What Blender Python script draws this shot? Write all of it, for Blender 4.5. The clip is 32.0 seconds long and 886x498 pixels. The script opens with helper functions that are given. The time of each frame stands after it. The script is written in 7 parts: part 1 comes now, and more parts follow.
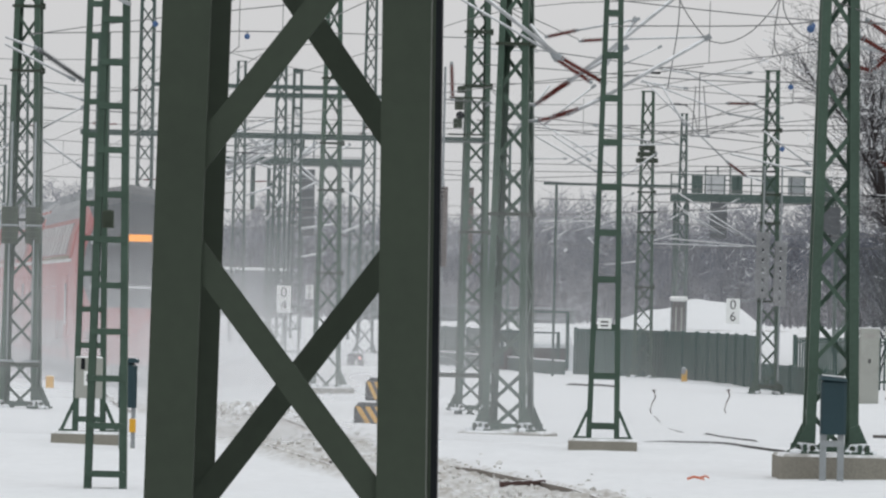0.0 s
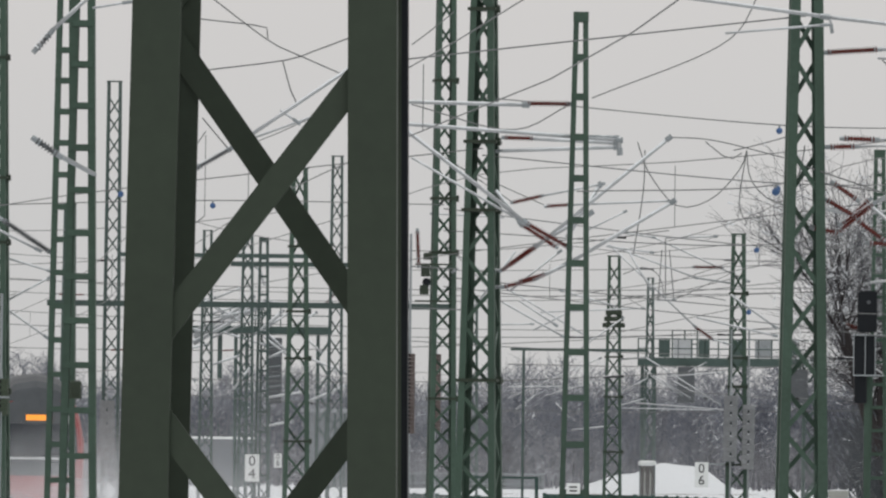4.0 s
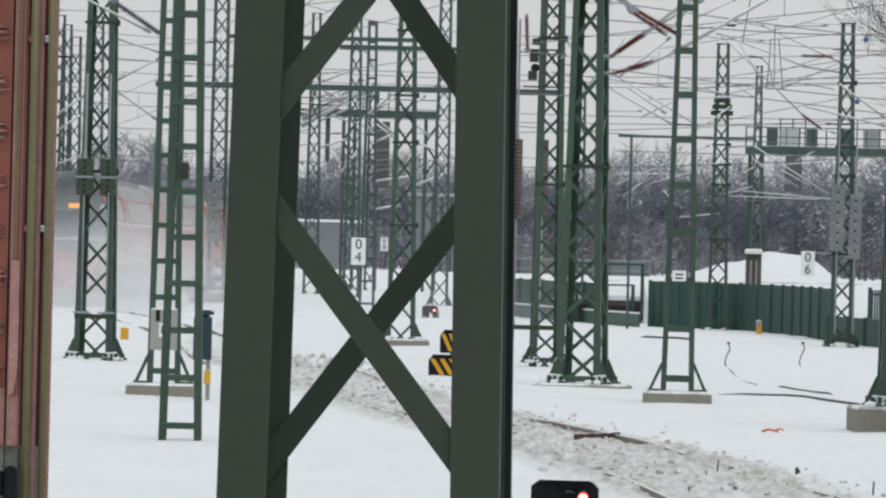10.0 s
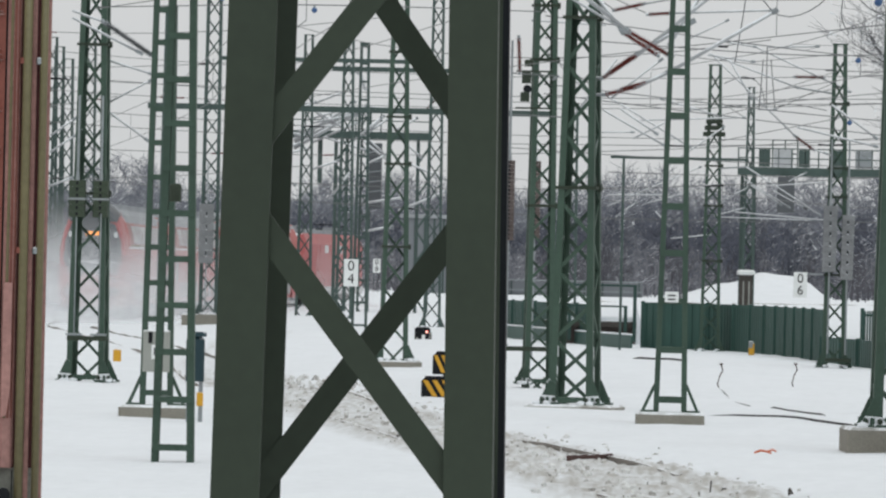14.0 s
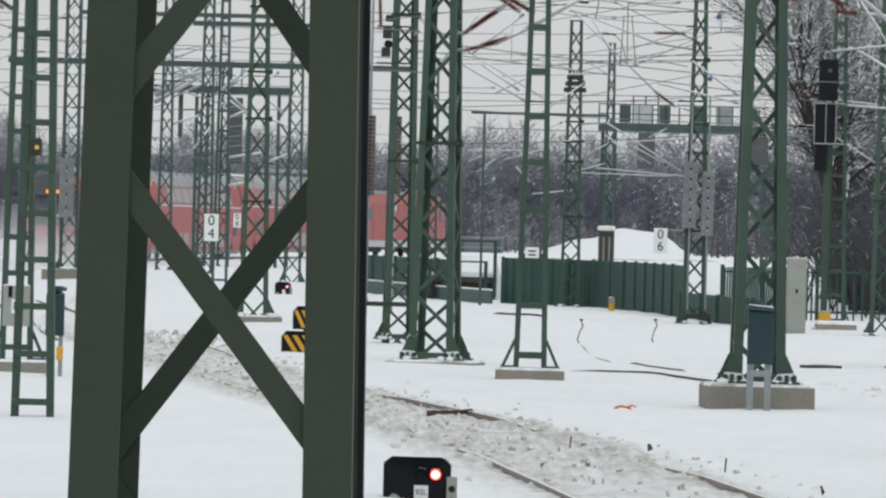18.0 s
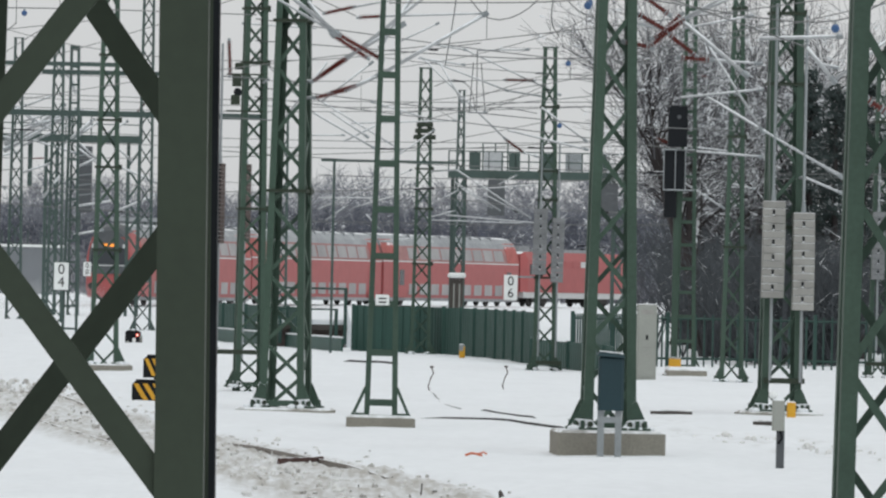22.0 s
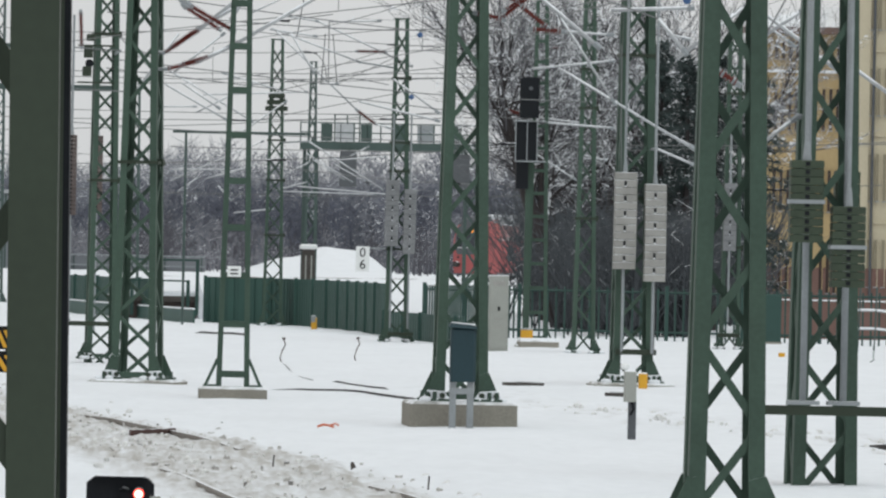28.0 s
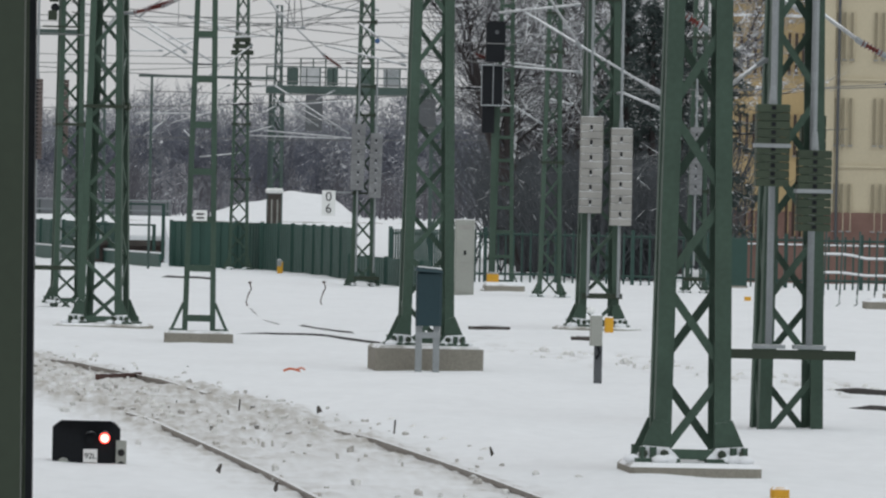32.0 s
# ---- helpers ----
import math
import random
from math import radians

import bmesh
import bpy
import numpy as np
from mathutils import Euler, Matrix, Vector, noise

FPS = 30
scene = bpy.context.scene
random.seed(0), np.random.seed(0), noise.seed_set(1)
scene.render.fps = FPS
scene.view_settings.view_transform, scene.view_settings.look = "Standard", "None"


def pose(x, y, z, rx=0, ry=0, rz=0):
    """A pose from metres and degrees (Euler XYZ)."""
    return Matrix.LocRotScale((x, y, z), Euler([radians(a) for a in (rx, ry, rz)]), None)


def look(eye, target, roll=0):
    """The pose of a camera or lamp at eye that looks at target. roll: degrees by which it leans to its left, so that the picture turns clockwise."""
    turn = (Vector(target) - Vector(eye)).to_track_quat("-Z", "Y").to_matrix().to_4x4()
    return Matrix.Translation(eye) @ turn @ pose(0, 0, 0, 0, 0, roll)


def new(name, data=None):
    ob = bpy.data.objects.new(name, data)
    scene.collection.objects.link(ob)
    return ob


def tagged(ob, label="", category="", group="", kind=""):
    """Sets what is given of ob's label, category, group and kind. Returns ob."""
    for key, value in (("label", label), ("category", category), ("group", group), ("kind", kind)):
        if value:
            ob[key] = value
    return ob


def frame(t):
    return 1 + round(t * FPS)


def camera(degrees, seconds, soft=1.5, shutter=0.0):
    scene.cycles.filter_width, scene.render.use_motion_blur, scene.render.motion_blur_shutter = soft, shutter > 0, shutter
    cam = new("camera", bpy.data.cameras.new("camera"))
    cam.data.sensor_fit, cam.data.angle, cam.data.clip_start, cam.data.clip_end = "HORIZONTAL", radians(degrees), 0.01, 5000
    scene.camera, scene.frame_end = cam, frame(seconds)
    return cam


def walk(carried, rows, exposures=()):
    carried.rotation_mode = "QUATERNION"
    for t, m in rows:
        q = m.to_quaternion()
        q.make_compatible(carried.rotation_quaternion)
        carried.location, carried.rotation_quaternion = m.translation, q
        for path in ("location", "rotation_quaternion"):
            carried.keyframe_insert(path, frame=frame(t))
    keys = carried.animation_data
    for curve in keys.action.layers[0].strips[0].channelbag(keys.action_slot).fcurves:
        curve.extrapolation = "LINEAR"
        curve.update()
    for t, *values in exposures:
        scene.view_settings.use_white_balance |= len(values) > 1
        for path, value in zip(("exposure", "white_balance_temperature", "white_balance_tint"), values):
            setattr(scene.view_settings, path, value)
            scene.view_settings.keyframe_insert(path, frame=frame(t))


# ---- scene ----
cam = camera(7.476, 32.0, soft=2.3)
EYE = 1.9
# seconds, pan to the right, tilt up, roll of the picture clockwise (degrees)
PAN = [
    (0.0, -0.814, 0.449, 1.303),
    (0.5, -0.808, 0.486, 1.305),
    (1.0, -0.832, 0.587, 1.139),
    (1.5, -1.052, 0.862, 1.015),
    (2.0, -1.258, 0.926, 1.013),
    (2.5, -1.089, 1.562, 1.001),
    (3.0, -0.787, 1.951, 0.699),
    (3.5, -0.656, 1.844, 0.678),
    (5.5, -0.259, 1.960, 0.503),
    (6.0, -0.171, 1.444, 0.848),
    (6.5, -0.105, 0.939, 1.020),
    (7.0, -0.367, 0.691, 1.073),
    (7.5, -0.789, 0.524, 1.114),
    (8.0, -1.260, 0.415, 1.212),
    (8.5, -1.419, 0.226, 1.253),
    (9.0, -1.280, 0.107, 1.380),
    (9.5, -1.185, 0.046, 1.418),
    (10.0, -1.436, 0.031, 1.376),
    (10.5, -1.615, 0.070, 1.351),
    (11.0, -1.575, -0.038, 1.391),
    (11.5, -1.263, -0.196, 1.449),
    (12.0, -1.263, -0.216, 1.439),
    (12.5, -1.231, -0.158, 1.425),
    (13.0, -1.205, -0.152, 1.425),
    (13.5, -1.398, 0.235, 1.283),
    (15.5, -1.137, -0.067, 1.483),
    (16.0, -1.018, -0.171, 1.495),
    (16.5, -0.811, -0.177, 1.442),
    (17.0, -0.414, -0.203, 1.479),
    (17.5, -0.345, -0.119, 1.424),
    (18.0, -0.189, -0.137, 1.459),
    (18.5, -0.044, -0.075, 1.368),
    (19.0, 0.000, -0.105, 1.400),
    (19.5, 0.016, -0.025, 1.444),
    (20.0, 0.067, 0.101, 1.411),
    (20.5, 0.144, -0.075, 1.445),
    (21.0, 0.393, 0.116, 1.418),
    (21.5, 0.893, 0.143, 1.259),
    (22.0, 1.067, 0.293, 1.223),
    (22.5, 1.345, 0.283, 1.195),
    (23.0, 1.571, 0.302, 1.216),
    (23.5, 1.756, 0.193, 1.192),
    (24.0, 1.984, 0.139, 1.286),
    (24.5, 2.122, 0.148, 1.228),
    (25.0, 2.239, 0.209, 1.202),
    (25.5, 2.238, 0.240, 1.180),
    (27.5, 2.319, 0.132, 1.194),
    (28.0, 2.323, 0.078, 1.203),
    (28.5, 2.349, -0.125, 1.235),
    (29.0, 2.322, -0.221, 1.232),
    (29.5, 2.388, -0.235, 1.257),
    (30.0, 2.467, -0.245, 1.209),
    (30.5, 2.484, -0.391, 1.211),
    (31.0, 2.500, -0.353, 1.279),
    (31.5, 2.524, -0.473, 1.251),
    (32.0, 2.620, -0.389, 1.184),
]
walk(cam, [(t, pose(0, 0, EYE, 90 + tilt, 0, -pan) @ pose(0, 0, 0, 0, 0, roll)) for t, pan, tilt, roll in PAN], [(0.0, -0.08, 6430, 9), (1.5, -0.07, 6430, 9), (2.0, -0.02, 6480, 11), (3.0, -0.07, 6560, 9), (3.5, -0.12, 6560, 9), (5.5, -0.39, 6530, 9), (6.2, -0.42, 6510, 9), (7.0, -0.12, 6400, 8), (8.0, -0.05, 6380, 7), (25.5, -0.05, 6380, 7), (28.0, 0.0, 6380, 7), (29.0, -0.175, 6380, 8), (30.0, -0.235, 6380, 8), (32.0, -0.225, 6380, 8)])


# ---- light ----
world = bpy.data.worlds.new("overcast_sky")
scene.world = world
world.use_nodes = True
wn, wl = world.node_tree.nodes, world.node_tree.links
wn.clear()
sky = wn.new("ShaderNodeTexSky")
sky.sky_type, sky.sun_disc = "NISHITA", False
sky.sun_elevation, sky.sun_rotation = radians(57), radians(200)
pale = wn.new("ShaderNodeHueSaturation")
pale.inputs["Saturation"].default_value = 0.10
cloud = wn.new("ShaderNodeMix")
cloud.data_type = "RGBA"
cloud.inputs["Factor"].default_value = 0.88
back = wn.new("ShaderNodeBackground")
back.inputs["Strength"].default_value = 0.1
wout = wn.new("ShaderNodeOutputWorld")
wl.new(sky.outputs["Color"], pale.inputs["Color"])
wl.new(pale.outputs["Color"], cloud.inputs["A"])
aim = wn.new("ShaderNodeTexCoord")
upward = wn.new("ShaderNodeSeparateXYZ")
height = wn.new("ShaderNodeMapRange")
height.interpolation_type = "SMOOTHSTEP"
height.inputs["From Min"].default_value, height.inputs["From Max"].default_value = 0.025, 0.09
deck = wn.new("ShaderNodeMix")
deck.data_type = "RGBA"
deck.inputs["A"].default_value, deck.inputs["B"].default_value = (6.80, 6.74, 6.80, 1), (7.5, 7.25, 7.2, 1)
wl.new(aim.outputs["Generated"], upward.inputs["Vector"])
wl.new(upward.outputs["Z"], height.inputs["Value"])
wl.new(height.outputs["Result"], deck.inputs["Factor"])
wl.new(deck.outputs["Result"], cloud.inputs["B"])
wl.new(cloud.outputs["Result"], back.inputs["Color"])
wl.new(back.outputs["Background"], wout.inputs["Surface"])
sun = new("sun", bpy.data.lights.new("sun", "SUN"))
sun.data.energy, sun.data.angle, sun.data.color = 1.0, radians(50), (0.85, 0.965, 1.0)
sun.matrix_world = look((0, 0, 60), (-8, 22, 24))
scene.view_settings.exposure = 0.0


# ---- materials ----
def material(name, colour, rough=0.6, metal=0.0, vary=0.12, scale=3.0, fine=40.0, bump=0.0, snow=0.0, glow=None, alpha=1.0, spec=0.3):
    """Paint, metal, stone or wood with a coarse and a fine variation; snow: how much snow lies on what faces up."""
    m = bpy.data.materials.new(name)
    m.use_nodes = True
    n, l = m.node_tree.nodes, m.node_tree.links
    bsdf = n["Principled BSDF"]
    bsdf.inputs["Roughness"].default_value, bsdf.inputs["Metallic"].default_value = rough, metal
    bsdf.inputs["Specular IOR Level"].default_value = spec if rough > 0.3 else 0.5
    geo = n.new("ShaderNodeNewGeometry")
    info = n.new("ShaderNodeObjectInfo")
    coarse, grain = n.new("ShaderNodeTexNoise"), n.new("ShaderNodeTexNoise")
    for tex, s in ((coarse, scale), (grain, fine)):
        tex.inputs["Scale"].default_value, tex.inputs["Detail"].default_value = s, 4
        l.new(geo.outputs["Position"], tex.inputs["Vector"])
    add = n.new("ShaderNodeMath")
    add.operation = "ADD"
    l.new(coarse.outputs["Fac"], add.inputs[0])
    l.new(grain.outputs["Fac"], add.inputs[1])
    add2 = n.new("ShaderNodeMath")
    add2.operation = "MULTIPLY_ADD"
    l.new(info.outputs["Random"], add2.inputs[0])
    add2.inputs[1].default_value = 0.35
    l.new(add.outputs[0], add2.inputs[2])
    span = n.new("ShaderNodeMapRange")
    span.inputs["From Min"].default_value, span.inputs["From Max"].default_value = 0.75, 1.6
    span.inputs["To Min"].default_value, span.inputs["To Max"].default_value = 1 - vary, 1 + vary
    l.new(add2.outputs[0], span.inputs["Value"])
    tint = n.new("ShaderNodeVectorMath")
    tint.operation = "SCALE"
    tint.inputs[0].default_value = colour
    l.new(span.outputs["Result"], tint.inputs["Scale"])
    paint = tint.outputs["Vector"]
    if snow:
        split = n.new("ShaderNodeSeparateXYZ")
        l.new(geo.outputs["Normal"], split.inputs["Vector"])
        lift = n.new("ShaderNodeMath")
        lift.operation = "MULTIPLY_ADD"
        l.new(coarse.outputs["Fac"], lift.inputs[0])
        lift.inputs[1].default_value = 0.9
        l.new(split.outputs["Z"], lift.inputs[2])
        step = n.new("ShaderNodeMapRange")
        step.inputs["From Min"].default_value, step.inputs["From Max"].default_value = 1.35 - snow, 1.55 - snow
        l.new(lift.outputs[0], step.inputs["Value"])
        mix = n.new("ShaderNodeMix")
        mix.data_type = "RGBA"
        l.new(step.outputs["Result"], mix.inputs["Factor"])
        l.new(paint, mix.inputs["A"])
        mix.inputs["B"].default_value = (0.82, 0.83, 0.85, 1)
        paint = mix.outputs["Result"]
    l.new(paint, bsdf.inputs["Base Color"])
    if bump:
        relief = n.new("ShaderNodeBump")
        relief.inputs["Strength"].default_value, relief.inputs["Distance"].default_value = bump, 0.02
        l.new(add.outputs[0], relief.inputs["Height"])
        l.new(relief.outputs["Normal"], bsdf.inputs["Normal"])
    if glow:
        bsdf.inputs["Emission Color"].default_value = (*glow[:3], 1)
        bsdf.inputs["Emission Strength"].default_value = glow[3]
    if alpha < 1:
        clear, blend = n.new("ShaderNodeBsdfTransparent"), n.new("ShaderNodeMixShader")
        blend.inputs["Fac"].default_value = alpha
        l.new(clear.outputs[0], blend.inputs[1])
        l.new(bsdf.outputs[0], blend.inputs[2])
        l.new(blend.outputs[0], n["Material Output"].inputs["Surface"])
    return m


GREEN = material("mast_green_paint", (0.047, 0.079, 0.058), 0.6, vary=0.22, scale=2.0, fine=25, snow=0.22)
OLIVE = material("dark_olive_paint", (0.030, 0.041, 0.027), 0.6, vary=0.14, scale=2.5, fine=30)
# Greyer than the mast green: haze on the far masts is in the colour.
PALEGREEN = material("pale_grey_green_paint", (0.06, 0.088, 0.08), 0.6, vary=0.2, snow=0.22)
CONCRETE = material("concrete", (0.25, 0.235, 0.20), 0.9, vary=0.2, scale=2.2, fine=35, bump=0.4, snow=0.35)
WEIGHT = material("concrete_weight", (0.29, 0.283, 0.265), 0.9, vary=0.26, scale=4, fine=60, bump=0.3, snow=0.3)
GREYWEIGHT = material("frosted_grey_weight", (0.2, 0.205, 0.21), 0.9, vary=0.26, scale=4, fine=60, bump=0.3, snow=0.12)
DARKWEIGHT = material("green_painted_weight", (0.046, 0.062, 0.041), 0.7, vary=0.2, scale=9, bump=0.2)
ZINC = material("galvanised_steel", (0.28, 0.30, 0.31), 0.5, 0.35, vary=0.15, scale=6, snow=0.25)
TUBE = material("frosted_aluminium_tube", (0.4, 0.41, 0.42), 0.55, 0.1, vary=0.2, scale=5, snow=0.65)
INSUL = material("red_brown_porcelain", (0.13, 0.028, 0.022), 0.25, vary=0.2, snow=0.15)
FROSTINS = material("frosted_grey_porcelain", (0.11, 0.115, 0.12), 0.5, vary=0.3, scale=5, snow=0.4)
WIRE = material("copper_wire", (0.16, 0.165, 0.165), 0.6, 0.3, vary=0.1)
DARK = material("black_coated_steel", (0.012, 0.0135, 0.016), 0.6, vary=0.2, snow=0.12, spec=0.12)
RAILMAT = material("rail_steel", (0.25, 0.225, 0.2), 0.6, 0.3, vary=0.3, scale=6, snow=0.16)
OLDRAIL = material("dark_old_rail", (0.05, 0.045, 0.043), 0.7, vary=0.3, scale=4, fine=40, snow=0.15)
RUSTY = material("rusty_brown_steel", (0.075, 0.042, 0.037), 0.8, vary=0.25, scale=5, snow=0.25)
# Far walls and shed: the haze before them is mixed into this grey.
SHEDGREY = material("hazed_grey_wall", (0.2, 0.21, 0.225), 0.9, vary=0.12, scale=0.4)
SLEEPER = material("dark_sleeper_wood", (0.075, 0.066, 0.06), 0.9, vary=0.3, bump=0.4, snow=0.42)
YELLOW = material("yellow_plastic", (0.62, 0.33, 0.03), 0.5, vary=0.12, snow=0.35)
ORANGE = material("orange_plastic", (0.55, 0.13, 0.05), 0.6, vary=0.12, snow=0.2)
BLUEGREY = material("dark_teal_steel", (0.019, 0.043, 0.052), 0.6, vary=0.12, snow=0.1)
CABINET = material("light_grey_cabinet", (0.31, 0.318, 0.29), 0.6, vary=0.1, snow=0.4)
SIGNWHITE = material("white_sign_enamel", (0.78, 0.79, 0.78), 0.4, vary=0.05)
BLACK = material("black_sign_paint", (0.012, 0.012, 0.012), 0.5, vary=0.1)
BLUEBALL = material("blue_plastic_ball", (0.055, 0.115, 0.25), 0.5, vary=0.1)
FENCE = material("dark_green_sheet", (0.036, 0.082, 0.068), 0.6, vary=0.14, scale=1.2, snow=0.1)
BARS = material("green_railing", (0.03, 0.066, 0.056), 0.5, vary=0.15)
RED = material("traffic_red_paint", (0.37, 0.095, 0.095), 0.45, vary=0.12, scale=1.5, snow=0.25)
LIGHTGREY = material("light_grey_coach_paint", (0.55, 0.56, 0.56), 0.5, vary=0.08, scale=1.5, snow=0.5)
WAGONRED = material("wagon_red_brown", (0.205, 0.066, 0.048), 0.55, vary=0.22, scale=3, fine=50, bump=0.15)
WAGONPALE = material("pale_red_paint", (0.31, 0.165, 0.145), 0.5, vary=0.35, scale=5, fine=40)
# Dark maroon with the shade between the hand rails put into the colour.
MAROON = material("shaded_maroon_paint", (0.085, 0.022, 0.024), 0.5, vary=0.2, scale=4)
# Pale pink for the highlights laid along the louvre edges.
GLINTPINK = material("pale_pink_highlight", (0.5, 0.35, 0.32), 0.6, vary=0.35, scale=6, fine=60)
SKIRTGREY = material("grimy_grey_green_skirt", (0.2, 0.2, 0.175), 0.8, vary=0.4, scale=5, fine=40)
BRASSY = material("olive_yellow_strip", (0.155, 0.135, 0.07), 0.45, vary=0.2)
ROOFGREY = material("grey_coach_roof", (0.3, 0.31, 0.322), 0.8, vary=0.25, scale=0.5, fine=4, snow=0.05)
GLASSDARK = material("dark_train_glass", (0.03, 0.035, 0.042), 0.12, vary=0.05)
TRAINGLASS = material("frosted_train_window", (0.32, 0.31, 0.315), 0.45, vary=0.25, scale=0.8)
GLASSHOUSE = material("dark_window_glass", (0.06, 0.045, 0.04), 0.15, vary=0.1)
SHADE = material("drawn_pale_blinds", (0.27, 0.235, 0.165), 0.6, vary=0.1)
UNDERGREY = material("dark_grey_train_front", (0.085, 0.091, 0.098), 0.5, vary=0.15)
UNDER = material("dirty_underframe", (0.05, 0.048, 0.046), 0.8, vary=0.3, snow=0.3)
PLASTER = material("ochre_plaster", (0.44, 0.33, 0.175), 0.9, vary=0.1, scale=0.6, fine=12, bump=0.1)
CREAM = material("cream_plaster", (0.52, 0.46, 0.335), 0.9, vary=0.08, scale=0.6, fine=12, bump=0.1)
BROWNBRICK = material("dark_brown_brick", (0.115, 0.092, 0.085), 0.9, vary=0.25, scale=2.5, bump=0.3)
SNOWLUMP = material("fresh_snow", (0.8, 0.815, 0.84), 0.8, vary=0.03, scale=4, fine=30, bump=0.3)
BRICKRED = material("red_brown_plinth", (0.19, 0.115, 0.097), 0.9, vary=0.2, scale=2, bump=0.3)
ROOFTILE = material("snowy_roof", (0.16, 0.11, 0.095), 0.9, vary=0.25, snow=0.45)
BARK = material("frosted_bark", (0.042, 0.036, 0.036), 0.9, vary=0.3, scale=4, snow=0.3)
THICKET = material("dark_thicket_twigs", (0.066, 0.073, 0.08), 0.9, vary=0.4, scale=0.6, snow=0.05)
HOODRED = material("dusty_red_hood_paint", (0.40, 0.11, 0.10), 0.6, vary=0.3, scale=1.2, fine=5, snow=0.45)
REDSNOW = material("dust_caked_red_paint", (0.36, 0.19, 0.185), 0.7, vary=0.25, scale=0.9, fine=3, snow=0.35)
TWIG = material("frosted_twigs", (0.108, 0.108, 0.116), 0.9, vary=0.45, scale=1.2, snow=0.5)
NEEDLE = material("snowy_fir_needles", (0.052, 0.07, 0.068), 0.9, vary=0.4, scale=1.2, snow=0.1)
# Far woods: winter haze is mixed into these pale bluish base colours.
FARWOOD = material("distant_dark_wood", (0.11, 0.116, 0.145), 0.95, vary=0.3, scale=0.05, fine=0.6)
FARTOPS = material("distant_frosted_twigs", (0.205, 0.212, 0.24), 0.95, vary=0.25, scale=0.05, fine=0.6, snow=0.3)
FARRIDGE = material("haze_tinted_ridge", (0.145, 0.153, 0.18), 0.95, vary=0.2, scale=0.08, fine=0.9)
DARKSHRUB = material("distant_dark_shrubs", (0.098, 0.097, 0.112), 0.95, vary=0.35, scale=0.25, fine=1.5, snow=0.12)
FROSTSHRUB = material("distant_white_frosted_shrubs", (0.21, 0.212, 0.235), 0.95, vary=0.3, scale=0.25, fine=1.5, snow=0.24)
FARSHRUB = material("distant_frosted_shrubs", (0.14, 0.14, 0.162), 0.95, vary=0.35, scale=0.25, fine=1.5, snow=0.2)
CLOD = material("dirty_snow_clod", (0.47, 0.45, 0.425), 0.95, vary=0.5, scale=6, bump=0.4, snow=0.25)
STONE = material("dark_ballast_stone", (0.2, 0.19, 0.18), 0.95, vary=0.5, scale=6, snow=0.3)
LUMP = material("trodden_snow_lump", (0.68, 0.675, 0.66), 0.9, vary=0.25, scale=3, fine=25, bump=0.4)
REDLAMP = material("red_signal_lens", (0.5, 0.05, 0.02), 0.3, glow=(1.0, 0.045, 0.03, 4.0))
HOTLENS = material("white_hot_lens", (0.8, 0.5, 0.4), 0.3, glow=(1.0, 0.72, 0.6, 1.6))
AMBER = material("amber_display", (0.4, 0.15, 0.02), 0.4, glow=(1.0, 0.34, 0.05, 1.1))
YELLOWLAMP = material("yellow_signal_lens", (0.5, 0.3, 0.05), 0.3, glow=(1.0, 0.62, 0.22, 0.3))


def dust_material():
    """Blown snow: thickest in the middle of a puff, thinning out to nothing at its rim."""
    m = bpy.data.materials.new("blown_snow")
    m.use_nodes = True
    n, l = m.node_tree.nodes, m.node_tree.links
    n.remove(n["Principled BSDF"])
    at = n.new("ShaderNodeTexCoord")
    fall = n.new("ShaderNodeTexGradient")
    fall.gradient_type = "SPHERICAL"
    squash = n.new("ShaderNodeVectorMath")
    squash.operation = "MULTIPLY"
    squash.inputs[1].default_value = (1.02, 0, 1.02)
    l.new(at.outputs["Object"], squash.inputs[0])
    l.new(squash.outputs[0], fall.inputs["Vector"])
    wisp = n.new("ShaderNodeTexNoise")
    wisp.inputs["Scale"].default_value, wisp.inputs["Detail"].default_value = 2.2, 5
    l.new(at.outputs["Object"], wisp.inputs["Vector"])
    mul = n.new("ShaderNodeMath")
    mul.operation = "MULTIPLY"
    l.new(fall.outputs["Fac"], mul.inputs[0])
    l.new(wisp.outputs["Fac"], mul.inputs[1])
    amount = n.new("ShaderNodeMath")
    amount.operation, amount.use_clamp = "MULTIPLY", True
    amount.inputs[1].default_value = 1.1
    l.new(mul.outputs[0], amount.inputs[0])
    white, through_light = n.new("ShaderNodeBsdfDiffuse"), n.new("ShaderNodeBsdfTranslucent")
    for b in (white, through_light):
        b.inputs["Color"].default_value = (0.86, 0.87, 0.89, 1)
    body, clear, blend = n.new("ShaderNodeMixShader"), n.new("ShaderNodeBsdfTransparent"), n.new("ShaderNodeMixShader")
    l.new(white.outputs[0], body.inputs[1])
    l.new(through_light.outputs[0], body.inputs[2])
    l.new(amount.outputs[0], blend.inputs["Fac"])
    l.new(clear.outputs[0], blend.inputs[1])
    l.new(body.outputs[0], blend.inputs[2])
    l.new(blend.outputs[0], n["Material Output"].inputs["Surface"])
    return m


DUST = dust_material()


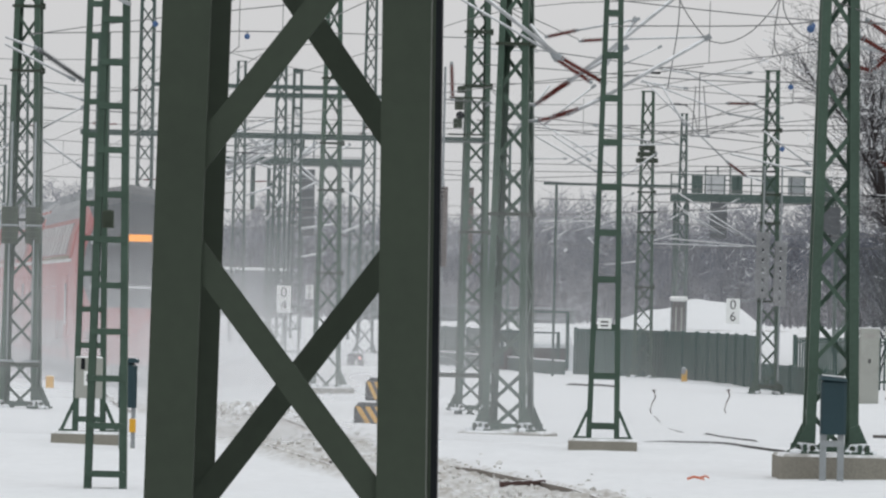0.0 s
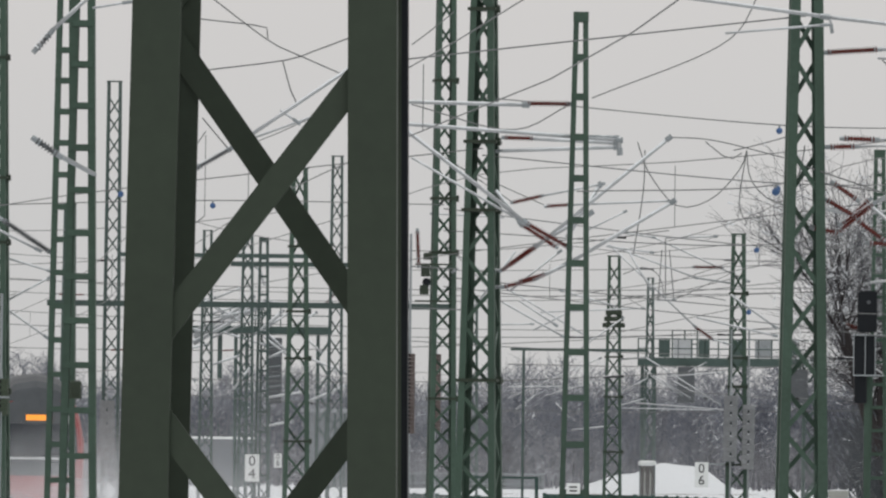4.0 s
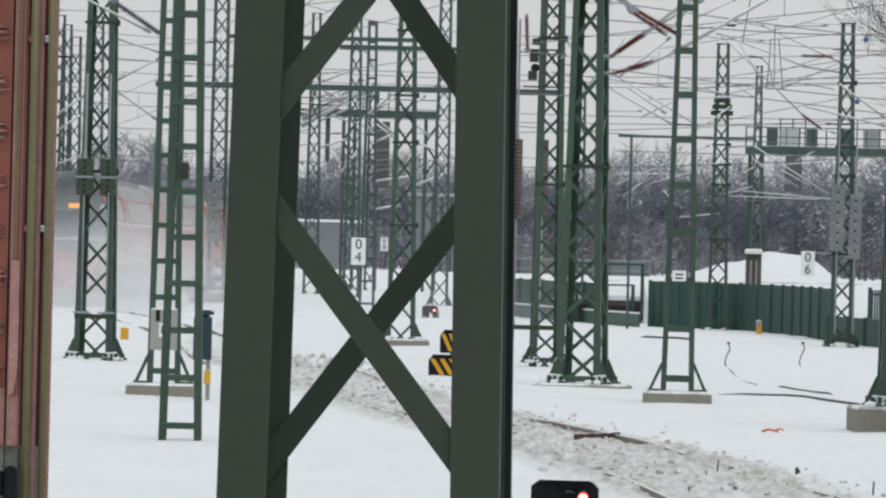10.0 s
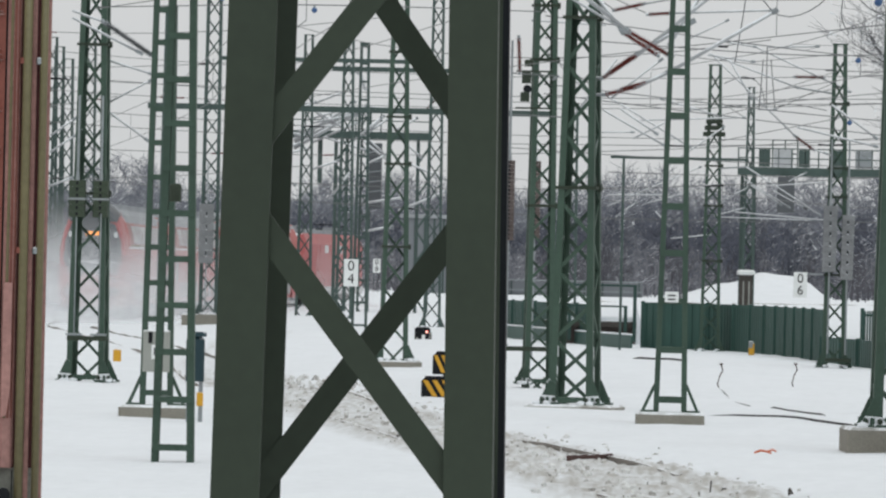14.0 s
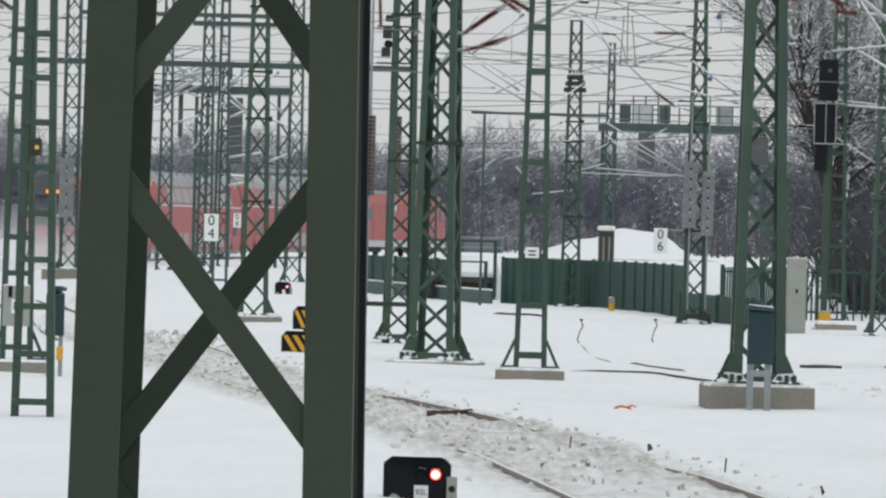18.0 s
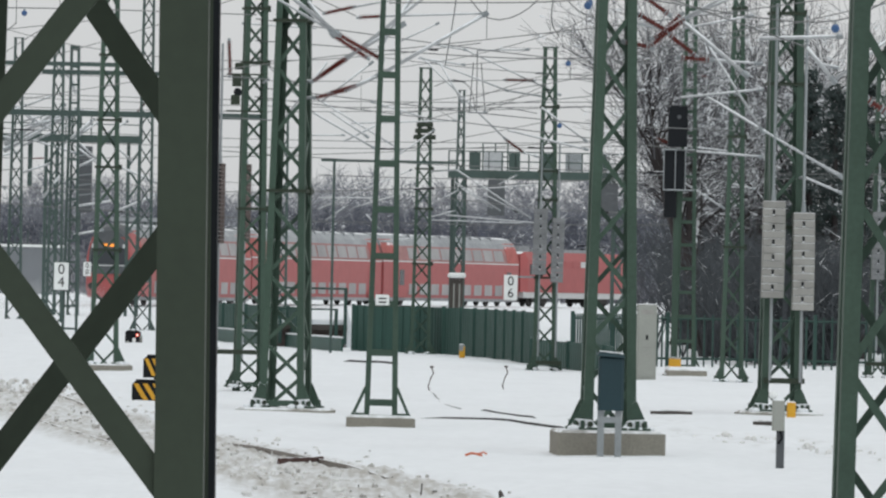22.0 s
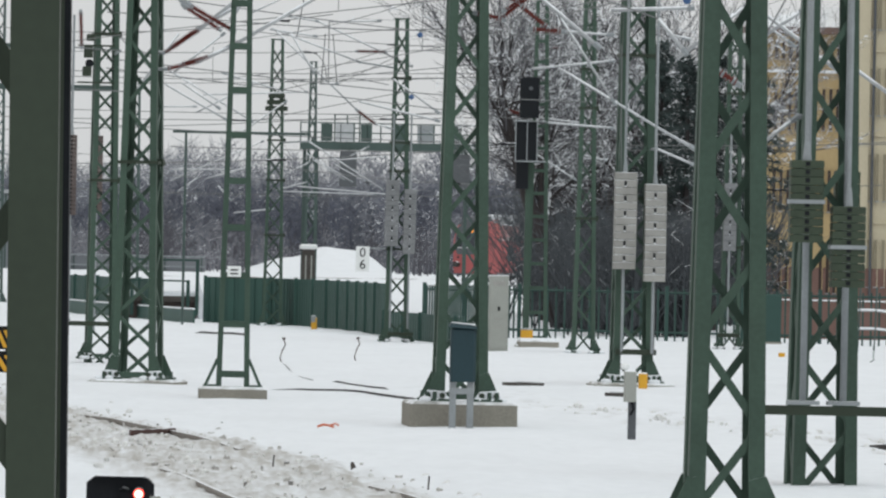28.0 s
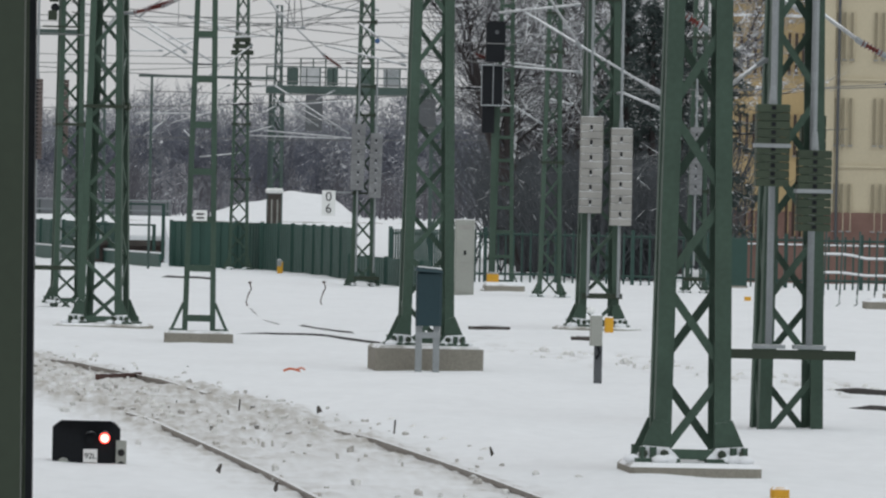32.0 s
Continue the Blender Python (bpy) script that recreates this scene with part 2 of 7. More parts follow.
def snow_ground_material():
    m = material("trodden_snow", (0.80, 0.815, 0.84), 0.75, vary=0.05, scale=1.1, fine=6, bump=0.75)
    n, l = m.node_tree.nodes, m.node_tree.links
    bsdf = n["Principled BSDF"]
    old = bsdf.inputs["Base Color"].links[0].from_socket
    dirt = n.new("ShaderNodeAttribute")
    dirt.attribute_name = "dirt"
    speck = n.new("ShaderNodeTexNoise")
    speck.inputs["Scale"].default_value, speck.inputs["Detail"].default_value = 1.9, 9
    geo = n.new("ShaderNodeNewGeometry")
    stretch = n.new("ShaderNodeVectorMath")
    stretch.operation = "MULTIPLY"
    stretch.inputs[1].default_value = (5.0, 0.45, 1)
    l.new(geo.outputs["Position"], stretch.inputs[0])
    l.new(stretch.outputs[0], speck.inputs["Vector"])
    # lumps and trodden places, drawn out along the yard
    lumps = n.new("ShaderNodeVectorMath")
    lumps.operation = "MULTIPLY"
    lumps.inputs[1].default_value = (1.0, 0.28, 1)
    l.new(geo.outputs["Position"], lumps.inputs[0])
    for node in list(n):
        if node.bl_idname == "ShaderNodeTexNoise" and node != speck:
            l.new(lumps.outputs[0], node.inputs["Vector"])
    mul = n.new("ShaderNodeMath")
    mul.operation = "MULTIPLY"
    rng = n.new("ShaderNodeMapRange")
    rng.inputs["From Min"].default_value, rng.inputs["From Max"].default_value = 0.2, 0.62
    l.new(speck.outputs["Fac"], rng.inputs["Value"])
    l.new(rng.outputs["Result"], mul.inputs[0])
    l.new(dirt.outputs["Fac"], mul.inputs[1])
    mix = n.new("ShaderNodeMix")
    mix.data_type = "RGBA"
    l.new(mul.outputs[0], mix.inputs["Factor"])
    l.new(old, mix.inputs["A"])
    mix.inputs["B"].default_value = (0.42, 0.40, 0.37, 1)
    l.new(mix.outputs["Result"], bsdf.inputs["Base Color"])
    return m


SNOW = snow_ground_material()


# ---- mesh helpers ----
class Solid:
    """Collects vertices and faces of simple solids, to become one mesh."""

    def __init__(self):
        self.v, self.f = [], []

    def hexa(self, pts):
        k = len(self.v)
        self.v += [tuple(p) for p in pts]
        self.f += [tuple(k + i for i in q) for q in ((3, 2, 1, 0), (4, 5, 6, 7), (0, 1, 5, 4), (1, 2, 6, 5), (2, 3, 7, 6), (3, 0, 4, 7))]
        return self

    def box(self, x0, x1, y0, y1, z0, z1):
        return self.hexa([(x0, y0, z0), (x1, y0, z0), (x1, y1, z0), (x0, y1, z0), (x0, y0, z1), (x1, y0, z1), (x1, y1, z1), (x0, y1, z1)])

    def bevelled(self, x0, x1, y0, y1, z0, z1, b):
        """A box whose upright edges and top rim are cut off by b."""
        ring = lambda d: [(x0 + d + b, y0 + d), (x1 - d - b, y0 + d), (x1 - d, y0 + d + b), (x1 - d, y1 - d - b), (x1 - d - b, y1 - d), (x0 + d + b, y1 - d), (x0 + d, y1 - d - b), (x0 + d, y0 + d + b)]
        return self.rings([[(x, y, z) for x, y in ring(d)] for z, d in ((z0, 0), (z1 - b, 0), (z1, b))])

    def rings(self, rows, cap=True):
        """A skin through rings of equal length."""
        k, n = len(self.v), len(rows[0])
        for row in rows:
            self.v += [tuple(p) for p in row]
        for r in range(len(rows) - 1):
            for i in range(n):
                j = (i + 1) % n
                self.f.append((k + r * n + i, k + r * n + j, k + (r + 1) * n + j, k + (r + 1) * n + i))
        if cap:
            self.f.append(tuple(k + n - 1 - i for i in range(n)))
            self.f.append(tuple(k + (len(rows) - 1) * n + i for i in range(n)))
        return self

    def bar(self, p, q, w, d, side=(0, 1, 0)):
        """A flat bar from p to q: w across, d along side."""
        p, q, s = Vector(p), Vector(q), Vector(side).normalized()
        a = (q - p).normalized()
        c = a.cross(s).normalized() * w / 2
        s = c.cross(a).normalized() * d / 2
        return self.hexa([p - c - s, p + c - s, p + c + s, p - c + s, q - c - s, q + c - s, q + c + s, q - c + s])

    def tube(self, p, q, r, r2=None, n=8):
        p, q = Vector(p), Vector(q)
        a = (q - p).normalized()
        u = a.orthogonal().normalized()
        w = a.cross(u)
        r2 = r if r2 is None else r2
        ring = lambda o, rr: [o + (u * math.cos(2 * math.pi * i / n) + w * math.sin(2 * math.pi * i / n)) * rr for i in range(n)]
        return self.rings([ring(p, r), ring(q, r2)])

    def twig(self, p, q, r):
        """A three-sided spike."""
        a = (q - p).normalized()
        u = a.orthogonal().normalized() * r
        w = a.cross(u)
        k = len(self.v)
        self.v += [tuple(p + u), tuple(p - u * 0.5 + w * 0.87), tuple(p - u * 0.5 - w * 0.87), tuple(q)]
        self.f += [(k, k + 1, k + 3), (k + 1, k + 2, k + 3), (k + 2, k, k + 3)]
        return self

    def path(self, pts, r, n=5):
        """A thin round rope through points."""
        rows = []
        pts = [Vector(p) for p in pts]
        for i, p in enumerate(pts):
            a = (pts[min(i + 1, len(pts) - 1)] - pts[max(i - 1, 0)]).normalized()
            u = a.cross(Vector((0.31, 0.2, 0.93))).normalized()
            w = a.cross(u)
            rows.append([p + (u * math.cos(2 * math.pi * k / n) + w * math.sin(2 * math.pi * k / n)) * r for k in range(n)])
        return self.rings(rows)

    def ball(self, c, r, squash=1.0, n=8, m=5):
        rows = []
        for i in range(m + 1):
            th = math.pi * (0.04 + 0.92 * i / m)
            rows.append([(c[0] + r * math.sin(th) * math.cos(2 * math.pi * k / n), c[1] + r * math.sin(th) * math.sin(2 * math.pi * k / n), c[2] - r * squash * math.cos(th)) for k in range(n)])
        return self.rings(rows)

    def plate(self, outline, y0, y1):
        """An upright plate with an outline in x and z, convex."""
        return self.rings([[(x, y0, z) for x, z in outline], [(x, y1, z) for x, z in outline]])

    def mesh(self, name, mats, smooth=False):
        me = bpy.data.meshes.new(name)
        me.from_pydata(self.v, [], self.f)
        for m in mats if isinstance(mats, (list, tuple)) else [mats]:
            me.materials.append(m)
        bm = bmesh.new()
        bm.from_mesh(me)
        bmesh.ops.recalc_face_normals(bm, faces=bm.faces)
        bm.to_mesh(me)
        bm.free()
        if smooth:
            me.polygons.foreach_set("use_smooth", [True] * len(me.polygons))
        return me


def part(name, solid, mat, parent, label="", smooth=False, at=None):
    """Links a solid as one mesh object under a thing or a part."""
    ob = new(name, solid.mesh(name, mat, smooth))
    ob.parent = parent
    if at is not None:
        ob.matrix_basis = at
    return tagged(ob, label)


def thing(name, m, label, category, group="", kind=""):
    ob = new(name)
    ob.matrix_basis = m
    ob.empty_display_size = 0.2
    return tagged(ob, label, category, group, kind)


def single(name, solid, mat, m, label, category, group="", kind="", smooth=False):
    ob = new(name, solid.mesh(name, mat, smooth))
    ob.matrix_basis = m
    return tagged(ob, label, category, group, kind)


def spline(pts, step=1.0):
    """Points at even steps on a smooth line through pts (x, y)."""
    p = [Vector(q) for q in pts]
    p = [2 * p[0] - p[1]] + p + [2 * p[-1] - p[-2]]
    fine = []
    for i in range(1, len(p) - 2):
        for k in range(24):
            t = k / 24
            fine.append(0.5 * (2 * p[i] + (p[i + 1] - p[i - 1]) * t + (2 * p[i - 1] - 5 * p[i] + 4 * p[i + 1] - p[i + 2]) * t * t + (3 * p[i] - p[i - 1] - 3 * p[i + 1] + p[i + 2]) * t ** 3))
    fine.append(p[-2])
    arc = [0.0]
    for a, b in zip(fine, fine[1:]):
        arc.append(arc[-1] + (b - a).length)
    n = max(2, int(arc[-1] / step) + 1)
    s = np.linspace(0, arc[-1], n)
    xy = np.array([tuple(q) for q in fine])
    return np.stack([np.interp(s, arc, xy[:, i]) for i in range(xy.shape[1])], 1)


# ---- ground ----
TRACK_NEAR = spline([(3.4, 12), (2.75, 30), (1.95, 43.5), (1.65, 48.2), (1.2, 54.3), (0.55, 62.5), (-0.25, 69), (-1.75, 80), (-4.0, 100), (-5.6, 117), (-7.6, 140), (-9.5, 170), (-11, 220)])
TRACK_CROSS = spline([(11, 52), (8.2, 70), (6.2, 84), (3.9, 92), (1.6, 103), (-1.0, 113), (-4.5, 130), (-8, 150)])
TRACK_FOOT = spline([(9.0, 62), (7.2, 76), (6.0, 85), (4.9, 90), (4.2, 100)])
TRACK_RIGHT = spline([(18, 48), (11.5, 62), (8.4, 76), (6.0, 100), (4.6, 120), (2.6, 135), (0, 150)])
RAIL_A = spline([(3.9, 86), (3.18, 90.4), (2.77, 92.87), (2.24, 94.4), (1.84, 94.7), (1.39, 94.95), (0.9, 95.4)], 0.4)
RAIL_B = spline([(3.6, 92), (3.18, 95.92), (2.86, 98.83), (2.6, 101.99), (2.22, 105.49), (2.08, 109.55), (2.09, 120.9)], 0.4)
RAIL_C = spline([(9.5, 58), (8.6, 66.5), (7.83, 70), (7.31, 71.7), (6.6, 73)], 0.4)
RAIL_D = spline([(8.2, 58), (7.17, 64.1), (7.0, 65), (6.6, 67)], 0.4)
RAIL_E = spline([(2.3, 154), (1.69, 156.9), (0.74, 160.7), (0.3, 163)], 0.4)
TRAIN_WAY = spline([(-4.5, 100), (-7.4, 132), (-9.53, 158), (-12.2, 182), (-17.3, 225), (-19.1, 242), (-20.4, 268), (-20.65, 297), (-18.6, 338), (-14.6, 370), (-11.8, 384), (-7.8, 401), (1.6, 432), (16.7, 470), (35, 500), (62, 530), (100, 560), (150, 585), (220, 606)])


def off_track(xs, y, way):
    """Sideways distance of the points (xs, y) from a way, to the right positive."""
    k = int(np.abs(way[:, 1] - y).argmin())
    lo, hi = max(k - 14, 0), min(k + 15, len(way))
    seg = way[lo:hi, :2]
    d = np.hypot(xs[:, None] - seg[None, :, 0], y - seg[None, :, 1])
    at = d.argmin(1)
    return np.copysign(d.min(1), xs - seg[at, 0])


def rise(y):
    """The far end of the yard lies a little higher."""
    return 0.4 * min(1, max(0, (y - 330) / 100))


def way_rise(y):
    """Height of the train's track, which climbs a little."""
    return -0.2 + 0.6 * min(1, max(0, (y - 300) / 130))


def ground_height(x, y):
    z = 0.05 * noise.noise((x * 0.25, y * 0.08, 0)) + 0.025 * noise.noise((x * 0.9, y * 0.35, 3)) + 0.012 * noise.noise((x * 2.3, y * 0.5, 6))
    z += 2.0 * math.exp(-((x - 15.25) / 3.25) ** 4 - ((y - 590) / 25) ** 2) + 1.3 * math.exp(-((x - 10.5) / 3) ** 2 - ((y - 595) / 25) ** 2)
    return z + rise(y)


def trodden(y):
    """How dirty the near track is along its run: worst where it was cleared and driven over."""
    return float(np.interp(y, (12, 40, 50, 57, 66, 84, 100, 130, 160, 220), (0.15, 0.2, 0.38, 0.85, 1.0, 0.8, 0.7, 0.5, 0.2, 0.0)))


def snow_ground():
    ys = np.concatenate([np.linspace(-60, 14, 10), np.geomspace(16, 36, 60), np.geomspace(36.3, 110, 400), np.geomspace(110.8, 620, 170), np.geomspace(680, 3200, 14)])
    c = np.concatenate([[-40, -14, -5, -2.2, -1.5], np.linspace(-1.2, 1.2, 400), [1.5, 2.2, 5, 14, 40]])
    verts, dirt = [], []
    for y in ys:
        xs = c * (2.5 + 0.095 * max(y, 0))
        zs = np.array([ground_height(x, y) for x in xs])
        d = np.zeros(len(xs))
        if 10 < y < 230:
            q = off_track(xs, y, TRACK_NEAR)
            near = np.abs(q) < 2.2
            amount = trodden(y)
            rough = np.array([noise.noise((x * 3.1, y * 0.5, 5)) + 0.7 * noise.noise((x * 9.0, y * 1.6, 8)) + 0.55 * noise.noise((x * 17.0, y * 2.6, 2)) if n else 0.0 for x, n in zip(xs, near)])
            fringe = np.exp(-((np.abs(q) - 0.79) / 0.13) ** 2) * (0.35 + 0.65 * amount)
            inner = np.clip((1.35 - np.abs(q + 0.1)) / 0.5, 0, 1)
            d = np.clip(fringe * (0.9 + 0.5 * rough) + inner * amount * (0.85 + 0.6 * rough), 0, 1) * near
            flat = np.clip((1.7 - np.abs(q)) / 0.6, 0, 1)
            zs = zs * (1 - flat) + flat * (-0.035 + 0.036 * rough * (0.25 + amount) + 0.03 * np.exp(-((np.abs(q) - 0.95) / 0.12) ** 2) * amount)
            p = off_track(xs, y, TRACK_FOOT)
            if 62 < y < 100:
                tread = np.array([max(0.0, noise.noise((x * 4.0, y * 0.9, 9))) if abs(o) < 1.2 else 0.0 for x, o in zip(xs, p)]) * np.clip(1.2 - np.abs(p), 0, 1)
                d = np.maximum(d, np.clip(1.35 * tread, 0, 1))
                zs = zs - 0.14 * tread
        if 110 < y < 420:
            w = np.abs(off_track(xs, y, TRAIN_WAY))
            zs = zs - 0.26 * np.clip(1 - w / 7, 0, 1) * (xs < 4) * (1 if y < 300 else max(0, 1 - (y - 300) / 60))
        verts += [(x, y, z) for x, z in zip(xs.tolist(), zs.tolist())]
        dirt += d.tolist()
    nx, ny = len(c), len(ys)
    faces = [(j * nx + i, j * nx + i + 1, (j + 1) * nx + i + 1, (j + 1) * nx + i) for j in range(ny - 1) for i in range(nx - 1)]
    me = bpy.data.meshes.new("ground")
    me.from_pydata(verts, [], faces)
    me.attributes.new("dirt", "FLOAT", "POINT").data.foreach_set("value", dirt)
    me.polygons.foreach_set("use_smooth", [True] * len(faces))
    me.materials.append(SNOW)
    return tagged(new("ground", me), "snow-covered railway yard ground with trodden dirty tracks", "ground", kind="structure")


snow_ground()


def rail(way, side, first, last, track, lift, level=rise, buried=0.0, follow=False):
    """One rail along a way; only its head stands out of the snow."""
    pts = [p for p in way if first <= p[1] <= last]
    rows = []
    for i, p in enumerate(pts):
        a, b = pts[max(i - 1, 0)], pts[min(i + 1, len(pts) - 1)]
        n = Vector((-(b[1] - a[1]), b[0] - a[0])).normalized()
        o = Vector((p[0], p[1])) + n * side
        ends = min(1.0, 0.35 * min(i, len(pts) - 1 - i))
        top = lift * ends - 0.03 * (1 - ends) - buried * max(0, 0.5 + 1.2 * noise.noise((p[0] * 0.15 + side, p[1] * 0.16, 7)))
        ground = ground_height(o.x, o.y) if follow else level(p[1])
        rows.append([(o.x + n.x * w, o.y + n.y * w, z + ground) for w, z in ((-0.07, -0.16), (-0.07, -0.14), (-0.012, -0.12), (-0.012, top - 0.04), (-0.017, top - 0.03), (-0.017, top), (0.017, top), (0.017, top - 0.03), (0.012, top - 0.04), (0.012, -0.1), (0.07, -0.12), (0.07, -0.14))])
    return part("rail", Solid().rings(rows), OLDRAIL if follow else RAILMAT, track)


def rail_pair(way, label, first, last, lift=0.035, buried=0.0, level=rise):
    track = thing("railway_track", pose(0, 0, 0), label, "railway track", kind="structure")
    for side in (-0.7525, 0.7525):
        rail(way, side, first, last, track, lift, level, buried)
    return track


near_rails = thing("railway_track", pose(0, 0, 0), "curved railway track half buried in dirty snow", "railway track", kind="structure")
for side, first, last, lift in ((0.7525, 12, 62, 0.006), (0.7525, 76, 92, -0.008), (-0.7525, 12, 57.5, 0.006), (-0.7525, 67, 80.5, 0.012), (-0.7525, 100, 118, 0.0)):
    rail(TRACK_NEAR, side, first, last, near_rails, lift)
old_rails = thing("railway_track", pose(0, 0, 0), "dark rails of a snowed-in track showing here and there", "railway track", kind="structure")
for way, first, last, lift in ((RAIL_A, 88.2, 95.5, 0.033), (RAIL_B, 95.2, 103.5, 0.04), (RAIL_B, 103.5, 121, 0.024), (RAIL_C, 60, 72, 0.06), (RAIL_D, 60, 65.8, 0.05), (RAIL_E, 155, 161.5, 0.06)):
    rail(way, 0.0, first, last, old_rails, lift, buried=0.02, follow=True)
rail_pair(TRAIN_WAY, "far railway track on which the passenger train runs", 112, 500, 0.03, 0.06, way_rise)

# ---- masts ----
MASTS = []


def angle_leg(solid, a, b, w, sx, sy, t):
    """An angle-iron leg from a to b; its flanges point to sx, sy."""
    ring = lambda o: [(o[0], o[1], o[2]), (o[0] + sx * w, o[1], o[2]), (o[0] + sx * w, o[1] + sy * t, o[2]), (o[0] + sx * t, o[1] + sy * t, o[2]), (o[0] + sx * t, o[1] + sy * w, o[2]), (o[0], o[1] + sy * w, o[2])]
    return solid.rings([ring(a), ring(b)])


def lattice_mast(x, y, h, wb, wt, label, depth=0.8, leg=0.1, pitch=0.55, brace=0.05, yaw=0.0, lean=0.0, paint=None, foot=True, base=None, split=True, group="lattice catenary masts", plates=0.0, z0=0.0, top=True, node=1.0, flip=False, inset=0.33, rear_lift=0.0):
    """Four angle-iron legs laced on all sides. base: half width, half depth and height of the concrete block. plates: share of the height above which oval-holed plates show."""
    paint = paint or GREEN
    mast = thing("lattice_mast", pose(x, y, z0, 0, lean, yaw), label, "mast", group)
    MASTS.append((x, y, h, wb))
    w = lambda z: (wb + (wt - wb) * z / h) / 2
    d = lambda z: w(z) * depth
    lift = base[2] if base else 0.0
    for sx in (-1, 1):
        for sy in (-1, 1):
            s = Solid()
            angle_leg(s, (sx * w(0), sy * d(0), lift - 0.1), (sx * w(h), sy * d(h), h), leg, -sx, -sy, leg * 0.14)
            part("leg", s, paint, mast)
    # braces meet a leg at every pitch, counted up and down from the height node
    low = int((node - lift) / pitch) + 1
    n = int((h - node) / pitch) + low
    faces = ((-1, 0), (1, 1)) if (low % 2 == 0) != flip else ((-1, 1), (1, 0))
    joined = Solid()
    zs = [node + (k - low) * pitch for k in range(n + 1)]
    for sy, odd in faces:
        for k in range(n):
            z1, z2 = zs[k], zs[k + 1]
            e = 1 if (k + odd) % 2 else -1
            p = (e * (w(z1) - leg * inset), sy * (d(z1) - leg * 0.14 - 0.008), z1)
            q = (-e * (w(z2) - leg * inset), sy * (d(z2) - leg * 0.14 - 0.008), z2)
            # both ends stop under the flange of the leg
            cut = leg * 0.3 / (w(z1) + w(z2))
            p, q = tuple(Vector(p).lerp(q, cut)), tuple(Vector(q).lerp(p, cut))
            if rear_lift and sy > 0:
                p, q = [(a, b, c + rear_lift * (0.2 + c - 1.6)) for a, b, c in (p, q)]
            if split:
                part("brace", Solid().bar(p, q, brace, 0.012), paint, mast)
            else:
                joined.bar(p, q, brace, 0.012)
    for sx, odd in ((-1, 0), (1, 1)):
        for k in range(n):
            z1, z2 = zs[k], zs[k + 1]
            e = 1 if (k + odd) % 2 else -1
            joined.bar((sx * (w(z1) - leg * 0.14 - 0.008), e * (d(z1) - leg * 0.45), z1), (sx * (w(z2) - leg * 0.14 - 0.008), -e * (d(z2) - leg * 0.45), z2), brace, 0.012, (1, 0, 0))
    tagged(part("lacing", joined, paint, mast, "side lacing of flat bars"), kind="stuff")
    if 90 < y < 200:
        # clamp bands that hold arms and cables
        for f in (0.3, 0.52, 0.63, 0.8):
            z = h * f + 0.13 * math.sin(x * 7 + f * 20)
            part("clamp_band", Solid().box(-w(z) - 0.035, w(z) + 0.035, -d(z) - 0.02, d(z) + 0.02, z, z + 0.045).box(w(z), w(z) + 0.06, -0.05, 0.05, z - 0.03, z + 0.08), OLIVE, mast, "dark clamp band")
    if plates:
        s, z = Solid(), h * plates
        while z < h - 0.3:
            for sy in (-1, 1):
                s.box(-w(z), w(z), sy * (d(z) + 0.006) - 0.005, sy * (d(z) + 0.006) + 0.005, z, z + pitch * 0.28)
            z += pitch * 0.95
        part("batten_plates", s, paint, mast, "riveted batten plates")
    if foot:
        for sx in (-1, 1):
            for sy in (-1, 1):
                z = lift
                s = Solid().plate([(sx * (w(z) + wb * 0.24), z + 0.02), (sx * (w(z) - leg), z + 0.02), (sx * (w(z) - leg), z + wb * 0.5), (sx * (w(z) + 0.005), z + wb * 0.55)], sy * d(z) - 0.008, sy * d(z) + 0.008)
                s.box(min(sx * (w(z) + wb * 0.26), sx * (w(z) - leg * 1.5)), max(sx * (w(z) + wb * 0.26), sx * (w(z) - leg * 1.5)), sy * d(z) - 0.09, sy * d(z) + 0.09, z - 0.01, z + 0.03)
                for bx in (0.16, 0.02):
                    s.tube((sx * (w(z) + wb * bx), sy * (d(z) + 0.05), z + 0.03), (sx * (w(z) + wb * bx), sy * (d(z) + 0.05), z + 0.11), 0.025, n=6)
                part("gusset", s, paint, mast)
        lumps, r = Solid(), random.Random(int(abs(x) * 100 + y))
        for sx in (-1, 1):
            for k in range(5):
                a = r.uniform(0.03, 0.075)
                lumps.ball((sx * (w(0) + wb * r.uniform(-0.25, 0.3)), -d(0) - r.uniform(-0.02, 0.1), lift + 0.02), a, 0.55, 8, 5)
        tagged(part("snow", lumps, SNOWLUMP, mast, "lumps of snow on the foot plates", smooth=True), kind="stuff")
        if y < 125:
            # snow-dusted foot plates with dark bolts
            part("tie_plate", Solid().box(-w(0) + leg, w(0) - leg, -d(lift) - 0.03, -d(lift) - 0.005, lift + wb * 0.04, lift + wb * 0.17), paint, mast)
            for sx in (-1, 1):
                f = -d(lift) - 0.02
                part("foot_plate", Solid().plate([(sx * (w(0) + wb * 0.25), lift + 0.03), (sx * (w(0) - leg * 1.5), lift + 0.03), (sx * (w(0) - leg * 0.9), lift + wb * 0.19), (sx * (w(0) + wb * 0.14), lift + wb * 0.21)], f - 0.012, f), SNOWLUMP, mast, "foot plate crusted with snow")
                for bx in (0.14, -0.13):
                    part("bolt", Solid().tube((sx * (w(0) + wb * bx), f - 0.05, lift + wb * 0.11), (sx * (w(0) + wb * bx), f - 0.012, lift + wb * 0.11), wb * 0.055, n=7), OLIVE, mast)
